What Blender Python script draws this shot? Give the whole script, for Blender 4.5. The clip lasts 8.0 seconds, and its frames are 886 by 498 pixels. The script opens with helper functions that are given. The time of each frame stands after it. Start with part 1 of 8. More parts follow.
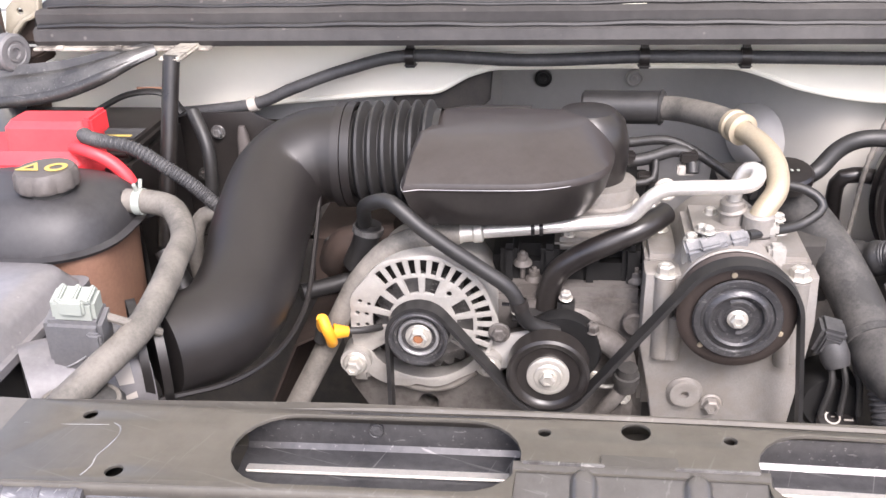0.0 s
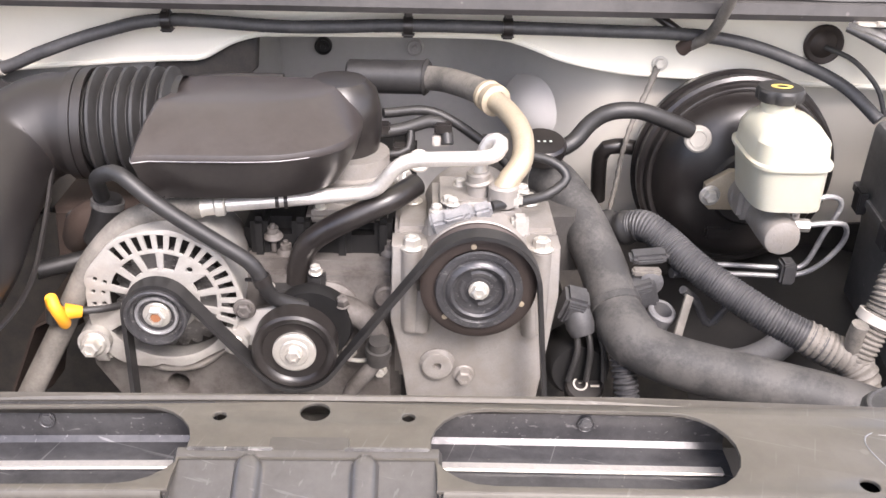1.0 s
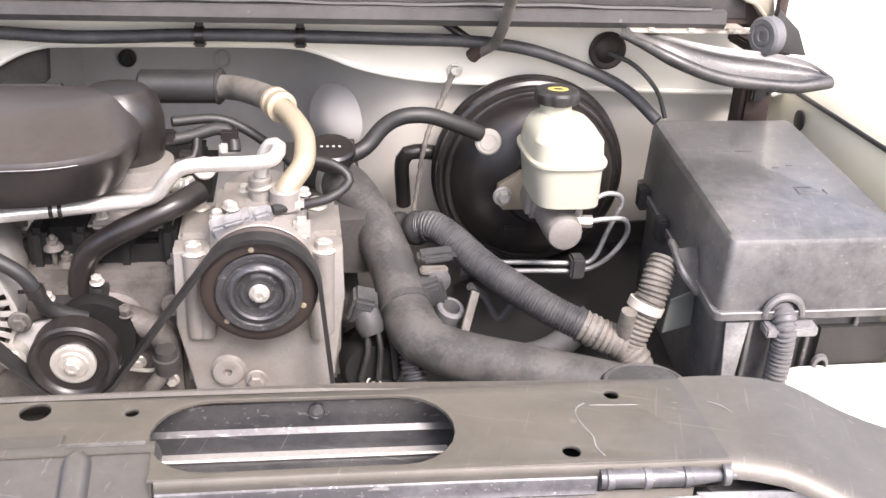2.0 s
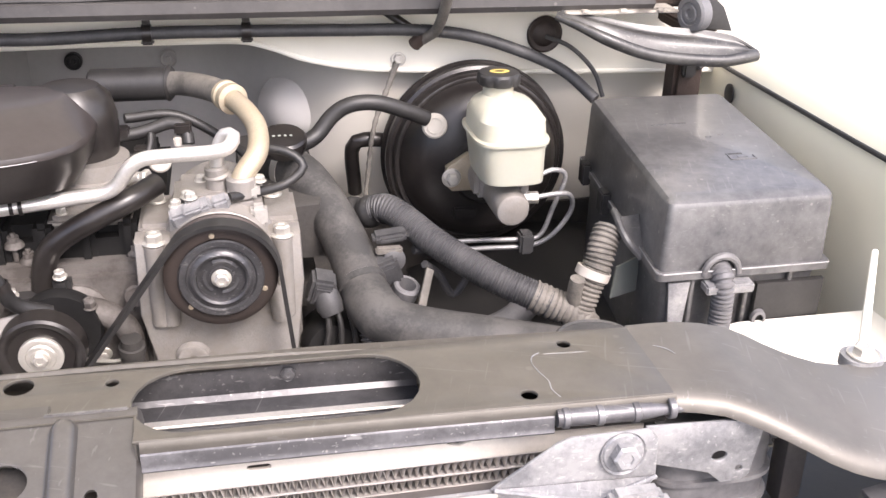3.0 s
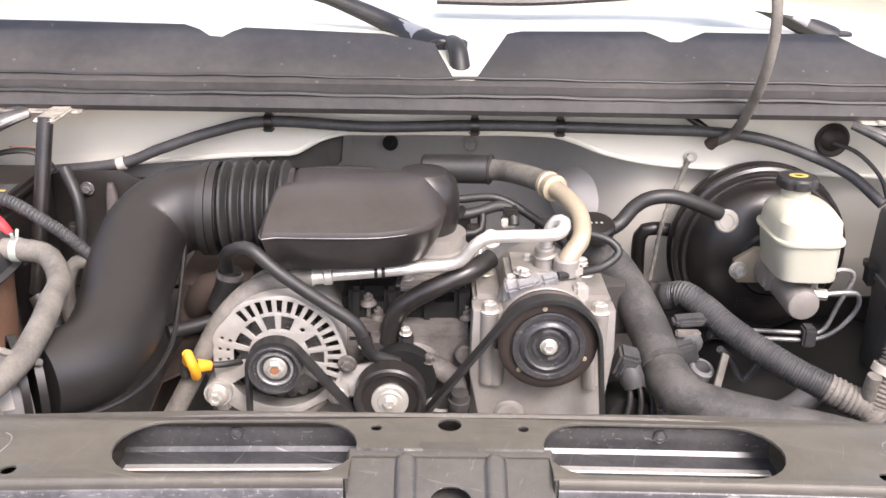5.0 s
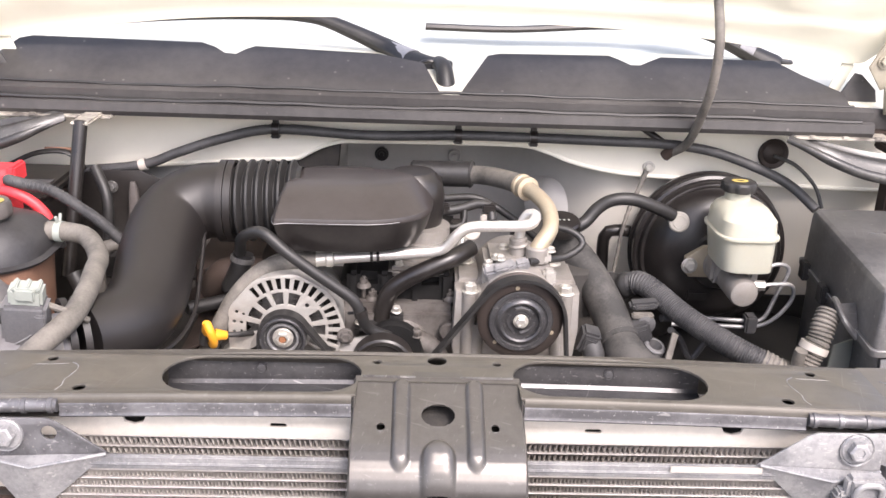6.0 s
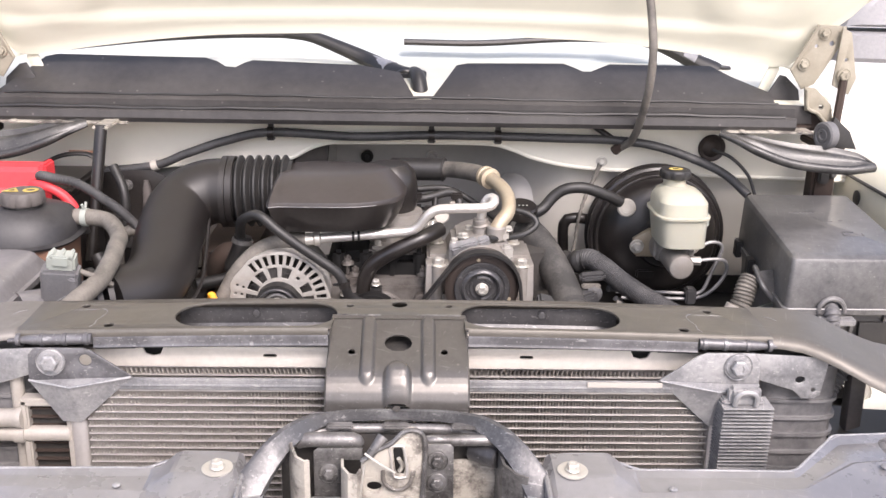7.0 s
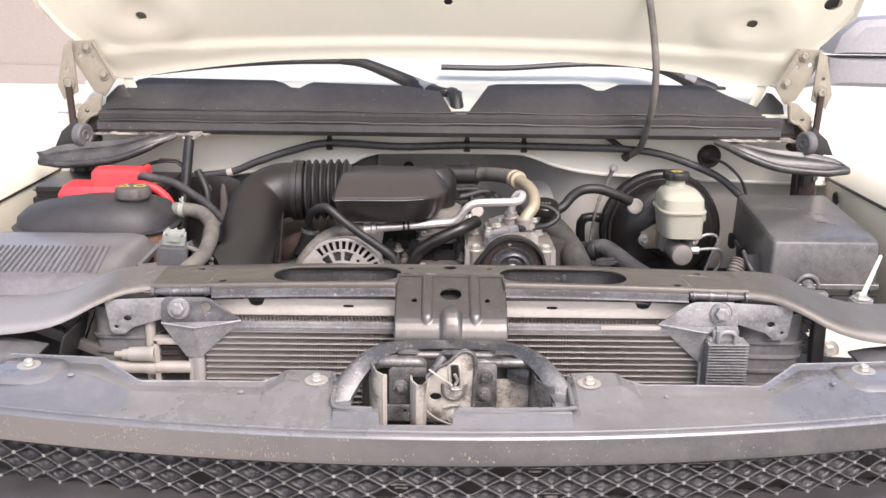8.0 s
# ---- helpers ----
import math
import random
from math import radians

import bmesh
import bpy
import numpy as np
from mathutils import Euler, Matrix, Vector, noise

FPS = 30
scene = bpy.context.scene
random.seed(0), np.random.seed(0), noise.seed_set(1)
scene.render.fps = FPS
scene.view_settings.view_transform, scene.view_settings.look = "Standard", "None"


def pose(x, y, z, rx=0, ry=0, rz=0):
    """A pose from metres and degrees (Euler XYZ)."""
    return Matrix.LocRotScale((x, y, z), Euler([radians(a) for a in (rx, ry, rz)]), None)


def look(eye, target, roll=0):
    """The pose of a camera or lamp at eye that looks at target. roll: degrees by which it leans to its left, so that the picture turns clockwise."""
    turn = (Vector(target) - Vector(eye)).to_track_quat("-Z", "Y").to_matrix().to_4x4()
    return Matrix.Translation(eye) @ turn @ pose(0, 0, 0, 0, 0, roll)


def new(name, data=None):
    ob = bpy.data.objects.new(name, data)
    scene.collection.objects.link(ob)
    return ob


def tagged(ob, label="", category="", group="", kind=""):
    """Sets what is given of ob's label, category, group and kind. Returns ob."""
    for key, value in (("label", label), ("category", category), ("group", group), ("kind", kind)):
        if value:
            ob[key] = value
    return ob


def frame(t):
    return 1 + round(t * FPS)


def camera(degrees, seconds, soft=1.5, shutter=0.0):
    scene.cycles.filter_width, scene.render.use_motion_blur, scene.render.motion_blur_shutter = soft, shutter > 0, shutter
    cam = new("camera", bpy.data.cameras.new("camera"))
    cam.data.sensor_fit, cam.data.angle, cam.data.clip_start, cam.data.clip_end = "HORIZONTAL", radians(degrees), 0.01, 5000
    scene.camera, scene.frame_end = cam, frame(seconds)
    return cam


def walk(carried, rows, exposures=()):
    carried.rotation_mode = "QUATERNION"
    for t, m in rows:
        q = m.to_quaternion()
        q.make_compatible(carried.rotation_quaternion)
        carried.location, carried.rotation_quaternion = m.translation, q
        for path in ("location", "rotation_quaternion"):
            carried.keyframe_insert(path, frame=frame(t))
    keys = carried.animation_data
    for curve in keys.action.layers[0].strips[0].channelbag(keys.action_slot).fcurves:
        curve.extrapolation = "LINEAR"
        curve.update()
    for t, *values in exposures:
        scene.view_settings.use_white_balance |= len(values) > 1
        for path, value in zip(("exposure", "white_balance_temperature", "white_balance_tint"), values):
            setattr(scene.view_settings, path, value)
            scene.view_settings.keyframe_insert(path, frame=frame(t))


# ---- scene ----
cam = camera(49.1, 8.0)
PATH = [
    (0, (-0.049, -0.526, 1.518), (-0.297, 1.26, 0.652), -2.1),
    (0.5, (0.007, -0.502, 1.519), (-0.092, 1.278, 0.612), -0.3),
    (1, (0.064, -0.497, 1.51), (0.114, 1.276, 0.587), 1.5),
    (1.5, (0.121, -0.503, 1.506), (0.29, 1.269, 0.594), 2.3),
    (2, (0.165, -0.529, 1.505), (0.46, 1.243, 0.625), 3.0),
    (2.2, (0.176, -0.546, 1.505), (0.531, 1.222, 0.639), 3.1),
    (3.3, (0.123, -0.577, 1.5), (0.518, 1.175, 0.622), 1.4),
    (3.5, (0.097, -0.573, 1.501), (0.386, 1.195, 0.613), 0.5),
    (4, (0.035, -0.58, 1.515), (0.126, 1.199, 0.605), 0.3),
    (4.5, (-0.006, -0.618, 1.549), (0.021, 1.193, 0.702), 0.3),
    (4.7, (-0.012, -0.635, 1.554), (0.013, 1.197, 0.753), 0.8),
    (5.8, (-0.031, -0.825, 1.565), (0.021, 1.053, 0.878), 1.8),
    (6, (-0.031, -0.864, 1.564), (0.04, 1.016, 0.885), 2.2),
    (6.5, (0.0, -0.97, 1.564), (0.082, 0.918, 0.909), 1.9),
    (7, (0.017, -1.093, 1.567), (0.076, 0.805, 0.939), 1.2),
    (7.5, (-0.003, -1.227, 1.568), (0.022, 0.682, 0.973), 1.1),
    (8, (-0.028, -1.402, 1.569), (-0.005, 0.519, 1.013), 0.8),
]
walk(cam, [(t, look(eye, target, roll)) for t, eye, target, roll in PATH], [(0.0, 1.76, 6300, 19), (1.0, 1.88, 6430, 19), (2.0, 1.88, 6500, 19), (3.5, 1.66, 6500, 19), (4.5, 1.70, 6500, 19), (6.0, 1.56, 6500, 19), (7.0, 1.30, 6500, 19), (7.5, 1.26, 6500, 19), (8.0, 1.06, 6500, 19)])

# ---- light ----
SUN_UP, SUN_ROUND = 47.0, 158.0
sky_world = bpy.data.worlds.new("sky")
scene.world = sky_world
sky_world.use_nodes = True
wn, wl = sky_world.node_tree.nodes, sky_world.node_tree.links
sky = wn.new("ShaderNodeTexSky")
sky.sky_type, sky.sun_disc = "NISHITA", False
sky.sun_elevation, sky.sun_rotation = radians(SUN_UP), radians(SUN_ROUND)
sky.dust_density, sky.air_density = 3.0, 1.0
haze = wn.new("ShaderNodeHueSaturation")
haze.inputs["Saturation"].default_value = 0.7
wl.new(sky.outputs[0], haze.inputs["Color"])
wl.new(haze.outputs[0], wn["Background"].inputs[0])
wn["Background"].inputs[1].default_value = 0.15
sun_data = bpy.data.lights.new("sun", "SUN")
sun_data.energy, sun_data.angle, sun_data.color = 1.5, radians(22), (1.0, 0.96, 0.9)
sun = new("sun", sun_data)
_e, _a = radians(SUN_UP), radians(SUN_ROUND)
sun_way = Vector((math.sin(_a) * math.cos(_e), math.cos(_a) * math.cos(_e), math.sin(_e)))
sun.matrix_world = look(sun_way * 20, (0, 0, 0))


# ---- materials ----
def surf(name, col, rough=0.5, metal=0.0, dust=0.25, dust_col=(0.30, 0.27, 0.23), scale=30.0, var=0.25,
         bump=0.12, fine=10.0, edge=(0.30, 0.80), spec=0.5, coat=0.0, trans=0.0, speck=0.0, loose=True, scratch=0.0, pale=(0.40, 0.39, 0.38), film=None, smear=0.0):
    """Node material: base colour with fine grain, patches of dust, uneven gloss and relief."""
    m = bpy.data.materials.new(name)
    m.use_nodes = True
    n, l = m.node_tree.nodes, m.node_tree.links
    b = n["Principled BSDF"]
    tc = n.new("ShaderNodeTexCoord")
    info = n.new("ShaderNodeObjectInfo")
    shift = n.new("ShaderNodeVectorMath")
    shift.operation = "MULTIPLY_ADD"
    l.new(info.outputs["Random"], shift.inputs[0])
    shift.inputs[1].default_value = (7.0, 3.0, 5.0) if loose else (0.0, 0.0, 0.0)
    l.new(tc.outputs["Object"], shift.inputs[2])

    def noise_tex(s, detail, r=0.6):
        t = n.new("ShaderNodeTexNoise")
        t.inputs["Scale"].default_value, t.inputs["Detail"].default_value, t.inputs["Roughness"].default_value = s, detail, r
        l.new(shift.outputs[0], t.inputs["Vector"])
        return t

    big, small = noise_tex(scale, 5), noise_tex(scale * fine, 4, 0.7)
    grain = n.new("ShaderNodeMapRange")
    grain.inputs["To Min"].default_value, grain.inputs["To Max"].default_value = 1 - var, 1 + var
    l.new(small.outputs["Fac"], grain.inputs["Value"])
    tint = n.new("ShaderNodeVectorMath")
    tint.operation = "SCALE"
    tint.inputs[0].default_value = col
    l.new(grain.outputs[0], tint.inputs["Scale"])
    both = n.new("ShaderNodeMath")
    both.operation = "MULTIPLY_ADD"
    l.new(small.outputs["Fac"], both.inputs[0])
    both.inputs[1].default_value = 0.35
    l.new(big.outputs["Fac"], both.inputs[2])
    mask = n.new("ShaderNodeMapRange")
    mask.inputs["From Min"].default_value, mask.inputs["From Max"].default_value = edge[0] + 0.17, edge[1] + 0.17
    mask.inputs["To Max"].default_value = dust
    l.new(both.outputs[0], mask.inputs["Value"])
    cover_out = mask.outputs[0]
    if film:
        # a film of dust_col that thickens along the thing, from x = film[0] to film[1]
        axis = n.new("ShaderNodeSeparateXYZ")
        l.new(tc.outputs["Object"], axis.inputs[0])
        wobble = n.new("ShaderNodeMath")
        wobble.operation = "MULTIPLY_ADD"
        l.new(big.outputs["Fac"], wobble.inputs[0])
        wobble.inputs[1].default_value = film[3]
        l.new(axis.outputs["X"], wobble.inputs[2])
        ramp = n.new("ShaderNodeMapRange")
        ramp.interpolation_type = "SMOOTHSTEP"
        ramp.inputs["From Min"].default_value, ramp.inputs["From Max"].default_value = film[0] + film[3] / 2, film[1] + film[3] / 2
        ramp.inputs["To Max"].default_value = film[2]
        l.new(wobble.outputs[0], ramp.inputs["Value"])
        most = n.new("ShaderNodeMath")
        most.operation = "MAXIMUM"
        l.new(mask.outputs[0], most.inputs[0])
        l.new(ramp.outputs[0], most.inputs[1])
        cover_out = most.outputs[0]
    mix = n.new("ShaderNodeMix")
    mix.data_type = "RGBA"
    l.new(cover_out, mix.inputs["Factor"])
    l.new(tint.outputs[0], mix.inputs["A"])
    mix.inputs["B"].default_value = (*dust_col, 1)
    out_col = mix.outputs["Result"]
    if speck:
        v = n.new("ShaderNodeTexVoronoi")
        v.inputs["Scale"].default_value = scale * 6
        l.new(shift.outputs[0], v.inputs["Vector"])
        sm = n.new("ShaderNodeMapRange")
        sm.inputs["From Min"].default_value, sm.inputs["From Max"].default_value = 0.10, 0.06
        sm.inputs["To Max"].default_value = speck
        l.new(v.outputs["Distance"], sm.inputs["Value"])
        mix2 = n.new("ShaderNodeMix")
        mix2.data_type = "RGBA"
        l.new(sm.outputs[0], mix2.inputs["Factor"])
        l.new(out_col, mix2.inputs["A"])
        mix2.inputs["B"].default_value = (0.45, 0.42, 0.38, 1)
        out_col = mix2.outputs["Result"]
    if smear:
        # wiped streaks and old water marks, darker than the dust round them
        flat = n.new("ShaderNodeVectorMath")
        flat.operation = "MULTIPLY"
        flat.inputs[1].default_value = (5.0, 16.0, 16.0)
        l.new(shift.outputs[0], flat.inputs[0])
        wipe = n.new("ShaderNodeTexNoise")
        wipe.inputs["Scale"].default_value, wipe.inputs["Detail"].default_value, wipe.inputs["Distortion"].default_value = 1.0, 1.5, 0.5
        l.new(flat.outputs[0], wipe.inputs["Vector"])
        wm = n.new("ShaderNodeMapRange")
        wm.inputs["From Min"].default_value, wm.inputs["From Max"].default_value = 0.50, 0.66
        wm.inputs["To Max"].default_value = smear
        l.new(wipe.outputs["Fac"], wm.inputs["Value"])
        mix4 = n.new("ShaderNodeMix")
        mix4.data_type = "RGBA"
        l.new(wm.outputs[0], mix4.inputs["Factor"])
        l.new(out_col, mix4.inputs["A"])
        mix4.inputs["B"].default_value = (*(c * 0.6 for c in col), 1)
        out_col = mix4.outputs["Result"]
    if scratch:
        lines = None
        for turn, size in ((0.3, (9.0, 260.0, 260.0)), (1.9, (14.0, 300.0, 300.0))):
            rot = n.new("ShaderNodeVectorRotate")
            rot.rotation_type = "Z_AXIS"
            rot.inputs["Angle"].default_value = turn
            l.new(shift.outputs[0], rot.inputs["Vector"])
            st = n.new("ShaderNodeVectorMath")
            st.operation = "MULTIPLY"
            st.inputs[1].default_value = size
            l.new(rot.outputs[0], st.inputs[0])
            nt = n.new("ShaderNodeTexNoise")
            nt.inputs["Scale"].default_value, nt.inputs["Detail"].default_value = 1.0, 2.0
            l.new(st.outputs[0], nt.inputs["Vector"])
            cut = n.new("ShaderNodeMapRange")
            cut.inputs["From Min"].default_value, cut.inputs["From Max"].default_value = 0.66, 0.72
            cut.inputs["To Max"].default_value = scratch
            l.new(nt.outputs["Fac"], cut.inputs["Value"])
            if lines is None:
                lines = cut.outputs[0]
            else:
                mx = n.new("ShaderNodeMath")
                mx.operation = "MAXIMUM"
                l.new(lines, mx.inputs[0])
                l.new(cut.outputs[0], mx.inputs[1])
                lines = mx.outputs[0]
        mix3 = n.new("ShaderNodeMix")
        mix3.data_type = "RGBA"
        l.new(lines, mix3.inputs["Factor"])
        l.new(out_col, mix3.inputs["A"])
        mix3.inputs["B"].default_value = (*pale, 1)
        out_col = mix3.outputs["Result"]
    l.new(out_col, b.inputs["Base Color"])
    rr = n.new("ShaderNodeMapRange")
    rr.inputs["To Min"].default_value, rr.inputs["To Max"].default_value = max(0.08, rough - 0.07), min(1.0, rough + 0.16)
    l.new(both.outputs[0], rr.inputs["Value"])
    l.new(rr.outputs[0], b.inputs["Roughness"])
    b.inputs["Metallic"].default_value = metal
    b.inputs["Specular IOR Level"].default_value = spec
    b.inputs["Coat Weight"].default_value = coat
    b.inputs["Coat Roughness"].default_value = 0.15
    if trans:
        b.inputs["Subsurface Weight"].default_value = trans
        b.inputs["Subsurface Radius"].default_value = (0.02, 0.015, 0.01)
        b.inputs["Subsurface Scale"].default_value = 0.5
    if bump:
        bp = n.new("ShaderNodeBump")
        bp.inputs["Strength"].default_value, bp.inputs["Distance"].default_value = bump, 0.002
        l.new(small.outputs["Fac"], bp.inputs["Height"])
        l.new(bp.outputs[0], b.inputs["Normal"])
    return m


BLACK = surf("black_plastic", (0.011, 0.0092, 0.0090), 0.24, dust=0.06, scale=14, bump=0.0)
TANK_BLACK = surf("tank_black_plastic", (0.021, 0.020, 0.0215), 0.44, dust=0.35, scale=14, dust_col=(0.10, 0.097, 0.098), bump=0.02)
BLACK_MATT = surf("matt_black_plastic", (0.015, 0.0145, 0.0145), 0.42, dust=0.14, scale=20, dust_col=(0.16, 0.15, 0.14), bump=0.06)
DUCT = surf("duct_plastic", (0.0115, 0.0096, 0.0092), 0.38, dust=0.10, scale=9, dust_col=(0.07, 0.066, 0.062), bump=0.02)
LID = surf("cover_plastic", (0.024, 0.0185, 0.0175), 0.36, dust=0.25, scale=10, dust_col=(0.10, 0.092, 0.088), bump=0.0, coat=0.25)
GREY_PLASTIC = surf("grey_plastic", (0.055, 0.054, 0.055), 0.36, dust=0.7, scale=7, dust_col=(0.20, 0.195, 0.19), bump=0.04, edge=(0.36, 0.72), speck=0.22, coat=0.28, scratch=0.10)
PANEL = surf("header_plastic", (0.120, 0.118, 0.121), 0.20, dust=0.6, scale=5, dust_col=(0.238, 0.232, 0.234), edge=(0.30, 0.78), speck=0.2, bump=0.015, spec=0.8, coat=1.0, loose=False, scratch=0.10, smear=0.28)
PANEL_LIP = surf("dusty_front_plastic", (0.036, 0.0345, 0.0345), 0.36, dust=0.45, scale=20, dust_col=(0.132, 0.120, 0.106), speck=0.4, bump=0.08, loose=False, film=(0.20, -0.45, 0.9, 0.3))
# pale colour of the highlight drawn along the header's rear edge
EDGE_GLINT = surf("plastic_edge_glint", (0.24, 0.238, 0.242), 0.28, dust=0.6, scale=18, dust_col=(0.12, 0.118, 0.118), bump=0.05, spec=0.7, coat=0.5)
DUSTY_TANK = surf("dusty_tank_plastic", (0.10, 0.098, 0.1), 0.36, dust=0.75, scale=9, dust_col=(0.24, 0.232, 0.228), bump=0.04, edge=(0.32, 0.66), speck=0.15, coat=0.3)
MUD = surf("dried_mud", (0.21, 0.19, 0.155), 0.8, dust=0.4, scale=60, dust_col=(0.2, 0.17, 0.13))
OILY = surf("oily_black_plastic", (0.007, 0.0068, 0.0068), 0.5, dust=0.06, scale=20, dust_col=(0.1, 0.095, 0.09), bump=0.06, spec=0.3)
COWL = surf("cowl_plastic", (0.036, 0.0335, 0.033), 0.45, dust=0.45, scale=6, dust_col=(0.098, 0.092, 0.087), edge=(0.40, 0.75), speck=0.15, loose=False)
RUBBER = surf("rubber", (0.013, 0.0125, 0.0125), 0.40, dust=0.16, scale=18, dust_col=(0.10, 0.095, 0.09), bump=0.05)
HOSE = surf("dusty_hose_rubber", (0.034, 0.033, 0.032), 0.55, dust=0.5, scale=26, dust_col=(0.115, 0.108, 0.10), edge=(0.42, 0.62))
HOSE_PALE = surf("pale_dusty_hose", (0.095, 0.088, 0.077), 0.6, dust=0.6, scale=30, dust_col=(0.235, 0.213, 0.186), edge=(0.36, 0.66))
SUPPORT = surf("support_paint", (0.136, 0.125, 0.108), 0.33, metal=0.65, dust=0.35, scale=5, dust_col=(0.21, 0.198, 0.178), bump=0.012, speck=0.12, loose=False, scratch=0.12)
# both end paints: dust film that also carries the sky's reflection as colour
SUPPORT_END = surf("sheen_and_dust_support_paint", (0.132, 0.121, 0.105), 0.42, metal=0.5, dust=0.35, scale=5, dust_col=(0.19, 0.182, 0.168), bump=0.012, speck=0.15, loose=False, scratch=0.12, film=(0.55, 0.62, 0.8, 0.08))
SUPPORT_END_PALE = surf("pale_sheen_support_paint", (0.136, 0.125, 0.108), 0.42, metal=0.35, dust=0.35, scale=8, dust_col=(0.30, 0.287, 0.285), bump=0.02, speck=0.2, loose=False, scratch=0.2, film=(-0.475, -0.56, 0.9, 0.08))
AIRBOX = surf("dusty_air_box_plastic", (0.125, 0.120, 0.123), 0.34, dust=0.65, scale=9, dust_col=(0.225, 0.215, 0.217), bump=0.05, edge=(0.36, 0.70), speck=0.2, coat=0.4)
WEB = surf("brown_dusty_plastic", (0.075, 0.066, 0.062), 0.5, dust=0.5, scale=18, dust_col=(0.14, 0.125, 0.115), bump=0.06)
SEALER = surf("brown_sealer", (0.20, 0.165, 0.12), 0.6, dust=0.4, scale=60, dust_col=(0.34, 0.30, 0.23))
WORN = surf("worn_grey_steel", (0.225, 0.225, 0.23), 0.36, metal=0.4, dust=0.7, scale=22, dust_col=(0.42, 0.412, 0.405), edge=(0.38, 0.62), speck=0.3, scratch=0.4, pale=(0.6, 0.58, 0.55))
LIP = surf("scuffed_grey_paint", (0.085, 0.083, 0.086), 0.3, metal=0.4, dust=0.6, scale=14, dust_col=(0.20, 0.197, 0.203), speck=0.3, bump=0.04, edge=(0.40, 0.62), scratch=0.5)
GREASE = surf("greasy_cream_paint", (0.40, 0.37, 0.32), 0.34, dust=0.85, scale=22, dust_col=(0.055, 0.047, 0.042), edge=(0.46, 0.62), scratch=0.4, pale=(0.6, 0.57, 0.5))
GREASE_STEEL = surf("greasy_zinc", (0.20, 0.193, 0.187), 0.32, metal=0.5, dust=0.8, scale=28, dust_col=(0.05, 0.046, 0.043), edge=(0.46, 0.64), speck=0.3, scratch=0.5, pale=(0.5, 0.48, 0.45))
BRACKET = surf("bracket_paint", (0.105, 0.098, 0.090), 0.25, metal=0.6, dust=0.25, scale=8, dust_col=(0.18, 0.172, 0.165), bump=0.01, speck=0.15, scratch=0.12)
HOOP = surf("rubbed_black_steel", (0.082, 0.081, 0.083), 0.34, metal=0.5, dust=0.5, scale=26, dust_col=(0.32, 0.315, 0.31), edge=(0.48, 0.76), speck=0.3, scratch=0.4)
DARK_STEEL = surf("dark_painted_steel", (0.05, 0.049, 0.052), 0.27, metal=0.5, dust=0.3, scale=16, dust_col=(0.24, 0.235, 0.23), speck=0.15, scratch=0.3)
ALU = surf("cast_aluminium", (0.31, 0.292, 0.272), 0.5, metal=0.45, dust=0.55, scale=34, dust_col=(0.24, 0.213, 0.18), bump=0.35, edge=(0.36, 0.68))
ALU_PIPE = surf("bright_aluminium", (0.78, 0.75, 0.71), 0.3, metal=0.75, dust=0.2, scale=30, dust_col=(0.45, 0.4, 0.33))
ALU_DULL = surf("dull_aluminium", (0.42, 0.36, 0.27), 0.45, metal=0.5, dust=0.4, scale=40, dust_col=(0.35, 0.28, 0.18))
STEEL = surf("zinc_steel", (0.62, 0.6, 0.55), 0.38, metal=0.7, dust=0.3, scale=60, dust_col=(0.3, 0.25, 0.2))
IRON = surf("cast_iron", (0.04, 0.038, 0.036), 0.6, metal=0.2, dust=0.3, scale=20, dust_col=(0.12, 0.105, 0.09), bump=0.3)
ALT_ALU = surf("pale_cast_aluminium", (0.42, 0.405, 0.375), 0.48, metal=0.4, dust=0.45, scale=40, dust_col=(0.30, 0.27, 0.235), bump=0.3, edge=(0.40, 0.70))
BLOCK = surf("engine_casting", (0.145, 0.133, 0.122), 0.55, metal=0.3, dust=0.75, scale=26, dust_col=(0.06, 0.051, 0.045), bump=0.35, edge=(0.42, 0.62))
ORANGE_RUST = surf("orange_rust", (0.28, 0.115, 0.05), 0.7, dust=0.4, scale=60, dust_col=(0.12, 0.06, 0.035))
RUST = surf("rusty_steel", (0.055, 0.037, 0.029), 0.7, metal=0.15, dust=0.5, scale=25, dust_col=(0.030, 0.022, 0.018), bump=0.35)
CLUTCH = surf("clutch_brown_steel", (0.045, 0.036, 0.032), 0.42, metal=0.4, dust=0.4, scale=40, dust_col=(0.075, 0.052, 0.042))
CREAM = surf("cream_body_paint", (0.73, 0.705, 0.575), 0.35, dust=0.22, scale=4, var=0.05, dust_col=(0.5, 0.45, 0.36), bump=0.02, coat=0.3)
# body cream made brighter, standing for light bounced onto the hood's underside
CREAM_HOOD = surf("bounce_lit_cream_paint", (0.84, 0.815, 0.67), 0.33, dust=0.15, scale=4, var=0.05, dust_col=(0.55, 0.5, 0.4), bump=0.02, coat=0.3)
CREAM_IN = surf("cream_inner_paint", (0.85, 0.82, 0.72), 0.5, dust=0.2, scale=5, var=0.06, dust_col=(0.52, 0.465, 0.385), bump=0.04)
FIREWALL = surf("grey_primer_into_cream", (0.38, 0.372, 0.358), 0.5, dust=0.0, scale=6, var=0.10, dust_col=(0.62, 0.585, 0.51), bump=0.06, film=(0.19, 0.36, 1.0, 0.05))
# lighter copy of the grey primer, for the highlight on the dome
PRIMER_LIT = surf("lit_primer", (0.50, 0.487, 0.47), 0.5, dust=0.4, scale=14, var=0.06, dust_col=(0.40, 0.38, 0.36))
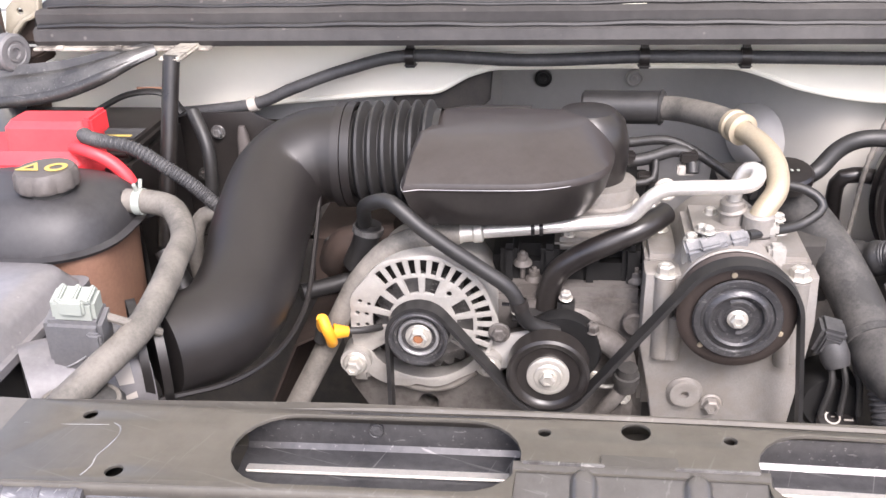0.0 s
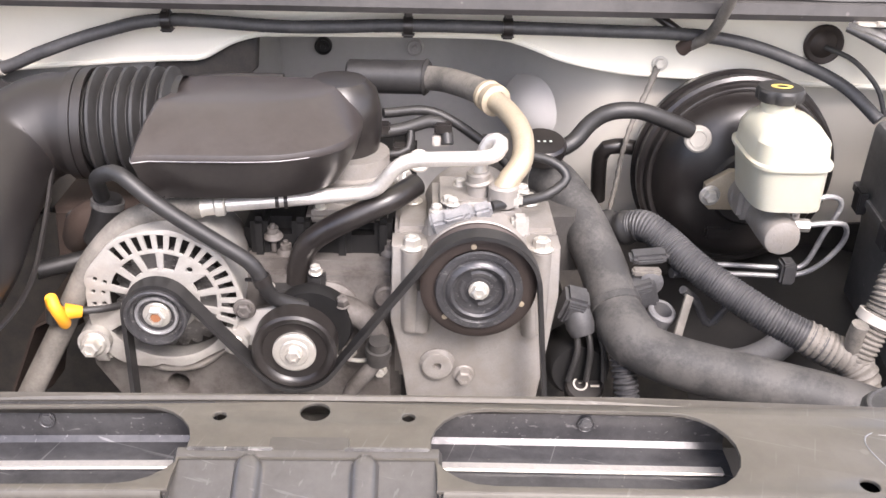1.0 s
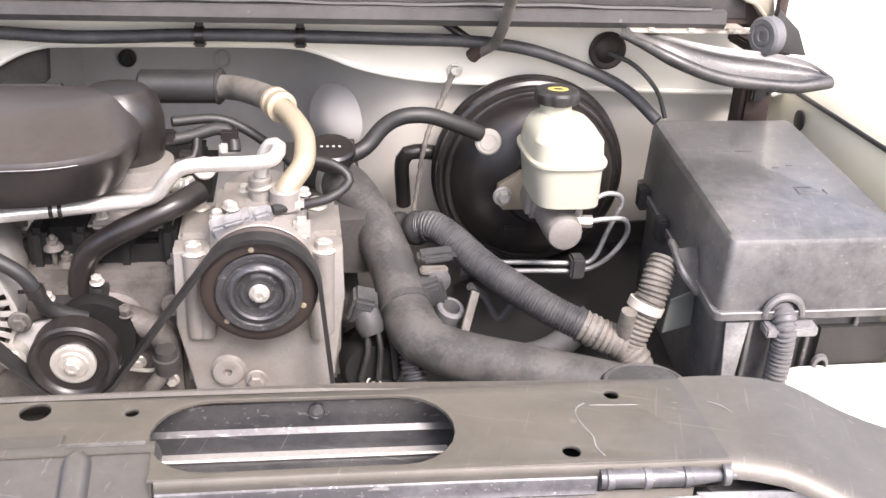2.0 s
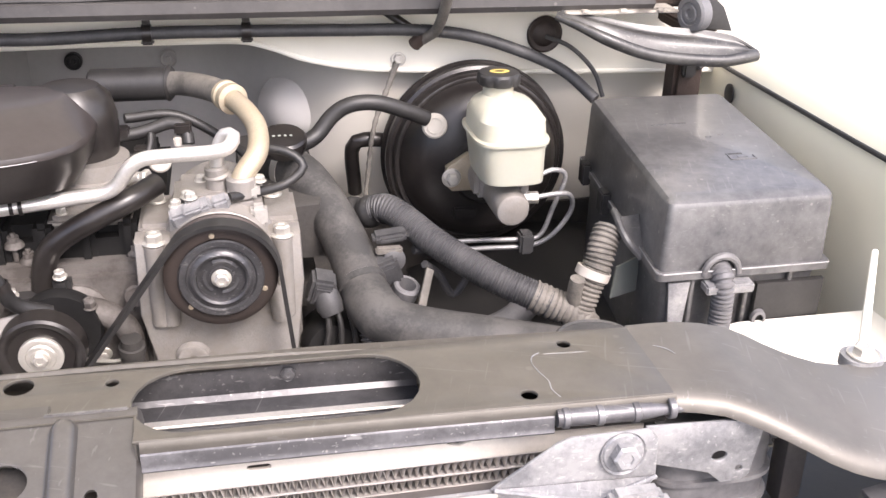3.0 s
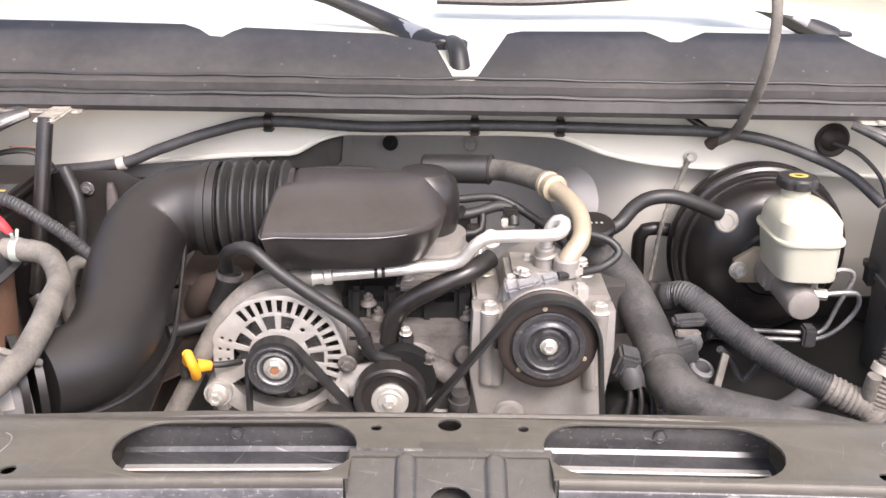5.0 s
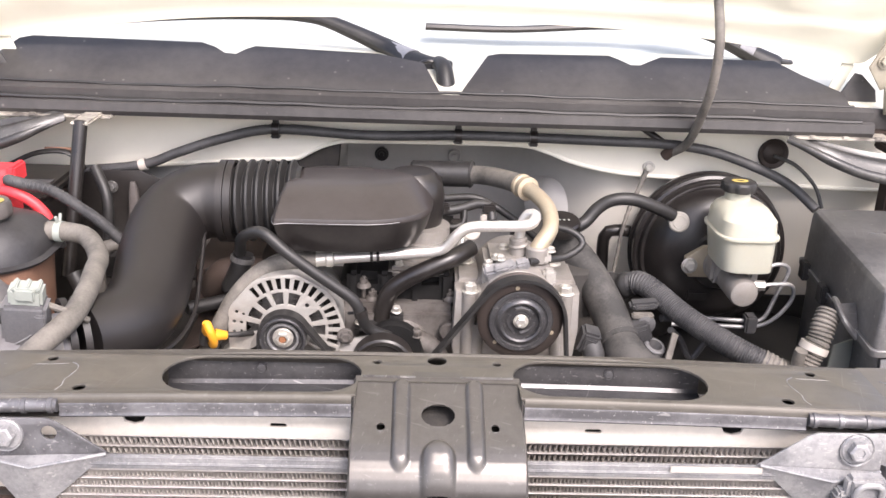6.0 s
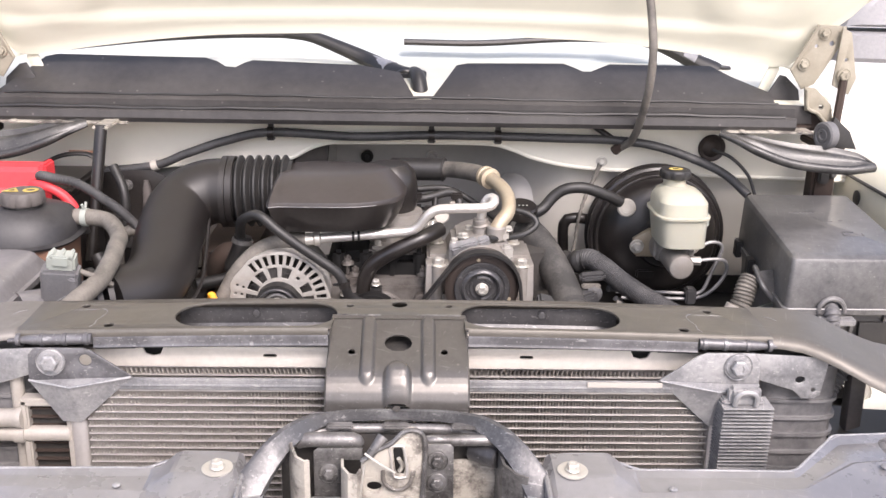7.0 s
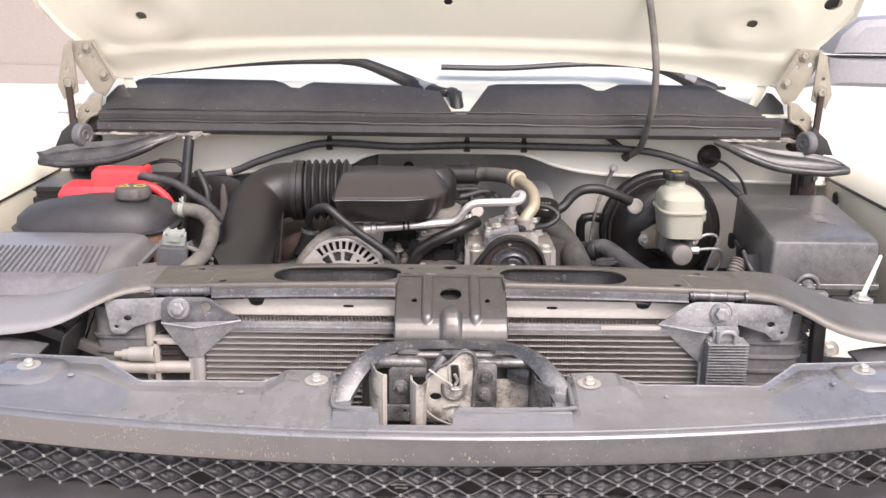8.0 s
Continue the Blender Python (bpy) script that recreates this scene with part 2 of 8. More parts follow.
TUNNEL = surf("grey_primer", (0.40, 0.39, 0.375), 0.5, dust=0.4, scale=5, var=0.08, dust_col=(0.27, 0.25, 0.23), bump=0.06)
FIN = surf("fin_aluminium", (0.60, 0.572, 0.538), 0.5, metal=0.15, dust=0.5, scale=25, dust_col=(0.36, 0.325, 0.295))
TUBE = surf("condenser_aluminium", (0.54, 0.515, 0.495), 0.36, metal=0.45, dust=0.5, scale=25, dust_col=(0.34, 0.31, 0.285))
# near-black: deep shade put into colour behind openings, also foam and core parts
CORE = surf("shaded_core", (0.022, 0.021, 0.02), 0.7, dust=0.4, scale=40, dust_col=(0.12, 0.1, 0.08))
TANK_CREAM = surf("cream_tank_plastic", (0.62, 0.58, 0.52), 0.5, dust=0.35, scale=12, dust_col=(0.42, 0.37, 0.31))
RED = surf("red_plastic", (0.72, 0.035, 0.045), 0.38, dust=0.12, scale=12, var=0.08, bump=0.05, dust_col=(0.5, 0.25, 0.22))
YELLOW = surf("yellow_plastic", (0.80, 0.345, 0.012), 0.42, dust=0.25, scale=50, var=0.12, dust_col=(0.5, 0.26, 0.05))
YELLOW_INK = surf("yellow_print", (0.48, 0.36, 0.08), 0.5, dust=0.3, scale=80)
WHITE_PLASTIC = surf("dusty_white_plastic", (0.44, 0.41, 0.37), 0.45, dust=0.4, scale=40, var=0.06, dust_col=(0.36, 0.31, 0.26))
RESERVOIR = surf("milky_plastic", (0.405, 0.40, 0.335), 0.28, dust=0.45, scale=18, var=0.06, dust_col=(0.36, 0.33, 0.235), trans=0.25)
BROWN = surf("stained_brown_plastic", (0.23, 0.125, 0.085), 0.38, dust=0.4, scale=14, dust_col=(0.36, 0.23, 0.16))
PALE_GREY = surf("pale_grey_plastic", (0.30, 0.33, 0.30), 0.5, dust=0.3, scale=40, var=0.08)
MID_GREY = surf("mid_grey_plastic", (0.11, 0.11, 0.115), 0.45, dust=0.4, scale=30, dust_col=(0.2, 0.19, 0.18))
CONNECTOR = surf("dusty_connector_plastic", (0.17, 0.17, 0.175), 0.45, dust=0.6, scale=60, dust_col=(0.33, 0.32, 0.31), edge=(0.40, 0.66))
SLATE = surf("loom_plastic", (0.032, 0.032, 0.034), 0.45, dust=0.35, scale=30, dust_col=(0.17, 0.165, 0.16))
GROUND = surf("pale_concrete", (0.54, 0.515, 0.475), 0.85, dust=0.5, scale=0.6, fine=40, dust_col=(0.58, 0.545, 0.49))
WALL = surf("beige_render", (0.31, 0.27, 0.24), 0.85, dust=0.4, scale=0.8, fine=60, dust_col=(0.27, 0.235, 0.21))


# ---- building blocks ----
ORIGIN = {}


def thing(name, at, label, category, group="", kind=""):
    ob = new(name)
    ob.empty_display_size = 0.05
    ob.location = at
    ORIGIN[ob.name] = Vector(at)
    return tagged(ob, label, category, group, kind)


def part(name, bm, mat, parent=None, label="", sharp=38):
    """Links a bmesh, given in world metres, as one mesh object under a thing or a part."""
    at = ORIGIN[parent.name] if parent else Vector((0, 0, 0))
    bm.transform(Matrix.Translation(-at))
    bmesh.ops.recalc_face_normals(bm, faces=bm.faces[:])
    me = bpy.data.meshes.new(name)
    bm.to_mesh(me)
    bm.free()
    me.polygons.foreach_set("use_smooth", [True] * len(me.polygons))
    me.set_sharp_from_angle(angle=radians(sharp))
    me.materials.append(mat)
    ob = new(name, me)
    ob.parent = parent
    ORIGIN[ob.name] = at
    return tagged(ob, label)


def solo(name, bm, mat, label, category="", kind="", group="", sharp=38):
    """A thing that is one mesh."""
    ob = part(name, bm, mat, None, label, sharp)
    return tagged(ob, label, category, group, kind)


def share(ob, name, parent, offset):
    """A piece that shares the mesh of ob, moved by offset."""
    o = new(name, ob.data)
    o.parent = parent
    o.location = Vector(ob.location) + Vector(offset)
    ORIGIN[o.name] = ORIGIN[parent.name]
    return o


def box(bm, lo, hi, bev=0.002, m=None):
    t = bmesh.new()
    bmesh.ops.create_cube(t, size=1)
    c, s = (Vector(lo) + Vector(hi)) / 2, Vector(hi) - Vector(lo)
    t.transform(Matrix.Translation(c) @ Matrix.Diagonal((*s, 1)))
    if bev:
        bmesh.ops.bevel(t, geom=t.edges[:], offset=min(bev, min(s) * 0.45), segments=2, affect="EDGES")
    return merge(bm, t, m)


def merge(bm, t, m=None):
    if m is not None:
        t.transform(m)
    tmp = bpy.data.meshes.new("tmp")
    t.to_mesh(tmp)
    t.free()
    bm.from_mesh(tmp)
    bpy.data.meshes.remove(tmp)
    return bm


def axes(way):
    w = Vector(way).normalized()
    u = w.orthogonal().normalized() if abs(w.z) > 0.95 else Vector((0, 0, 1)).cross(w).normalized()
    return u, w.cross(u), w


def lathe(bm, profile, at, way=(0, -1, 0), n=32):
    """Turns a profile of (along, radius) round the axis that leaves 'at' in the direction 'way'."""
    u, v, w = axes(way)
    at = Vector(at)
    rings = []
    for a, r in profile:
        if r < 1e-6:
            rings.append([bm.verts.new(at + w * a)])
        else:
            rings.append([bm.verts.new(at + w * a + (u * math.cos(k * math.tau / n) + v * math.sin(k * math.tau / n)) * r) for k in range(n)])
    for p, q in zip(rings, rings[1:]):
        for k in range(n):
            f = ([p[0]] if len(p) == 1 else [p[k], p[(k + 1) % n]]) + ([q[0]] if len(q) == 1 else [q[(k + 1) % n], q[k]])
            if len(f) > 2:
                bm.faces.new(f)
    return bm


def rod(bm, a, b, r, r2=None, n=20, cham=0.15):
    a, b = Vector(a), Vector(b)
    d, r2 = (b - a).length, r if r2 is None else r2
    c = min(r, r2) * cham
    return lathe(bm, [(0, 0), (0, r - c), (c, r), (d - c, r2), (d, r2 - c), (d, 0)], a, b - a, n)


def spline(pts, step=0.01, closed=False):
    """Points along a smooth line through pts."""
    P = [Vector(p) for p in pts]
    P = [P[-1], *P, P[0], P[1]] if closed else [2 * P[0] - P[1], *P, 2 * P[-1] - P[-2]]
    out = []
    for a, b, c, d in zip(P, P[1:], P[2:], P[3:]):
        k = max(2, int((c - b).length / step))
        for i in range(k):
            t = i / k
            out.append(0.5 * (2 * b + (c - a) * t + (2 * a - 5 * b + 4 * c - d) * t * t + (3 * b - a - 3 * c + d) * t ** 3))
    return out if closed else out + [P[-2]]


def along(line, f):
    """The point at share f of a line of points."""
    x = f * (len(line) - 1)
    i = min(int(x), len(line) - 2)
    return line[i].lerp(line[i + 1], x - i)


def tube(bm, pts, r, n=14, step=0.008, smooth=True, squash=1.0, cap=True):
    """A hose or pipe. r: a radius, or a function of the way done (metres, share)."""
    line = spline(pts, step) if smooth else [Vector(p) for p in pts]
    total = sum((b - a).length for a, b in zip(line, line[1:]))
    u = None
    s, rings = 0.0, []
    for i, p in enumerate(line):
        d = (line[min(i + 1, len(line) - 1)] - line[max(i - 1, 0)]).normalized()
        u = axes(d)[0] if u is None else (u - d * u.dot(d)).normalized()
        v = d.cross(u)
        s += (p - line[i - 1]).length if i else 0
        rad = r(s, s / total) if callable(r) else r
        rings.append([bm.verts.new(p + (u * math.cos(k * math.tau / n) + v * squash * math.sin(k * math.tau / n)) * rad) for k in range(n)])
    for p, q in zip(rings, rings[1:]):
        for k in range(n):
            bm.faces.new((p[k], p[(k + 1) % n], q[(k + 1) % n], q[k]))
    if cap:
        bm.faces.new(rings[0][::-1])
        bm.faces.new(rings[-1])
    return bm


def ridged(r, pitch, depth):
    return lambda s, f: r + depth * (1 if (s % pitch) < pitch * 0.55 else -1)


def loft(bm, rings, cap=True):
    """Joins rings of equally many points."""
    R = [[bm.verts.new(p) for p in ring] for ring in rings]
    n = len(R[0])
    for p, q in zip(R, R[1:]):
        for k in range(n):
            bm.faces.new((p[k], p[(k + 1) % n], q[(k + 1) % n], q[k]))
    if cap:
        bm.faces.new(R[0][::-1])
        bm.faces.new(R[-1])
    return bm


def oval(cx, cy, z, ax, ay, power=2.0, n=36):
    """A level ring, round (2) to squarish (5)."""
    out = []
    for k in range(n):
        c, s = math.cos(k * math.tau / n), math.sin(k * math.tau / n)
        out.append(Vector((cx + ax * math.copysign(abs(c) ** (2 / power), c), cy + ay * math.copysign(abs(s) ** (2 / power), s), z)))
    return out


def circle(x, y, r, n=24):
    return [(x + r * math.cos(k * math.tau / n), y + r * math.sin(k * math.tau / n)) for k in range(n)]


def stadium(x0, x1, y, r, n=12):
    a = [(x1 - r + r * math.cos(t), y + r * math.sin(t)) for t in np.linspace(-math.pi / 2, math.pi / 2, n)]
    return a + [(x0 + r - r * math.cos(t), y - r * math.sin(t)) for t in np.linspace(-math.pi / 2, math.pi / 2, n)]


def plate(bm, outer, holes=(), thick=0.003, bev=0.0006, m=None):
    """A flat plate in the x-y plane with real holes, extruded along z."""
    cu = bpy.data.curves.new("tmp", "CURVE")
    cu.dimensions, cu.fill_mode, cu.extrude, cu.bevel_depth, cu.bevel_resolution = "2D", "BOTH", thick / 2 - bev, bev, 1
    for line in (outer, *holes):
        sp = cu.splines.new("POLY")
        sp.points.add(len(line) - 1)
        for q, (x, y) in zip(sp.points, line):
            q.co = (x, y, 0, 1)
        sp.use_cyclic_u = True
    ob = bpy.data.objects.new("tmp", cu)
    me = bpy.data.meshes.new_from_object(ob)
    t = bmesh.new()
    t.from_mesh(me)
    bmesh.ops.remove_doubles(t, verts=t.verts[:], dist=1e-6)
    bpy.data.objects.remove(ob)
    bpy.data.curves.remove(cu)
    bpy.data.meshes.remove(me)
    return merge(bm, t, m)


def sheet(bm, rows, thick=0.003):
    """A pressed sheet through rows of points, thickened downwards along its normals."""
    t = bmesh.new()
    V = [[t.verts.new(p) for p in row] for row in rows]
    for p, q in zip(V, V[1:]):
        for k in range(len(p) - 1):
            t.faces.new((p[k], p[k + 1], q[k + 1], q[k]))
    bmesh.ops.recalc_face_normals(t, faces=t.faces[:])
    bmesh.ops.solidify(t, geom=t.faces[:], thickness=thick)
    return merge(bm, t)


def profile_x(bm, line, x0, x1, thick=0.003):
    """A folded sheet: a line of (y, z) drawn along x."""
    return sheet(bm, [[(x, y, z) for y, z in line] for x in np.linspace(x0, x1, 8)], thick)


def band(bm, line, y0, y1, thick):
    """A belt: a closed or open line in (x, z), as wide as y0 to y1."""
    P = [Vector((x, 0, z)) for x, z in line]
    out = []
    for i, p in enumerate(P):
        d = (P[min(i + 1, len(P) - 1)] - P[max(i - 1, 0)]).normalized()
        nrm = Vector((-d.z, 0, d.x)) * thick / 2
        out.append([Vector((q.x, y, q.z)) for q, y in ((p + nrm, y0), (p + nrm, y1), (p - nrm, y1), (p - nrm, y0))])
    return loft(bm, out)


def bolt(parent, at, way=(0, 0, 1), r=0.008, h=0.006, washer=1.6, mat=None, name="bolt"):
    bm = bmesh.new()
    w = Vector(way).normalized()
    at = Vector(at)
    if washer:
        rod(bm, at, at + w * h * 0.35, r * washer, n=20)
    lathe(bm, [(0, 0), (0, r), (h, r), (h * 1.2, r * 0.8), (h * 1.2, r * 0.45), (h * 1.05, r * 0.4), (h * 1.05, 0)], at + w * h * 0.3, w, 6)
    return part(name, bm, mat or STEEL, parent, sharp=25)


def clamp(parent, at, way, r, width=0.008, mat=None):
    """A spring clamp round a hose, with two ears."""
    bm = bmesh.new()
    u, v, w = axes(way)
    at = Vector(at)
    lathe(bm, [(-width / 2, r), (-width / 2, r + 0.0015), (width / 2, r + 0.0015), (width / 2, r)], at, way, 24)
    for k in (-1, 1):
        a = at + v * (r + 0.001) + u * 0.004 * k
        rod(bm, a, a + v * 0.009 + u * 0.004 * k, 0.0022, n=8)
    return part("hose_clamp", bm, mat or STEEL, parent)


# ---- setting ----
bm = bmesh.new()
box(bm, (-300, -300, -0.3), (300, 300, 0), 0)
solo("ground", bm, GROUND, "sunlit pale concrete yard", kind="structure")
bm = bmesh.new()
box(bm, (-40, 11.9, -0.05), (3.0, 12.2, 3.6), 0.01)
box(bm, (-40, 11.84, -0.05), (3.0, 11.9, 0.25), 0.01)
solo("wall_yard", bm, WALL, "beige rendered yard wall", kind="structure")

# engine bay floor: an added dark pan that closes the bay and keeps its depths dark
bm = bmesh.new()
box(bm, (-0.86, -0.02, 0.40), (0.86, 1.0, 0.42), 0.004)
solo("engine_bay_floor", bm, CORE, "added dark pan closing the bay under the engine", kind="structure")

# firewall: grey panel set back over the gearbox, with a pressed dome; cream upper panel cut out over it
def ease(t):
    return 0.0 if t < 0 else 1.0 if t > 1 else t * t * (3 - 2 * t)
bm = bmesh.new()
rows = []
for z in np.linspace(0.42, 1.245, 76):
    row = []
    for x in np.linspace(-0.88, 0.88, 200):
        back = 0.19 * min(ease((0.345 - x) / 0.25), ease((x + 0.205) / 0.05))
        row.append((x, 0.800 + back, z))
    rows.append(row)
sheet(bm, rows, -0.004)
firewall = solo("firewall", bm, FIREWALL, "grey primed steel firewall with a pressed dome", kind="structure")
# two added near-black sheets stand for the shade low on the firewall
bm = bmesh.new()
shade_rows = [[(x, 0.772 + 0.006 * math.sin(x * 23 + z * 31), z) for x in np.linspace(-0.85, 0.85, 40)] for z in np.linspace(0.43, 0.90, 12)]
sheet(bm, shade_rows, -0.006)
part("insulation_mat", bm, CORE, firewall, "dark sheet standing for shade low on the firewall")
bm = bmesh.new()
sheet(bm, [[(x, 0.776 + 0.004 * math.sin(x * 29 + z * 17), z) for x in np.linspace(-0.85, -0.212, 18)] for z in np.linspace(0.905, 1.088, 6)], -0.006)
part("side_mat", bm, CORE, firewall, "dark sheet standing for shade beside the recess")
edge_line = [(-0.88, 1.100), (-0.60, 1.107), (-0.325, 1.129), (-0.224, 1.136), (-0.185, 1.157), (-0.150, 1.167), (0.108, 1.170), (0.185, 1.165),
             (0.243, 1.144), (0.303, 1.130), (0.362, 1.123), (0.447, 1.119), (0.60, 1.112), (0.88, 1.105)]
edge_line = [(p.x, p.y) for p in spline([(x, z, 0) for x, z in edge_line], 0.015)]
bm = bmesh.new()
plate(bm, edge_line + [(0.88, 1.245), (-0.88, 1.245)], (), 0.006, 0.002, Matrix.Translation((0, 0.768, 0)) @ pose(0, 0, 0, 90, 0, 0))
tube(bm, [(x, 0.766, z) for x, z in edge_line[::2]], 0.004, 8)
upper = part("upper_panel", bm, CREAM_IN, firewall, "cream painted upper panel")
for x, mat in ((-0.088, RUBBER), (0.054, TUNNEL)):
    bm = bmesh.new()
    lathe(bm, [(-0.01, 0), (-0.01, 0.0135), (0.004, 0.0135), (0.006, 0.011), (0.003, 0.009), (0.003, 0.005), (0.007, 0.004), (0.007, 0)], (x, 0.985, 1.091), n=22)
    part("plug", bm, mat, firewall)
bm = bmesh.new()
lathe(bm, [(-0.04, 0.056), (-0.012, 0.048), (0.0, 0.042), (0.008, 0.035), (0.014, 0.026), (0.0175, 0.015), (0.0185, 0.0)], (0.247, 0.865, 1.040), (0.15, -1, 0.25), 36)
part("pressed_dome", bm, PRIMER_LIT, firewall, "pressed dome with its highlight painted in", sharp=60)
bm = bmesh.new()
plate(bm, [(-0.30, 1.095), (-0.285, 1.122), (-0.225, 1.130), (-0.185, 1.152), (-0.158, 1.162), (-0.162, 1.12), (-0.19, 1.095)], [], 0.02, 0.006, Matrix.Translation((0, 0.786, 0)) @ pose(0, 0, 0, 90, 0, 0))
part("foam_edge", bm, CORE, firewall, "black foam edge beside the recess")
for x, z in ((-0.215, 1.180), (-0.07, 1.215), (0.30, 1.21)):
    bm = bmesh.new()
    rod(bm, (x, 0.766, z), (x, 0.754, z), 0.003, n=10)
    part("stud", bm, STEEL, firewall)

# fenders with aprons
for side, word in ((-1, "left"), (1, "right")):
    bm = bmesh.new()
    line = [(0.845, 0.55), (0.865, 0.95), (0.87, 1.095), (0.876, 1.118), (0.872, 1.124), (0.885, 1.150), (0.915, 1.165), (0.965, 1.160), (1.0, 1.12), (1.01, 0.95), (1.0, 0.55)]
    rows = []
    for y in np.linspace(-0.05, 1.15, 26):
        drop = 0.05 * max(0.0, (0.25 - y) / 0.3) ** 1.5
        rows.append([(side * x, y, z - drop) for x, z in line])
    sheet(bm, rows, 0.0025 * side)
    fender = solo("fender_" + word, bm, CREAM, "cream painted steel fender with inner apron", kind="structure")
    bm = bmesh.new()
    plate(bm, stadium(-0.014, 0.014, 0, 0.012), (), 0.003, 0.001, Matrix.Translation((side * 0.866, 0.69, 1.09)) @ pose(0, 0, 0, 0, 90, 0))
    part("access_hole_plug", bm, RUBBER, fender)
    bm = bmesh.new()
    tube(bm, [(side * 0.872, y, 1.121 - 0.05 * max(0.0, (0.25 - y) / 0.3) ** 1.5) for y in np.linspace(0.1, 0.78, 8)], 0.0035, 8)
    part("sealing_bead", bm, RUBBER, fender)

# cowl
cowl = thing("cowl", (0, 0.7, 1.23), "dusty dark grey plastic cowl grille below the windshield", "cowl", kind="structure")
bm = bmesh.new()
profile_x(bm, [(0.700, 1.215), (0.668, 1.222), (0.663, 1.230), (0.665, 1.243), (0.672, 1.247), (0.674, 1.243), (0.678, 1.246), (0.677, 1.262), (0.686, 1.268), (0.70, 1.262), (0.72, 1.262)], -0.745, 0.72, 0.003)
part("front_band", bm, COWL, cowl)
slope = Matrix.Translation((0, 0.700, 1.262)) @ pose(0, 0, 0, 33, 0, 0)
left_panel = [(-0.755, 0), (-0.685, 0.105), (-0.665, 0.112), (-0.385, 0.108), (-0.362, 0.098), (-0.345, 0.084), (-0.325, 0.082), (-0.310, 0.095), (-0.295, 0.103), (-0.09, 0.094), (-0.015, 0.075), (0.015, 0.0)]
right_panel = [(0.045, 0), (0.095, 0.098), (0.115, 0.104), (0.30, 0.108), (0.318, 0.098), (0.335, 0.086), (0.352, 0.086), (0.372, 0.098), (0.39, 0.108), (0.585, 0.108), (0.625, 0.075), (0.685, 0.035), (0.690, 0.0)]
for line in (left_panel, right_panel):
    bm = bmesh.new()
    plate(bm, line, (), 0.006, 0.002, slope)
    part("grille_panel", bm, COWL, cowl)
bm = bmesh.new()
sheet(bm, [[(x, y, z) for y, z in ((0.70, 1.258), (0.80, 1.288), (0.90, 1.30), (1.0, 1.30))] for x in np.linspace(-0.80, 0.80, 6)], 0.003)
part("shelf", bm, CREAM, cowl, "cream painted shelf behind the grille")
for x0, x1 in ((-0.745, -0.505), (0.590, 0.752)):
    bm = bmesh.new()
    box(bm, (x0, 0.655, 1.219), (x1, 0.70, 1.223), 0.001)
    for k in range(3):
        box(bm, (x0 + (x1 - x0) * (k + 0.4) / 3, 0.653, 1.2205), (x0 + (x1 - x0) * (k + 0.4) / 3 + 0.012, 0.662, 1.2255), 0.0015)
    part("edge_flange", bm, GREASE, cowl, "cream steel flange with dried sealer")

for x0, x1, z, r in ((-0.74, 0.70, 1.2475, 0.0040), (-0.73, 0.69, 1.2700, 0.0026)):
    bm = bmesh.new()
    y = {1.2475: 0.6715, 1.2700: 0.6870}[z]
    tube(bm, [(x, y, z + 0.0010 * math.sin(x * 17) + 0.0006 * math.sin(x * 53)) for x in np.linspace(x0, x1, 60)], r, 8)
    part("ridge", bm, RUBBER, cowl)

# windshield and cab
cab = thing("cab", (0, 1.2, 1.0), "cream pickup cab with glare painted into its windshield", "pickup cab", kind="structure")
# opaque pale colour stands for the glare on the glass
WIND = surf("glare_glass", (0.62, 0.66, 0.63), 0.16, dust=0.3, scale=3, var=0.05, bump=0.0, dust_col=(0.7, 0.66, 0.6))
bm = bmesh.new()
sheet(bm, [[(x, y + 0.05 * (1 - (x / 0.8) ** 2) * -1, z) for y, z in ((1.02, 1.285), (1.35, 1.52), (1.66, 1.74))] for x in np.linspace(-0.80, 0.80, 12)], 0.006)
part("windshield", bm, WIND, cab, "laminated windshield with its glare painted in")
bm = bmesh.new()
sheet(bm, [[(x, y, z) for x, z in ((-1.0, 0.6), (-0.99, 1.1), (-0.72, 1.76), (-0.55, 1.84), (0, 1.87), (0.55, 1.84), (0.72, 1.76), (0.99, 1.1), (1.0, 0.6))] for y in (1.70, 2.1, 2.9)], 0.01)
part("body_shell", bm, CREAM, cab)
for s in (-1, 1):
    bm = bmesh.new()
    tube(bm, [(s * 0.88, 0.98, 1.22), (s * 0.83, 1.3, 1.47), (s * 0.72, 1.70, 1.76)], 0.03, 10)
    part("windshield_pillar", bm, CREAM, cab)

# ---- front end ----
support = thing("radiator_support", (0, -0.03, 1.10), "olive-grey painted steel radiator support bar with two long slots", "radiator support")
slots = [stadium(-0.262, -0.072, -0.031, 0.037), stadium(0.072, 0.262, -0.031, 0.037)]
holes = [circle(0, 0, 0.0102), circle(-0.059, -0.005, 0.005), circle(0.059, -0.005, 0.005)]
for s in (-1, 1):
    holes += [circle(s * 0.375, 0.0, 0.0058), circle(s * 0.331, -0.060, 0.0066)]
bm = bmesh.new()
outer = [(-0.43, 0.016), (-0.2, 0.020), (0.2, 0.020), (0.43, 0.016), (0.43, -0.0715), (0.30, -0.0715),
         (0.0770, -0.0715), (0.0770, -0.042), (-0.0770, -0.042), (-0.0770, -0.0715), (-0.30, -0.0715), (-0.43, -0.0715)]
plate(bm, outer, slots + holes, 0.003, 0.0008, Matrix.Translation((0, 0, 1.1315)))
part("crossbar", bm, SUPPORT, support)
bm = bmesh.new()
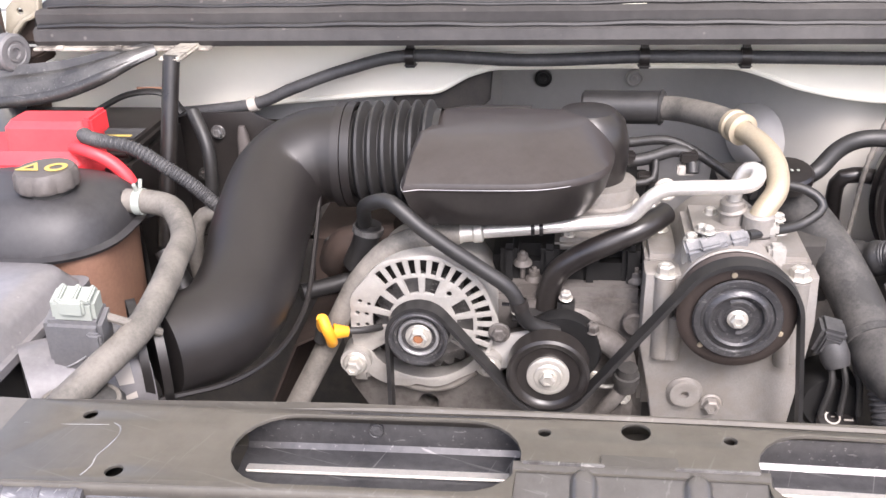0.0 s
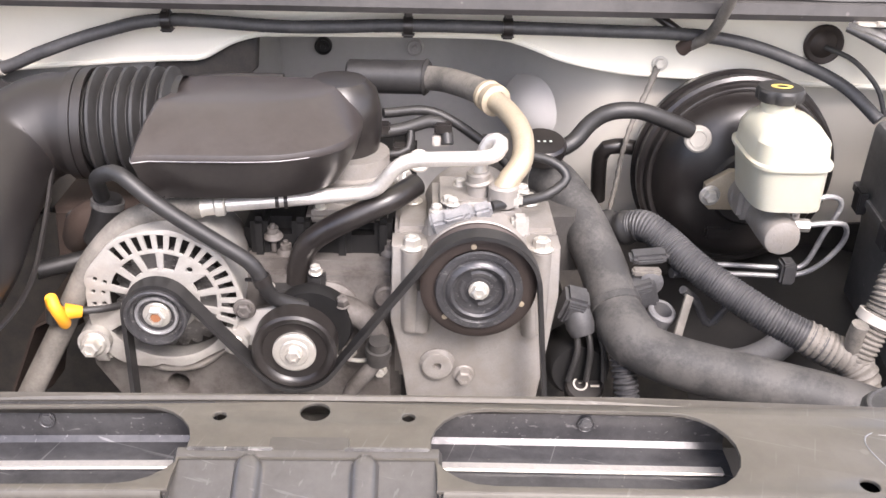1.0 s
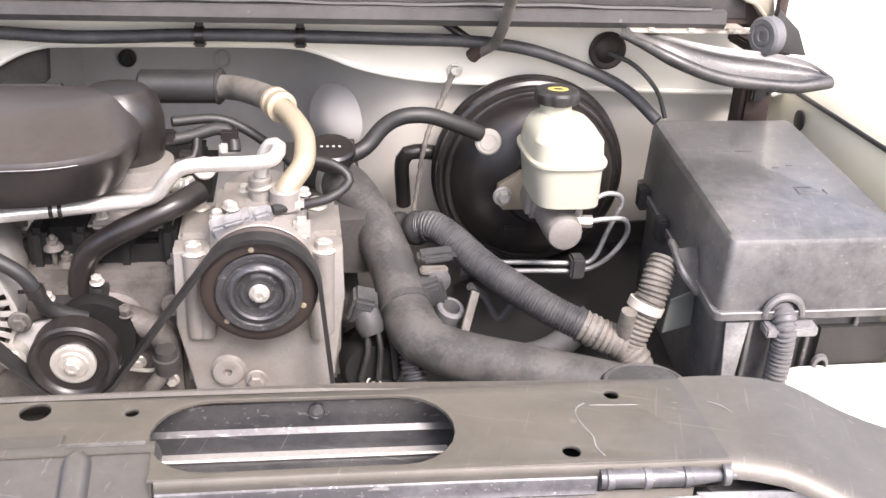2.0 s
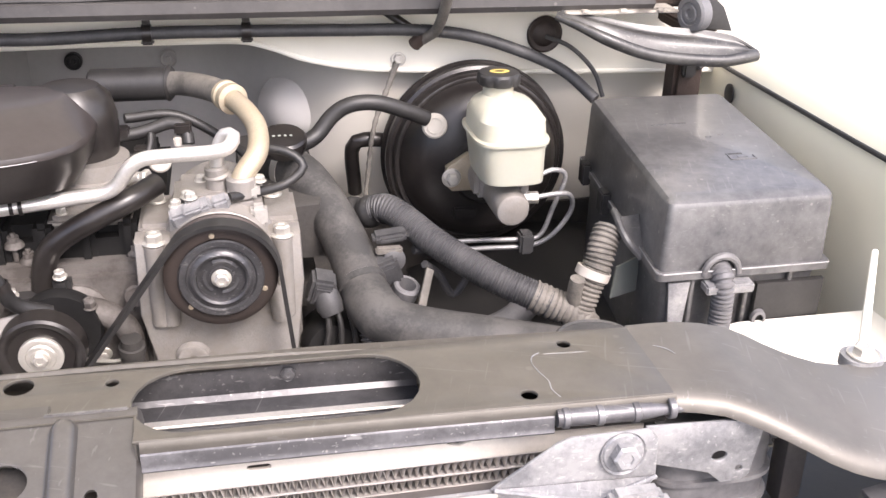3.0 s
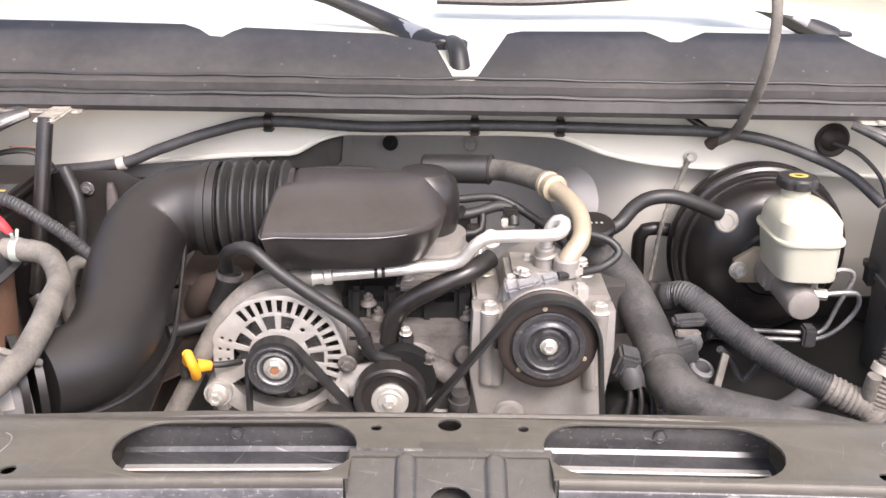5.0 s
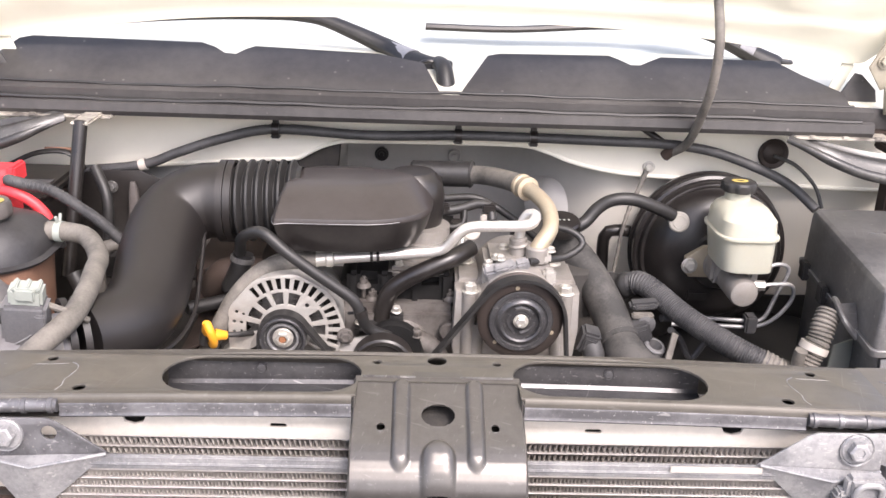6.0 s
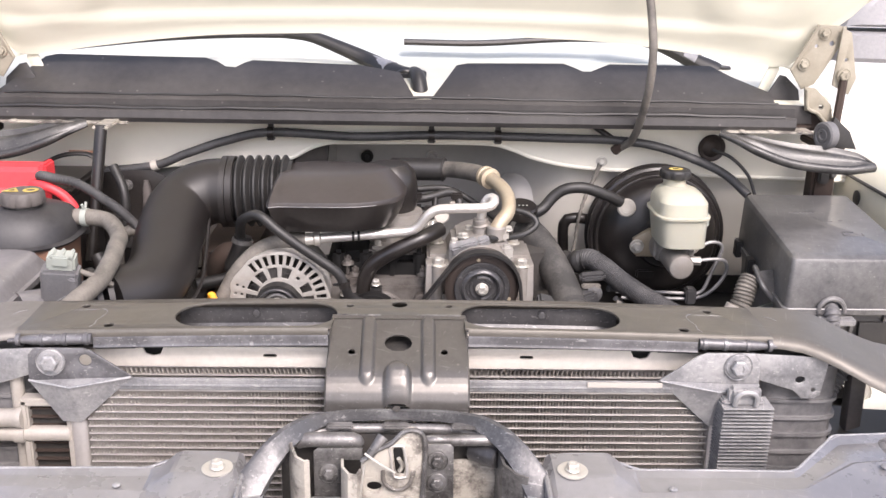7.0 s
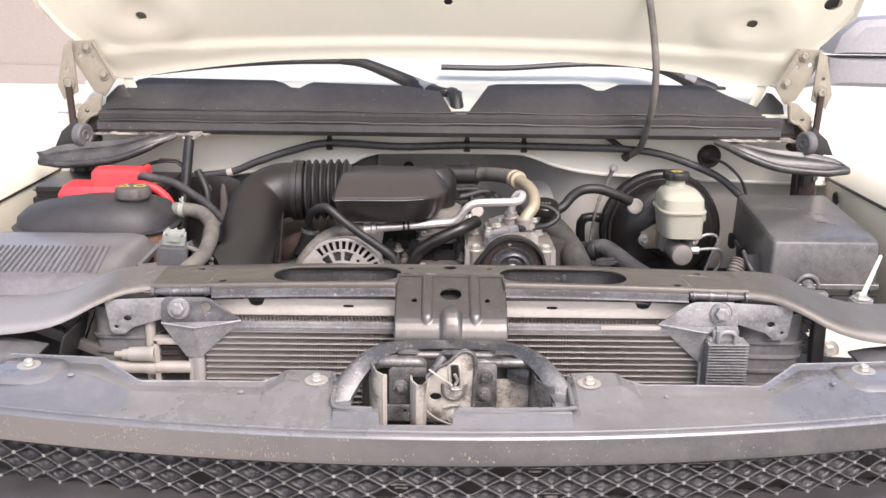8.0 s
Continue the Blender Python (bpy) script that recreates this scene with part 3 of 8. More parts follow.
profile_x(bm, [(0.019, 1.1310), (0.0215, 1.127), (0.0215, 1.095)], -0.43, 0.43, 0.003)
part("rear_flange", bm, SUPPORT, support)
for s in (-1, 1):
    bm = bmesh.new()
    profile_x(bm, [(-0.0710, 1.1326), (-0.0728, 1.1318), (-0.0738, 1.1298), (-0.0741, 1.1270), (-0.0741, 1.1235)], s * 0.080, s * 0.432, 0.003)
    part("front_fold", bm, SUPPORT, support)
    bm = bmesh.new()
    profile_x(bm, [(-0.0735, 1.1245), (-0.0752, 1.1232), (-0.0757, 1.1210), (-0.0757, 1.1160), (-0.0763, 1.1138), (-0.0770, 1.1125), (-0.0762, 1.1110)], s * 0.080, s * 0.345, 0.003)
    part("front_lip", bm, LIP, support, "scuffed silvery front lip")
    bm = bmesh.new()
    profile_x(bm, [(0.0145, 1.128), (0.0135, 1.1030), (0.0105, 1.0995), (-0.0075, 1.0995), (-0.009, 1.0985), (-0.019, 1.0985), (-0.036, 1.0975), (-0.047, 1.0965)], s * 0.066, s * 0.268, 0.002)
    part("inner_channel", bm, DARK_STEEL, support, "dark scratched inner channel")
    bm = bmesh.new()
    box(bm, (min(s * 0.072, s * 0.262), -0.0165, 1.0990), (max(s * 0.072, s * 0.262), -0.0085, 1.1015), 0.001)
    part("bare_edge", bm, ALU_PIPE, support, "bright bare metal edge")
    bolt(support, (s * 0.175, 0.0130, 1.116), (0, -1, 0.1), 0.0042, 0.0012, 1.3, DARK_STEEL)
    # sculpted end that steps down and runs out to the fender
    bm = bmesh.new()
    back = spline([(0.430, 0.0165, 1.1328), (0.470, 0.0160, 1.1326), (0.510, 0.009, 1.1275), (0.555, -0.002, 1.108), (0.605, -0.008, 1.094), (0.70, 0.0, 1.088), (0.86, 0.02, 1.085)], 0.014)
    front = spline([(0.430, -0.0715, 1.1328), (0.465, -0.080, 1.1305), (0.503, -0.099, 1.1190), (0.548, -0.116, 1.0985), (0.602, -0.120, 1.086), (0.70, -0.12, 1.079), (0.86, -0.11, 1.075)], 0.014)
    m = min(len(back), len(front))
    rows = []
    for i in range(m):
        b0, f0 = back[i], front[i]
        row = []
        for t in np.linspace(0, 0.86, 9):
            p = b0.lerp(f0, t)
            p.z += 0.008 * math.sin(math.pi * t) * min(1, max(0, (p.x - 0.45) / 0.15)) ** 2
            p.z += 0.0016 * math.sin((p.x + 0.25 * p.y - 0.45) * 75) * ease((p.x - 0.445) / 0.04) * (1 - ease((p.x - 0.55) / 0.05)) * math.sin(math.pi * t / 0.86)
            row.append((s * p.x, p.y, p.z))
        # the front rolls down, wider the further out
        c, soft_r = b0.lerp(f0, 0.86), min(1.0, max(0.25, (f0.x - 0.43) / 0.10))
        c.z += 0.008 * math.sin(math.pi * 0.86) * min(1, max(0, (c.x - 0.45) / 0.15)) ** 2
        for a in (20, 40, 60, 80, 95):
            k = 1 - math.cos(radians(a))
            p = c.lerp(Vector((f0.x, f0.y - 0.0028, 0)), math.sin(radians(a)))
            row.append((s * p.x, p.y, c.z + (f0.z - c.z) * math.sin(radians(a)) ** 2 * (1 - soft_r) + (f0.z - 0.0095 - c.z) * k * soft_r - 0.0095 * k * (1 - soft_r)))
        rows.append([(s * b0.x, b0.y + 0.003, b0.z - 0.02)] + row)
    rows = [[(x, y, z - (0.0025 if s > 0 else 0)) for x, y, z in row] for row in rows]
    sheet(bm, rows, 0.0025 * -s)
    part("end_panel", bm, SUPPORT_END if s > 0 else SUPPORT_END_PALE, support, "olive end panel greying towards the fender with dust and painted sky sheen")
    # rolled edge with crimps where the bar meets its end
    bm = bmesh.new()
    tube(bm, [(s * 0.346, -0.0742, 1.1225), (s * 0.39, -0.0745, 1.1225), (s * 0.420, -0.0746, 1.1222), (s * 0.440, -0.0755, 1.1212)], lambda d, f: 0.0066 - 0.004 * ease((f - 0.6) / 0.4), 12)
    part("rolled_edge", bm, LIP, support, "rubbed rolled edge")
    for x in (0.352, 0.376, 0.402, 0.428):
        bm = bmesh.new()
        lathe(bm, [(-0.0028, 0.0064), (-0.0020, 0.0076), (0.0020, 0.0076), (0.0028, 0.0064)], (s * x, -0.0745, 1.1224), (1, 0, 0), 16)
        part("crimp", bm, LIP, support)
    # edge of the overlapping sheet, with scratches beside it
    for pts, r in (([(0.353, -0.010), (0.347, -0.014), (0.344, -0.022), (0.3455, -0.034), (0.349, -0.046), (0.348, -0.056), (0.351, -0.066)], 0.0006), ([(0.356, -0.012), (0.385, -0.0125), (0.418, -0.0120)], 0.00022), ([(0.44, -0.012), (0.448, -0.018), (0.452, -0.026)], 0.00035)):
        bm = bmesh.new()
        tube(bm, [(s * x, y, 1.1331) for x, y in pts], lambda d, f, r=r: r * (0.45 + 0.55 * abs(math.sin(d * 170))), 6, 0.003)
        part("overlap_edge", bm, WORN, support)

# added near-black plates keep the holes at the bar's ends shaded
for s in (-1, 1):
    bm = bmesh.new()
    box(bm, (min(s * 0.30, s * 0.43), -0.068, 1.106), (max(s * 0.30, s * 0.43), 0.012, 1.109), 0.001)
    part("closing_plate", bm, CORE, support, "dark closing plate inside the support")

# the bar is slightly crowned
for ob in support.children:
    for v in ob.data.vertices:
        v.co.z += 0.0015 - 0.0070 * min(1.0, abs(v.co.x) / 0.40) ** 2

# latch bracket
latch_bracket = thing("latch_support_bracket", (0, -0.1, 1.08), "dark painted steel bracket with pressed ribs on the radiator support", "bracket")
def bracket_z(y):
    return float(np.interp(-y, [0.03, 0.040, 0.112, 0.119, 0.126, 0.132, 0.137, 0.141, 0.144], [1.1365, 1.136, 1.1065, 1.1030, 1.0985, 1.0925, 1.0850, 1.0760, 1.0660]))
bm = bmesh.new()
xs = np.linspace(-0.0775, 0.0775, 125)
ys = np.concatenate([np.linspace(-0.038, -0.108, 32), np.linspace(-0.110, -0.144, 34)])
t = bmesh.new()
V = {}
for i, x in enumerate(xs):
    for j, y in enumerate(ys):
        z = bracket_z(y)
        for c in (-0.034, 0.034):
            d = math.hypot(x - c, 0 if -0.124 < y < -0.052 else min(abs(y + 0.052), abs(y + 0.124)))
            z += 0.0060 * max(0, 1 - (d / 0.0082) ** 5)
        d = math.hypot(x, 0 if y < -0.124 else y + 0.124)
        z += 0.009 * max(0, 1 - (d / 0.0155) ** 4)
        V[i, j] = t.verts.new((x, y, z))
for i in range(len(xs) - 1):
    for j in range(len(ys) - 1):
        cx, cy = (xs[i] + xs[i + 1]) / 2, (ys[j] + ys[j + 1]) / 2
        if math.hypot(cx, (cy + 0.081) * 1.3) < 0.0148 or min(math.hypot(cx - c, cy + 0.094) for c in (-0.052, 0.052)) < 0.0035:
            continue
        t.faces.new((V[i, j], V[i + 1, j], V[i + 1, j + 1], V[i, j + 1]))
for v in [v for v in t.verts if not v.link_faces]:
    t.verts.remove(v)
for v in t.verts:
    for c, r in (((0, -0.081), 0.0155), ((-0.052, -0.094), 0.004), ((0.052, -0.094), 0.004)):
        flat_y = 1.3 if r > 0.01 else 1.0
        d = Vector((v.co.x - c[0], (v.co.y - c[1]) * flat_y))
        if v.is_boundary and d.length < r + 0.004:
            d = d.normalized() * r
            v.co.x, v.co.y = c[0] + d.x, c[1] + d.y / flat_y
bmesh.ops.recalc_face_normals(t, faces=t.faces[:])
bmesh.ops.solidify(t, geom=t.faces[:], thickness=0.0025)
merge(bm, t)
part("plate", bm, BRACKET, latch_bracket, sharp=50)
for s in (-1, 1):
    bm = bmesh.new()
    sheet(bm, [[(s * 0.0775, y, bracket_z(y)), (s * 0.0795, y, bracket_z(y) - 0.004), (s * 0.080, y + 0.004, bracket_z(y) - 0.014)] for y in ys[::3]], 0.002)
    part("side_flange", bm, BRACKET, latch_bracket)

for s in (-1, 1):
    bm = bmesh.new()
    sheet(bm, [[(s * 0.0786, y, 1.1318), (s * 0.0784, y, bracket_z(y) - 0.004)] for y in np.linspace(-0.044, -0.0740, 8)], 0.0012)
    part("side_wall", bm, BRACKET, latch_bracket)
bm = bmesh.new()
box(bm, (-0.024, -0.0400, 1.1334), (0.024, -0.0270, 1.1362), 0.001)
part("locating_tab", bm, BRACKET, latch_bracket)
# near-black channel: the shade under the plate is in its colour
bm = bmesh.new()
sheet(bm, [[(x, y, bracket_z(y) - 0.020) for x in (-0.065, -0.03, 0, 0.03, 0.065)] for y in (-0.046, -0.08, -0.112, -0.125)], 0.002)
part("inner_channel", bm, CORE, latch_bracket, "dark channel under the plate")
# radiator behind, condenser in front
for x0, x1 in ((-0.072, -0.021), (0.021, 0.072)):
    bm = bmesh.new()
    box(bm, (x0, -0.0405, 1.1335), (x1, -0.0375, 1.1372), 0.0008)
    part("worn_edge", bm, GREASE_STEEL, latch_bracket, "bare worn rear edge")
radiator = thing("radiator", (0, -0.03, 0.75), "dusty aluminium radiator with cream top plate and black ribbed side tanks", "radiator")
bm = bmesh.new()
notch = lambda c: [(c - 0.013, 1.0985), (c - 0.009, 1.090), (c, 1.0875), (c + 0.009, 1.090), (c + 0.013, 1.0985)]
strip = [(-0.42, 1.0985), *notch(-0.285), *notch(0.285), (0.42, 1.0985), (0.42, 1.0765), (-0.42, 1.0765)]
plate(bm, strip, [stadium(c - 0.009, c + 0.009, 1.0895, 0.003, 5) for c in (-0.15, 0.15)], 0.004, 0.001, Matrix.Translation((0, -0.052, 0)) @ pose(0, 0, 0, 90, 0, 0))
part("top_plate", bm, TANK_CREAM, radiator, "cream top plate with notches")
bm = bmesh.new()
box(bm, (-0.42, -0.046, 1.0765), (0.42, 0.0, 1.0795), 0.001)
part("top_flange", bm, BLACK_MATT, radiator)
bm = bmesh.new()
box(bm, (-0.42, -0.040, 0.62), (0.42, -0.02, 1.075), 0)
part("core_backing", bm, FIN, radiator)
# joined zigzag fins, too fine to pick apart
def zigzag(bm, x0, x1, z0, z1, y0, y1, pitch):
    k = int((x1 - x0) / pitch * 2)
    prev = None
    for i in range(k + 1):
        x = x0 + (x1 - x0) * i / k
        z = (z0, z1)[i % 2]
        j = 0.0006 * math.sin(i * 12.9898) 
        cur = (bm.verts.new((x + j, y0, z)), bm.verts.new((x + j, y1, z)))
        if prev:
            bm.faces.new((prev[0], cur[0], cur[1], prev[1]))
        prev = cur
bm = bmesh.new()
for z in (1.0545, 1.065):
    zigzag(bm, -0.42, 0.42, z, z + 0.0095, -0.0535, -0.034, 0.0052)
tagged(part("fin_pack", bm, FIN, radiator), kind="stuff")
for z in (1.0535, 1.064, 1.0752):
    bm = bmesh.new()
    box(bm, (-0.42, -0.0540, z - 0.0008), (0.42, -0.030, z + 0.0008), 0.0006)
    part("radiator_tube", bm, TUBE, radiator)
for s in (-1, 1):
    bm = bmesh.new()
    loft(bm, [oval(s * 0.475, -0.03, z, 0.048, 0.042, 4, 28) for z in (0.66, 0.70, 1.06, 1.085, 1.09)])
    tank = part("side_tank", bm, DUSTY_TANK, radiator, "dusty black ribbed plastic side tank")
    for z in 1.044 - 0.0225 * np.arange(11):
        bm = bmesh.new()
        loft(bm, [oval(s * 0.475, -0.03, z + d, 0.051, 0.046, 4, 28) for d in (0, 0.004)])
        part("rib", bm, DUSTY_TANK, tank)

condenser = thing("condenser", (0, -0.085, 0.75), "dusty aluminium condenser with flat horizontal tubes and bent fins", "condenser")
bm = bmesh.new()
box(bm, (-0.365, -0.094, 1.0645), (0.372, -0.0885, 1.0785), 0.0015)
box(bm, (-0.365, -0.096, 1.0695), (0.372, -0.093, 1.0720), 0.001)
part("top_rail", bm, WORN, condenser)
bm = bmesh.new()
box(bm, (0.216, -0.0966, 1.0725), (0.302, -0.0938, 1.0782), 0.0004)
part("paper_label", bm, WHITE_PLASTIC, condenser, "faded white paper label")
bm = bmesh.new()
box(bm, (-0.355, -0.0918, -0.0008), (0.362, -0.0755, 0.0008), 0.0007)
PITCH = 0.0092
first = part("tube", bm, TUBE, condenser)
levels = [1.0625 - k * PITCH for k in range(28)]
first.location.z = levels[0]
for z in levels[1:]:
    share(first, "tube", condenser, (0, 0, z - levels[0]))
bm = bmesh.new()
for z in levels:
    zigzag(bm, -0.355, 0.362, z - PITCH + 0.001, z - 0.001, -0.0908, -0.080, 0.0037)
tagged(part("fin_pack", bm, FIN, condenser), kind="stuff")
# brown sheet puts the shade in the gaps between tubes into colour
bm = bmesh.new()
box(bm, (-0.36, -0.080, 0.78), (0.365, -0.066, 1.064), 0)
part("core_backing", bm, WEB, condenser)
for x in (-0.366, 0.372):
    bm = bmesh.new()
    rod(bm, (x, -0.084, 0.74), (x, -0.084, 1.064), 0.010, n=16)
    part("header_pipe", bm, TUBE, condenser)

# mounting brackets with pointed gussets
for s in (-1, 1):
    br = thing("condenser_bracket", (s * 0.37, -0.085, 1.06), "worn grey steel bracket with a pointed gusset and a large bolt", "bracket", "condenser brackets")
    bm = bmesh.new()
    up = [(0.352, 1.1135), (0.343, 1.1105), (0.301, 1.080), (0.414, 1.0755), (0.412, 1.106), (0.405, 1.1135)]
    if s < 0:
        up = [(-x, z) for x, z in up]
    plate(bm, up, [circle(-0.350, 1.1, 0.0080, 16)] if s < 0 else [], 0.003, 0.001, Matrix.Translation((0, -0.091, 0)) @ pose(0, 0, 0, 90, 0, 0))
    part("upper_plate", bm, LIP if s < 0 else WORN, br)
    bm = bmesh.new()
    corners = [(0.299, -0.0935, 1.0805), (0.363, -0.110, 1.0740), (0.415, -0.0935, 1.0755), (0.381, -0.0945, 1.0250), (0.360, -0.0955, 1.0240)]
    tb = bmesh.new()
    va, vc, vb, vd, ve = (tb.verts.new((s * x, y, z)) for x, y, z in corners)
    for f in ((va, vc, ve), (vc, vb, vd), (vc, vd, ve), (va, vb, vc)):
        tb.faces.new(f)
    bmesh.ops.recalc_face_normals(tb, faces=tb.faces[:])
    bmesh.ops.solidify(tb, geom=tb.faces[:], thickness=0.0022)
    merge(bm, tb)
    part("gusset", bm, WORN, br, sharp=15)
    bm = bmesh.new()
    tube(bm, [(s * 0.300, -0.0945, 1.0808), (s * 0.363, -0.1105, 1.0748), (s * 0.414, -0.0945, 1.0760)], 0.0016, 8, smooth=False)
    part("folded_edge", bm, WORN, br)
    bolt(br, (s * 0.388, -0.0925, 1.0985), (0, -1, 0.1), 0.0098, 0.007, 1.65, WORN)
    # outer lug
    bm = bmesh.new()
    lug = [(s * 0.408, 1.110), (s * 0.496, 1.106), (s * 0.490, 1.060), (s * 0.484, 1.056), (s * 0.470, 1.056), (s * 0.459, 1.066), (s * 0.408, 1.082)]
    plate(bm, lug, [[(s * 0.465 + x * 1.3, 1.079 + z) for x, z in circle(0, 0, 0.0052, 14)], circle(s * 0.482, 1.066, 0.0038, 10)], 0.003, 0.001, Matrix.Translation((0, -0.084, 0)) @ pose(0, 0, 0, 90, 0, 0))
    part("outer_lug", bm, WORN, br)

cooler = thing("oil_cooler", (0.405, -0.11, 0.98), "small stacked plate oil cooler of dull grey metal", "oil cooler")
bm = bmesh.new()
box(bm, (0.364, -0.130, 1.0622), (0.422, -0.098, 1.0640), 0.0006)
plate0 = part("plate", bm, WORN, cooler)
for k in range(1, 26):
    share(plate0, "plate", cooler, (0, 0, -0.0044 * k))
bm = bmesh.new()
box(bm, (0.367, -0.125, 0.95), (0.420, -0.102, 1.063), 0.002)
part("core", bm, CORE, cooler)
bm = bmesh.new()
box(bm, (0.372, -0.124, 1.0635), (0.408, -0.108, 1.086), 0.004)
box(bm, (0.366, -0.120, 1.0635), (0.414, -0.106, 1.070), 0.002)
part("mount", bm, WORN, cooler)

bm = bmesh.new()
tube(bm, [(0.378, -0.126, 1.066), (0.378, -0.128, 1.077), (0.384, -0.129, 1.083), (0.395, -0.129, 1.083), (0.401, -0.128, 1.077), (0.401, -0.126, 1.066)], 0.0028, 8, 0.004)
part("loop", bm, WORN, cooler)

# rubber mounts on stalks behind the side tanks
for s in (-1, 1):
    bm = bmesh.new()
    loft(bm, [oval(s * 0.437, 0.088, z, a, c, 3, 28) for z, a, c in ((1.03, 0.033, 0.028), (1.066, 0.034, 0.029), (1.070, 0.034, 0.029), (1.075, 0.031, 0.026), (1.077, 0.020, 0.015))])
    part("upper_mount", bm, HOSE, radiator, "grey rubber upper mount")
    bm = bmesh.new()
    tube(bm, [(s * 0.437 + 0.032 * math.cos(a), 0.088 + 0.027 * math.sin(a), 1.0745) for a in np.linspace(0, math.tau, 25)], 0.0022, 8)
    part("mount_rim", bm, HOSE_PALE if s < 0 else HOSE, radiator, "worn rim")
    bm = bmesh.new()
    box(bm, (s * 0.45 - 0.02, 0.0, 1.022), (s * 0.45 + 0.02, 0.075, 1.040), 0.004)
    part("mount_stalk", bm, DUSTY_TANK, radiator)


# ---- engine ----
def engine_block():
    th = thing("engine_block", (0, 0.6, 0.6), "dusty cast engine block with manifold, covers and studs", "engine")
    bm = bmesh.new()
    box(bm, (-0.20, 0.46, 0.55), (0.24, 0.78, 0.94), 0.02)
    part("cylinder_block", bm, IRON, th)
    bm = bmesh.new()
    box(bm, (-0.135, 0.425, 0.70), (0.045, 0.47, 1.008), 0.012)
    rod(bm, (-0.035, 0.44, 0.955), (-0.035, 0.415, 0.955), 0.035, n=24)
    rod(bm, (0.03, 0.44, 0.975), (0.03, 0.412, 0.975), 0.014, n=14)
    part("timing_cover", bm, BLOCK, th, "grey cast front cover")
    bm = bmesh.new()
    box(bm, (-0.13, 0.455, 0.99), (0.06, 0.76, 1.045), 0.015)
    manifold = part("intake_manifold", bm, OILY, th, "black intake manifold")
    for k in range(4):
        bm = bmesh.new()
        box(bm, (-0.12 + k * 0.045, 0.448, 1.0), (-0.10 + k * 0.045, 0.75, 1.052), 0.006)
        part("runner", bm, OILY, manifold)
    for s, x in ((-1, -0.30), (1, 0.20)):
        bm = bmesh.new()
        loft(bm, [[Vector((x + dx * sx, y, z0 + dz)) for dx, dz in ((-0.055, -0.03), (-0.05, 0.035), (0.045, 0.04), (0.055, -0.03))]
                  for y, sx, z0 in ((0.50, 0.92, 0.995), (0.51, 1.0, 1.0), (0.76, 1.0, 1.0), (0.77, 0.92, 0.995))])
        part("valve_cover", bm, IRON if s > 0 else RUST, th, "dirty rusty valve cover" if s < 0 else "")
    bm = bmesh.new()
    tube(bm, [(-0.37, 0.62, 0.93), (-0.33, 0.52, 0.99), (-0.30, 0.49, 1.03), (-0.25, 0.50, 1.03)], 0.022, 12)
    part("exhaust_stub", bm, RUST, th, "rusty exhaust stub")
    for x, y, z in ((-0.082, 0.452, 1.020), (0.031, 0.452, 1.022), (-0.095, 0.452, 1.04), (-0.035, 0.47, 1.045)):
        bm = bmesh.new()
        rod(bm, (x, y, z - 0.03), (x, y, z + 0.004), 0.003, n=10)
        lathe(bm, [(-0.012, 0), (-0.012, 0.011), (-0.009, 0.010), (-0.006, 0.0065), (0, 0.006), (0, 0)], (x, y, z), (0, -0.1, 1), 12)
        part("stud", bm, BLOCK, th)
    return th


engine_block()

# brackets and a tensioner on the engine's front
ten = thing("belt_tensioner", (-0.05, 0.40, 0.93), "dusty cast belt tensioner arm with a pale pointer plate", "belt tensioner")
bm = bmesh.new()
plate(bm, [(-0.070, 0.982), (-0.078, 0.981), (-0.116, 0.972), (-0.127, 0.966), (-0.129, 0.934), (-0.090, 0.936), (-0.084, 0.972)], [], 0.006, 0.0015, Matrix.Translation((0, 0.384, 0)) @ pose(0, 0, 0, 90, 0, 0))
part("pointer_plate", bm, TUNNEL, ten, "pale grey pointer plate")
bm = bmesh.new()
tube(bm, [(-0.050, 0.410, 0.962), (-0.028, 0.405, 0.968), (-0.008, 0.405, 0.964), (0.010, 0.405, 0.951), (0.019, 0.405, 0.936), (0.021, 0.41, 0.918)], lambda s, f: 0.016 - 0.003 * f, 14)
part("arm", bm, BLOCK, ten)
bm = bmesh.new()
lathe(bm, [(0, 0), (0, 0.043), (0.012, 0.045), (0.020, 0.042), (0.022, 0)], (-0.050, 0.408, 0.953), n=36)
part("spring_housing", bm, OILY, ten)
bm = bmesh.new()
lathe(bm, [(0, 0), (0, 0.0125), (0.010, 0.013), (0.011, 0.0145), (0.020, 0.0145), (0.021, 0.012), (0.030, 0.011), (0.030, 0)], (0.021, 0.388, 0.910), (0.05, -0.15, 1), 16)
part("pressure_switch", bm, IRON, ten)
bm = bmesh.new()
tube(bm, [(0.021, 0.388, 0.914), (0.012, 0.386, 0.900), (-0.006, 0.385, 0.876), (-0.015, 0.39, 0.85)], 0.0085, 12)
part("lower_pipe", bm, BLOCK, ten)
bolt(ten, (-0.116, 0.372, 0.985), (0, -1, 0), 0.008, 0.006, 1.5, BLOCK)
bolt(ten, (-0.016, 0.392, 0.978), (0, -0.3, 1), 0.0065, 0.008, 1.2, BLOCK)
for x, z in ((-0.012, 0.905), (0.022, 0.880)):
    bolt(ten, (x, 0.415, z), (0, -1, 0), 0.006, 0.006, 1.4)
bm = bmesh.new()
tube(bm, [(-0.03, 0.400, 0.908), (0.0, 0.396, 0.905), (0.02, 0.396, 0.908)], 0.0025, 8)
part("wire", bm, STEEL, ten)


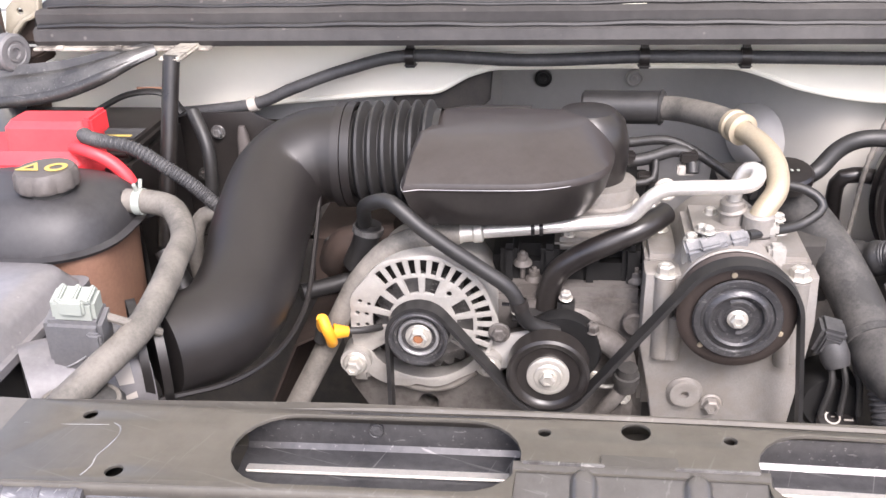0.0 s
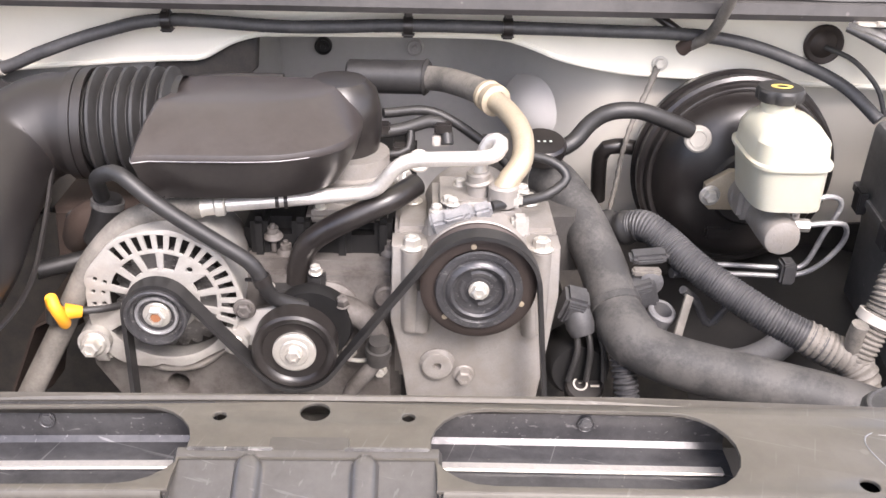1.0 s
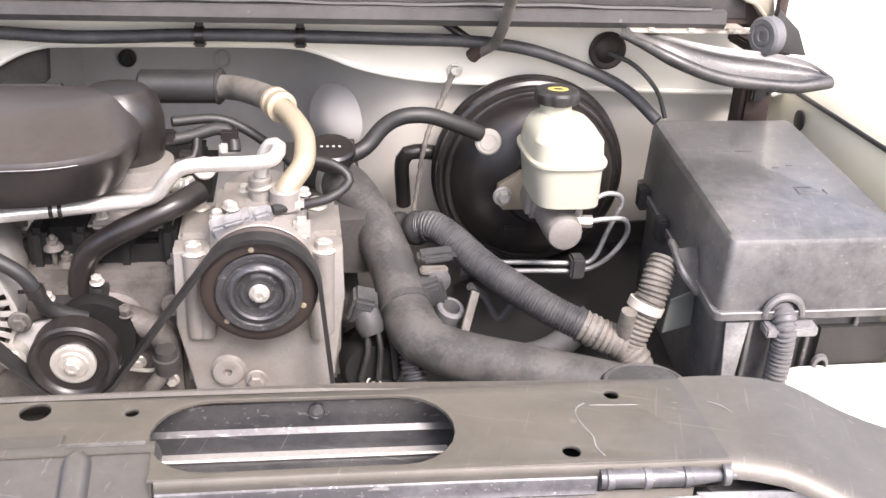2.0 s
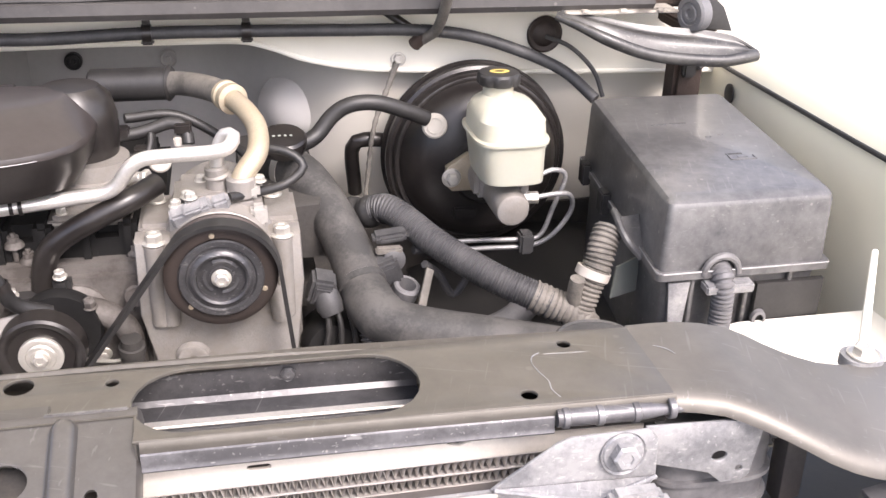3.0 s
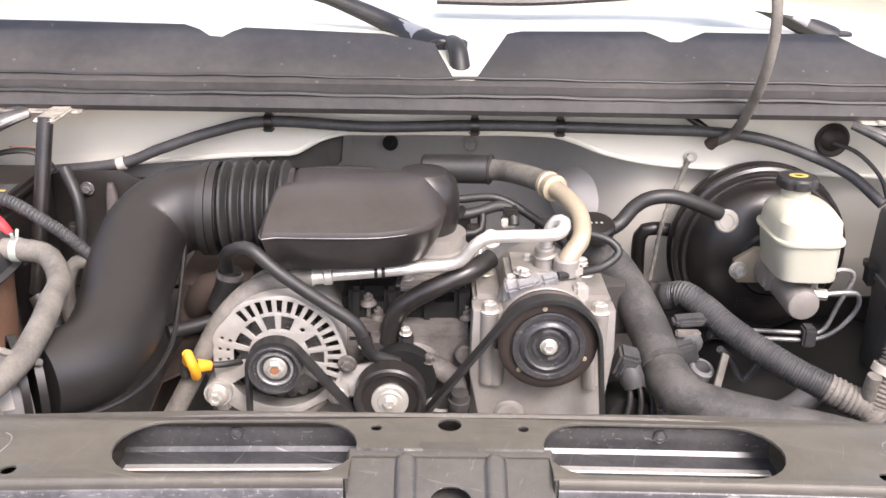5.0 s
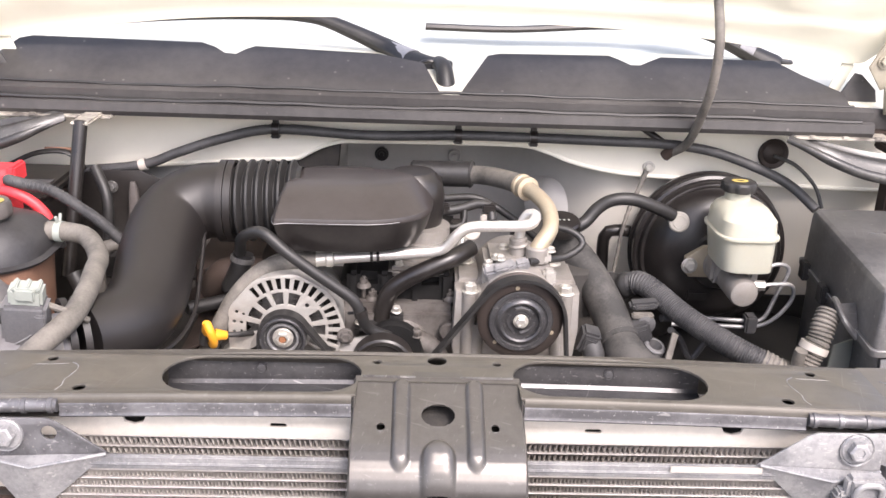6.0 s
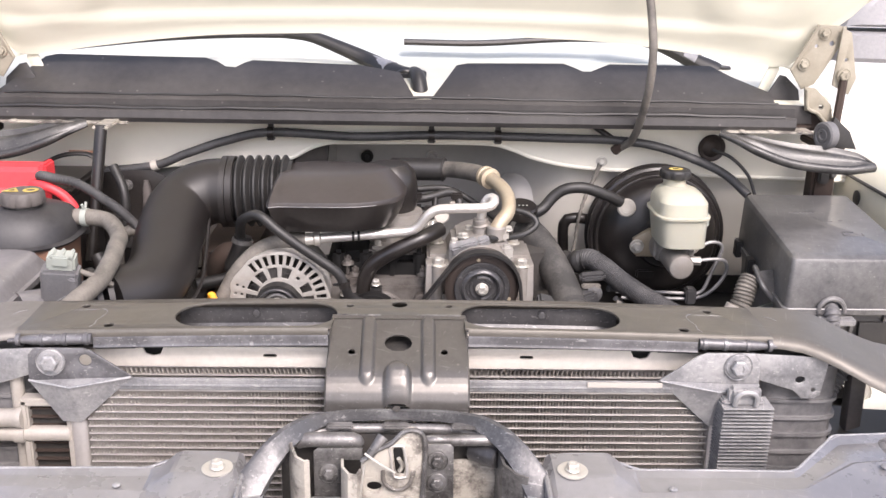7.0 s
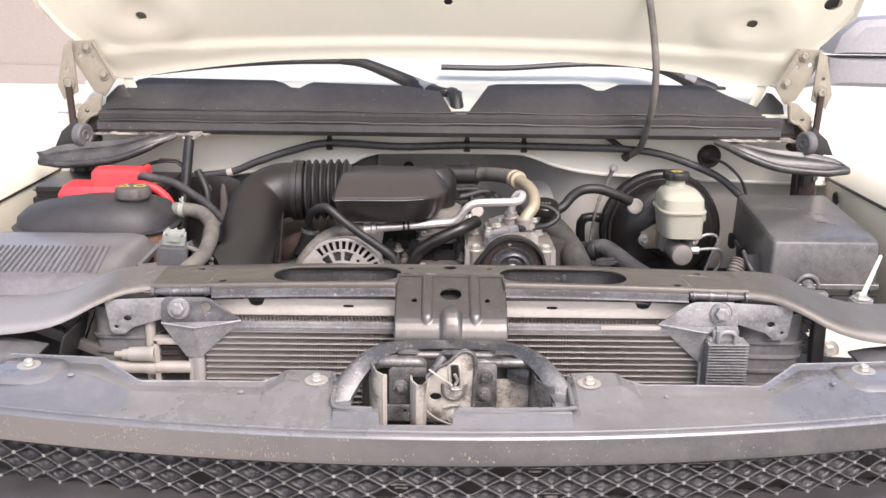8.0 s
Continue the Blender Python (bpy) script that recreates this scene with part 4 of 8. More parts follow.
def alternator():
    ax, az = -0.199, 0.993
    th = thing("alternator", (ax, 0.42, az - 0.08), "dusty cast aluminium alternator with slotted vents and a ribbed pulley", "alternator")
    holes = []
    def sector(r0, r1, a0, a1, n=5):
        A = np.linspace(radians(a0), radians(a1), n)
        return [(r0 * math.cos(a), r0 * math.sin(a)) for a in A] + [(r1 * math.cos(a), r1 * math.sin(a)) for a in A[::-1]]
    for k in range(9):
        a = 178 - k * 25.5
        if abs(a - 50) < 4:
            holes.append(circle(0.047 * math.cos(radians(a)), 0.047 * math.sin(radians(a)), 0.004, 10))
            continue
        holes.append(sector(0.0365, 0.0558, a - 9.4, a + 9.4))
    for k in range(16):
        a = 128 - k * 10.2
        holes.append(sector(0.0585, 0.0765, a - 3.5, a + 3.3, 3))
    for r in (0.0615, 0.0715):
        for a in (160, 172, 184):
            holes.append(circle(r * math.cos(radians(a)), r * math.sin(radians(a)), 0.0032, 8))
    holes.append(sector(0.036, 0.071, 212, 328, 16))
    rim = []
    for k in range(96):
        a = math.radians(k * 3.75)
        r = 0.0800 + 0.0015 * math.cos(9 * a)
        if 195 < k * 3.75 < 262 and r < 0.09:
            r = 0.080 + 0.012 * math.sin(math.radians((k * 3.75 - 195) / 67 * 180))
        rim.append((r * math.cos(a), r * math.sin(a)))
    bm = bmesh.new()
    plate(bm, rim, holes, 0.0035, 0.0009)
    bm.transform(Matrix.Translation((ax, 0.3740, az)) @ pose(0, 0, 0, 90, 0, 0))
    part("front_housing", bm, ALT_ALU, th)
    bm = bmesh.new()
    lathe(bm, [(0, 0.0770), (0, 0.0795), (0.034, 0.0795), (0.035, 0.0785), (0.035, 0.0770), (0, 0.0770)], (ax, 0.4105, az), n=48)
    part("housing_skirt", bm, ALT_ALU, th)
    bm = bmesh.new()
    lathe(bm, [(-0.09, 0), (-0.09, 0.066), (-0.075, 0.074), (-0.03, 0.0745), (-0.022, 0.078), (-0.0, 0.0785), (0, 0.074), (-0.02, 0.07), (-0.02, 0)], (ax, 0.412, az), n=48)
    part("rear_housing", bm, ALT_ALU, th)
    # added dark disc: shade seen through the housing's slots
    bm = bmesh.new()
    lathe(bm, [(0, 0), (0, 0.0775), (0.003, 0.0775), (0.003, 0)], (ax, 0.409, az), n=36)
    part("winding", bm, CORE, th)
    bm = bmesh.new()
    gear = []
    for k in range(72):
        r = 0.059 if k % 3 else 0.053
        gear.append((r * math.cos(k * math.tau / 72), r * math.sin(k * math.tau / 72)))
    plate(bm, gear, [circle(0, 0, 0.03)], 0.005, 0.0008, Matrix.Translation((ax + 0.004, 0.3945, az - 0.008)) @ pose(0, 0, 0, 90, 0, 0))
    part("fan", bm, GREASE_STEEL, th)
    bm = bmesh.new()
    prof = [(0, 0.012), (0, 0.030), (0.002, 0.0315)]
    for k in range(6):
        prof += [(0.003 + k * 0.0030, 0.0312), (0.0045 + k * 0.0030, 0.0285)]
    prof += [(0.022, 0.0315), (0.026, 0.0315), (0.0268, 0.0300), (0.0262, 0.0280), (0.020, 0.0262), (0.0195, 0.0235), (0.0170, 0.0225), (0.0165, 0.017), (0.0165, 0)]
    lathe(bm, prof, (ax, 0.362, az), n=40)
    part("pulley", bm, DARK_STEEL, th, "black ribbed pulley")
    bm = bmesh.new()
    lathe(bm, [(0, 0), (0, 0.0142), (0.002, 0.0142), (0.003, 0.0132), (0.003, 0.0)], (ax, 0.345, az), n=32)
    lathe(bm, [(0, 0.0), (0, 0.0100), (0.0045, 0.0100), (0.0058, 0.0088), (0.0058, 0.0064), (0.003, 0.0060), (0.003, 0)], (ax, 0.342, az), n=6)
    hub = part("hub_nut", bm, STEEL, th)
    bm = bmesh.new()
    lathe(bm, [(0, 0.0185), (0.0035, 0.0185), (0.0045, 0.0195), (0.0045, 0.0212), (0.003, 0.0222), (0, 0.0222)], (ax, 0.3445, az), n=40)
    part("face_ring", bm, WORN, th, "bright turned ring on the pulley face")
    bm = bmesh.new()
    rod(bm, (ax, 0.342, az), (ax, 0.3375, az), 0.0052, n=14)
    part("shaft_end", bm, ORANGE_RUST, hub, "rusty shaft end")
    # ears and lower bracket
    bm = bmesh.new()
    tube(bm, [(-0.274, 0.40, 0.946), (-0.274, 0.362, 0.946)], 0.017, 18, smooth=False)
    box(bm, (-0.282, 0.372, 0.915), (-0.262, 0.40, 0.952), 0.004)
    part("mounting_ear", bm, ALT_ALU, th)
    bolt(th, (-0.274, 0.362, 0.946), (0, -1, 0.1), 0.009, 0.012, 1.5)
    bm = bmesh.new()
    tube(bm, [(-0.128, 0.40, 0.945), (-0.128, 0.366, 0.945)], 0.014, 16, smooth=False)
    part("mounting_ear", bm, ALT_ALU, th)
    bolt(th, (-0.128, 0.366, 0.945), (0, -1, 0), 0.008, 0.006, 1.3)
    return th


alternator()

bracket = thing("alternator_bracket", (-0.2, 0.4, 0.90), "grey cast accessory bracket below the alternator", "bracket")
bm = bmesh.new()
line = [(-0.29, 0.955), (-0.27, 0.965), (-0.262, 0.93), (-0.235, 0.915), (-0.199, 0.909), (-0.16, 0.916), (-0.14, 0.93), (-0.115, 0.955), (-0.09, 0.962), (-0.07, 0.94), (-0.06, 0.90), (-0.08, 0.84), (-0.25, 0.84), (-0.285, 0.90)]
plate(bm, line, [circle(-0.11, 0.915, 0.012), circle(-0.2, 0.875, 0.015)], 0.03, 0.004, Matrix.Translation((0, 0.408, 0)) @ pose(0, 0, 0, 90, 0, 0))
part("casting", bm, BLOCK, bracket)
bm = bmesh.new()
tube(bm, [(-0.255, 0.39, 0.925), (-0.225, 0.386, 0.908), (-0.199, 0.385, 0.903), (-0.17, 0.386, 0.908), (-0.145, 0.39, 0.925)], 0.006, 10)
part("rib", bm, ALU, bracket)
idler = thing("idler_pulley", (-0.063, 0.345, 0.905), "smooth black idler pulley with a zinc hub bolt", "pulley")
bm = bmesh.new()
lathe(bm, [(0, 0.015), (0, 0.041), (0.002, 0.0440), (0.026, 0.0440), (0.028, 0.041), (0.0265, 0.036), (0.0225, 0.033), (0.0225, 0.0)], (-0.063, 0.369, 0.950), n=48)
part("pulley_wheel", bm, BLACK, idler)
bm = bmesh.new()
lathe(bm, [(0, 0.0225), (0.0045, 0.0225), (0.006, 0.020), (0.0055, 0.0155), (0.0075, 0.014), (0.0075, 0)], (-0.063, 0.347, 0.950), n=36)
part("hub", bm, STEEL, idler)
bolt(idler, (-0.063, 0.3405, 0.950), (0, -1, 0), 0.008, 0.005, 1.3)
bm = bmesh.new()
rod(bm, (-0.063, 0.43, 0.950), (-0.063, 0.369, 0.950), 0.016)
part("pivot", bm, BLOCK, idler)


def compressor():
    cx, cz = 0.125, 1.024
    th = thing("ac_compressor", (cx, 0.45, 0.96), "dusty aluminium air conditioning compressor with a brown clutch", "compressor")
    bm = bmesh.new()
    lathe(bm, [(0, 0), (0, 0.050), (0.006, 0.057), (0.035, 0.058), (0.040, 0.062), (0.060, 0.062), (0.065, 0.057), (0.16, 0.057), (0.17, 0.045), (0.17, 0)], (cx, 0.385, cz), (0, 1, 0), 48)
    part("body", bm, ALU, th)
    bm = bmesh.new()
    box(bm, (0.078, 0.42, 1.055), (0.172, 0.50, 1.086), 0.008)
    rod(bm, (0.128, 0.448, 1.08), (0.126, 0.447, 1.112), 0.013)
    rod(bm, (0.128, 0.448, 1.098), (0.127, 0.4475, 1.104), 0.0155)
    rod(bm, (0.152, 0.432, 1.08), (0.152, 0.432, 1.104), 0.016)
    part("manifold", bm, ALU, th)
    for lo, hi in (((0.074, 0.404, 1.050), (0.090, 0.422, 1.082)), ((0.092, 0.400, 1.066), (0.104, 0.414, 1.092)), ((0.160, 0.402, 1.054), (0.178, 0.420, 1.078)), ((0.138, 0.420, 1.080), (0.172, 0.448, 1.096))):
        bm = bmesh.new()
        box(bm, lo, hi, 0.004)
        part("cast_lug", bm, ALT_ALU, th)
    bm = bmesh.new()
    lathe(bm, [(0, 0.050), (0.004, 0.053), (0.012, 0.053), (0.016, 0.050)], (cx, 0.402, cz), n=48)
    part("front_flange", bm, ALT_ALU, th)
    for x, y, z in ((0.094, 0.425, 1.086), (0.172, 0.435, 1.096), (0.108, 0.47, 1.086), (0.082, 0.412, 1.082), (0.098, 0.407, 1.092)):
        bolt(th, (x, y, z - 0.001), (0, 0, 1), 0.006, 0.005, 1.3)
    # clutch
    bm = bmesh.new()
    prof = [(0, 0.03), (0, 0.0555), (0.003, 0.0595)]
    for k in range(6):
        prof += [(0.006 + k * 0.0030, 0.0592), (0.0075 + k * 0.0030, 0.0562)]
    prof += [(0.026, 0.0595), (0.029, 0.0595), (0.0315, 0.0565), (0.0325, 0.050), (0.0325, 0.044), (0.026, 0.043), (0.026, 0.0)]
    lathe(bm, prof, (cx, 0.384, cz), n=64)
    pulley = part("clutch_pulley", bm, CLUTCH, th, "brown rusty clutch pulley")
    bm = bmesh.new()
    lathe(bm, [(0, 0), (0, 0.0430), (0.003, 0.0445), (0.005, 0.0430), (0.005, 0.0370), (0.003, 0.0355), (0.0035, 0.0335), (0.006, 0.0320), (0.0075, 0.0285), (0.006, 0.0260), (-0.006, 0.025), (-0.008, 0.0)], (cx, 0.350, cz), n=56)
    plate_ob = part("clutch_plate", bm, DARK_STEEL, th, "black clutch plate")
    for a in (98, 225, 338):
        p = (cx + 0.0475 * math.cos(radians(a)), 0.3520, cz + 0.0475 * math.sin(radians(a)))
        bm = bmesh.new()
        lathe(bm, [(0, 0), (0, 0.0034), (0.0015, 0.0028), (0.002, 0)], p, n=12)
        part("rivet", bm, ALU_DULL, pulley)
    bm = bmesh.new()
    for a0 in (30, 150, 270):
        pts = [(cx + 0.0185 * math.cos(radians(a)), 0.353, cz + 0.0185 * math.sin(radians(a))) for a in np.linspace(a0, a0 + 85, 8)]
        tube(bm, pts, 0.0042, 8)
    lathe(bm, [(0, 0), (0, 0.013), (0.010, 0.0125), (0.010, 0)], (cx, 0.359, cz), n=24)
    part("hub_spring", bm, DARK_STEEL, plate_ob)
    bolt(th, (cx, 0.3480, cz), (0, -1, 0), 0.0078, 0.006, 1.35)
    # connector and lead
    bm = bmesh.new()
    way = Matrix.Translation((0.108, 0.405, 1.079)) @ pose(0, 0, 0, 20, -16, 3)
    box(bm, (-0.033, -0.010, -0.009), (0.012, 0.010, 0.009), 0.003, way)
    box(bm, (0.012, -0.008, -0.0075), (0.032, 0.008, 0.0075), 0.003, way)
    box(bm, (-0.018, -0.012, 0.006), (0.004, 0.004, 0.012), 0.002, way)
    part("connector", bm, CONNECTOR, th, "pale dusty grey clutch connector")
    bm = bmesh.new()
    tube(bm, [(0.138, 0.41, 1.088), (0.165, 0.43, 1.084), (0.20, 0.45, 1.084), (0.222, 0.46, 1.10), (0.205, 0.47, 1.115), (0.165, 0.48, 1.12)], 0.0055, 10)
    part("lead", bm, RUBBER, th)
    return th


compressor()


def compressor_bracket():
    th = thing("compressor_bracket", (0.125, 0.43, 0.85), "pale cast aluminium bracket carrying the compressor with four long bolts", "bracket")
    bm = bmesh.new()
    line = [(0.040, 1.044), (0.080, 1.044), (0.080, 1.00), (0.17, 1.00), (0.17, 1.044), (0.208, 1.044), (0.210, 0.99), (0.2, 0.90), (0.19, 0.82), (0.062, 0.82), (0.05, 0.90), (0.038, 0.96)]
    plate(bm, line, [], 0.035, 0.004, Matrix.Translation((0, 0.412, 0)) @ pose(0, 0, 0, 90, 0, 0))
    part("front_plate", bm, ALU, th)
    for x in (0.057, 0.192):
        bm = bmesh.new()
        tube(bm, [(x, 0.395, 1.045), (x, 0.395, 0.95)], lambda s, f: 0.011, 16, smooth=False)
        part("boss", bm, ALU, th)
        bolt(th, (x, 0.399, 1.045), (0, 0, 1), 0.0092, 0.0085, 1.45)
    for x0, x1, xb in ((0.038, 0.076, 0.056), (0.172, 0.212, 0.187)):
        bm = bmesh.new()
        box(bm, (x0, 0.43, 0.86), (x1, 0.52, 1.052), 0.005)
        part("rear_post", bm, ALU, th)
        bolt(th, (xb, 0.497, 1.052), (0, 0, 1), 0.0085, 0.008, 1.4)
    bm = bmesh.new()
    lathe(bm, [(0, 0.0195), (0.004, 0.0195), (0.006, 0.0175), (0.009, 0.0165), (0.010, 0.014), (0.0085, 0.008), (0.0085, 0.0045), (-0.002, 0.004), (-0.002, 0)], (0.086, 0.396, 0.904), n=32)
    part("cover_plug", bm, ALU, th)
    bolt(th, (0.116, 0.3945, 0.890), (0, -1, 0), 0.009, 0.008, 1.4, ALU)
    bm = bmesh.new()
    tube(bm, [(0.070, 0.393, 1.0), (0.066, 0.393, 0.95)], 0.010, 12, smooth=False)
    part("rib", bm, ALU, th)
    bm = bmesh.new()
    tube(bm, [(0.182, 0.393, 0.99), (0.186, 0.393, 0.945)], 0.010, 12, smooth=False)
    part("rib", bm, ALU, th)


compressor_bracket()


def arc(cx, cz, r, a0, a1, n=16):
    return [(cx + r * math.cos(radians(a)), cz + r * math.sin(radians(a))) for a in np.linspace(a0, a1, n)]


bm = bmesh.new()
belt_line = [(-0.237, 0.70)] + arc(-0.199, 0.993, 0.0335, 178, 38, 18) + arc(-0.063, 0.950, 0.0465, 214, 322, 14) + arc(0.125, 1.024, 0.0615, 140, 6, 22) + [(0.215, 0.75)]
band(bm, belt_line, 0.3405, 0.3605, 0.0045)
solo("drive_belt", bm, RUBBER, "worn black ribbed drive belt over three pulleys", "belt", sharp=50)

# ---- intake ----
duct = thing("intake_duct", (-0.38, 0.35, 1.0), "smooth black plastic intake duct elbow with rubber bellows", "intake duct")
bm = bmesh.new()
line = [(-0.288, 0.500, 1.138), (-0.335, 0.498, 1.136), (-0.370, 0.472, 1.117), (-0.376, 0.40, 1.088), (-0.370, 0.32, 1.062), (-0.380, 0.255, 1.050), (-0.420, 0.208, 1.052)]
tube(bm, line, lambda s, f: 0.0555 - 0.009 * f + 0.0015 * math.sin(f * math.pi), 32, 0.008)
elbow = part("elbow", bm, DUCT, duct)
bm = bmesh.new()
pts = spline([(-0.322, 0.452, 1.105), (-0.318, 0.40, 1.068), (-0.314, 0.33, 1.034), (-0.324, 0.262, 1.022), (-0.355, 0.210, 1.018), (-0.41, 0.170, 1.022)], 0.01)
tube(bm, pts, 0.0028, 6, smooth=False)
part("mould_seam", bm, DUCT, elbow)
for f0 in (0.0, 0.028):
    bm = bmesh.new()
    lathe(bm, [(0, 0.056), (0, 0.0600), (0.010, 0.0600), (0.010, 0.056)], (-0.284 - f0 * 0.4, 0.50, 1.138), (-1, 0, 0), 36)
    part("collar", bm, DUCT, duct)
for d in (0.0, 0.016):
    bm = bmesh.new()
    c, w = Vector((-0.418 - d * 0.85, 0.209 - d * 0.5, 1.052)), Vector((-0.86, -0.5, 0))
    lathe(bm, [(0, 0.046), (0, 0.0515), (0.008, 0.0515), (0.008, 0.046)], c, w, 36)
    part("collar", bm, DUCT, duct)
bm = bmesh.new()
prof = [(0, 0.050)]
for k in range(6):
    x = 0.004 + k * 0.0150
    prof += [(x, 0.050), (x + 0.006, 0.0600), (x + 0.009, 0.0600), (x + 0.0142, 0.050)]
prof += [(0.10, 0.050)]
lathe(bm, prof, (-0.286, 0.50, 1.139), (1, -0.02, 0.03), 36)
part("bellows", bm, RUBBER, duct, "black rubber bellows")

cover = thing("throttle_cover", (-0.12, 0.46, 1.10), "black plastic throttle body air cover with sloping faceted lid", "air cover")
seam = [(-0.214, 0.378), (-0.195, 0.372), (-0.100, 0.373), (-0.062, 0.380), (-0.030, 0.397), (-0.009, 0.422), (0.000, 0.455), (0.000, 0.50), (-0.02, 0.545), (-0.19, 0.545), (-0.215, 0.52)]
top = [(-0.202, 0.462), (-0.188, 0.450), (-0.095, 0.457), (-0.062, 0.463), (-0.042, 0.476), (-0.031, 0.492), (-0.030, 0.507), (-0.045, 0.53), (-0.18, 0.53), (-0.20, 0.51)]
def layer(line, z, grow=0.0):
    c = Vector((-0.11, 0.46))
    out = []
    for p in spline([(x, y, 0) for x, y in line], 0.008, closed=True):
        d = (p.xy - c)
        q = c + d * (1 + grow)
        out.append(Vector((q.x, q.y, z)))
    return out
def match(a, n=120):
    """The same ring with n evenly spread points."""
    s = [0.0]
    ring_ = a + [a[0]]
    for p, q in zip(ring_, ring_[1:]):
        s.append(s[-1] + (q - p).length)
    out = []
    for k in range(n):
        t = s[-1] * k / n
        i = next(j for j in range(len(s) - 1) if s[j + 1] >= t)
        f = (t - s[i]) / max(1e-9, s[i + 1] - s[i])
        out.append(ring_[i].lerp(ring_[i + 1], f))
    return out
bm = bmesh.new()
R = [match(layer(seam, 1.1480, 0.012)), match(layer(seam, 1.1510, 0.012)), match(layer(seam, 1.155, -0.004))]
for f, z in ((0.20, 1.1635), (0.45, 1.1725), (0.7, 1.1790), (0.88, 1.1820), (1.0, 1.1835)):
    a, b = match(layer(seam, z)), match(layer(top, z))
    R.append([p.lerp(q, f) for p, q in zip(a, b)])
R.append([p.lerp(Vector((-0.115, 0.498, 1.1850)), 0.3) for p in R[-1]])
R.append([p.lerp(Vector((-0.115, 0.498, 1.1855)), 0.8) for p in R[-2]])
loft(bm, R)
lid_part = part("lid", bm, LID, cover, sharp=30)
# hair-thin pale tube paints the highlight along the lid's rim
bm = bmesh.new()
tube(bm, sorted([p for p in match(layer(seam, 1.1490, 0.016), 160) if p.y < 0.405 and p.x < -0.04], key=lambda p: p.x), 0.0004, 6, smooth=False)
part("worn_edge", bm, WORN, lid_part, "pale edge line")
bm = bmesh.new()
loft(bm, [match(layer(seam, 1.100, -0.30)), match(layer(seam, 1.104, -0.16)), match(layer(seam, 1.125, -0.05)), match(layer(seam, 1.1445, 0.0)), match(layer(seam, 1.147, 0.010)), match(layer(seam, 1.1478, 0.010))])
part("bowl", bm, BLACK, cover)
bm = bmesh.new()
lathe(bm, [(0, 0), (0, 0.044), (0.02, 0.047), (0.045, 0.047), (0.066, 0.042), (0.078, 0.030), (0.081, 0)], (-0.026, 0.530, 1.105), (0, 0, 1), 36)
part("throttle_dome", bm, BLACK, cover, "round black dome beside the lid")
bm = bmesh.new()
tube(bm, [(-0.23, 0.54, 1.158), (-0.16, 0.56, 1.164), (-0.09, 0.56, 1.164)], 0.014, 14)
part("breather_stub", bm, BLACK, cover)

bm = bmesh.new()
lathe(bm, [(0, 0), (0, 0.048), (0.01, 0.050), (0.012, 0.040), (0.028, 0.040), (0.030, 0.047), (0.040, 0.047), (0.042, 0.042), (0.06, 0.042), (0.06, 0)], (-0.012, 0.515, 1.045), (0, 0, 1), 32)
box(bm, (-0.06, 0.46, 1.040), (0.03, 0.57, 1.055), 0.006)
throttle = part("throttle_body", bm, ALU, cover, "dull cast aluminium throttle body")
for x, y in ((0.02, 0.47), (-0.045, 0.47)):
    bolt(throttle, (x, y, 1.055), (0, 0, 1), 0.006, 0.006, 1.3)
bm = bmesh.new()
rod(bm, (0.028, 0.49, 1.085), (0.045, 0.48, 1.088), 0.008)
rod(bm, (0.045, 0.48, 1.088), (0.052, 0.476, 1.089), 0.011, n=6)
part("sensor", bm, STEEL, throttle)

# injector wiring behind the compressor
loom = thing("injector_harness", (0.06, 0.55, 1.09), "black taped wiring with small connectors over the manifold", "wiring harness")
for pts, r in (([(0.0, 0.545, 1.115), (0.04, 0.55, 1.118), (0.075, 0.555, 1.127), (0.092, 0.55, 1.122), (0.095, 0.54, 1.105)], 0.0075),
               ([(0.01, 0.53, 1.100), (0.03, 0.525, 1.098), (0.05, 0.53, 1.102), (0.053, 0.545, 1.118)], 0.004),
               ([(0.052, 0.55, 1.118), (0.052, 0.548, 1.095), (0.045, 0.545, 1.07)], 0.006),
               ([(0.02, 0.6, 1.12), (0.08, 0.62, 1.115), (0.14, 0.60, 1.085), (0.17, 0.56, 1.07)], 0.006)):
    bm = bmesh.new()
    tube(bm, pts, r, 10)
    part("wire", bm, BLACK_MATT, loom)
for x, y, z, m in ((0.09, 0.548, 1.122, BLACK), (0.088, 0.55, 1.106, WHITE_PLASTIC), (0.043, 0.54, 1.098, BLACK), (0.02, 0.548, 1.12, BLACK)):
    bm = bmesh.new()
    box(bm, (x - 0.010, y - 0.008, z - 0.006), (x + 0.010, y + 0.008, z + 0.007), 0.002)
    part("connector", bm, m, loom)
bm = bmesh.new()
rod(bm, (0.063, 0.515, 1.095), (0.063, 0.507, 1.097), 0.013, n=24)
part("round_cap", bm, WHITE_PLASTIC, loom, "pale round cap")

# ---- refrigerant lines and hoses ----
line_th = thing("refrigerant_line", (0, 0.42, 1.08), "bright aluminium refrigerant pipe with two black bands and dusty hose", "pipe")
bm = bmesh.new()
tube(bm, [(-0.135, 0.414, 1.0845), (-0.079, 0.421, 1.087), (-0.02, 0.426, 1.0915), (0.006, 0.427, 1.094), (0.022, 0.425, 1.102), (0.038, 0.420, 1.123), (0.054, 0.418, 1.134), (0.085, 0.418, 1.1365), (0.128, 0.419, 1.138), (0.143, 0.424, 1.142), (0.147, 0.437, 1.148), (0.138, 0.447, 1.146), (0.130, 0.449, 1.130), (0.127, 0.448, 1.105)], 0.0078, 16, 0.005)
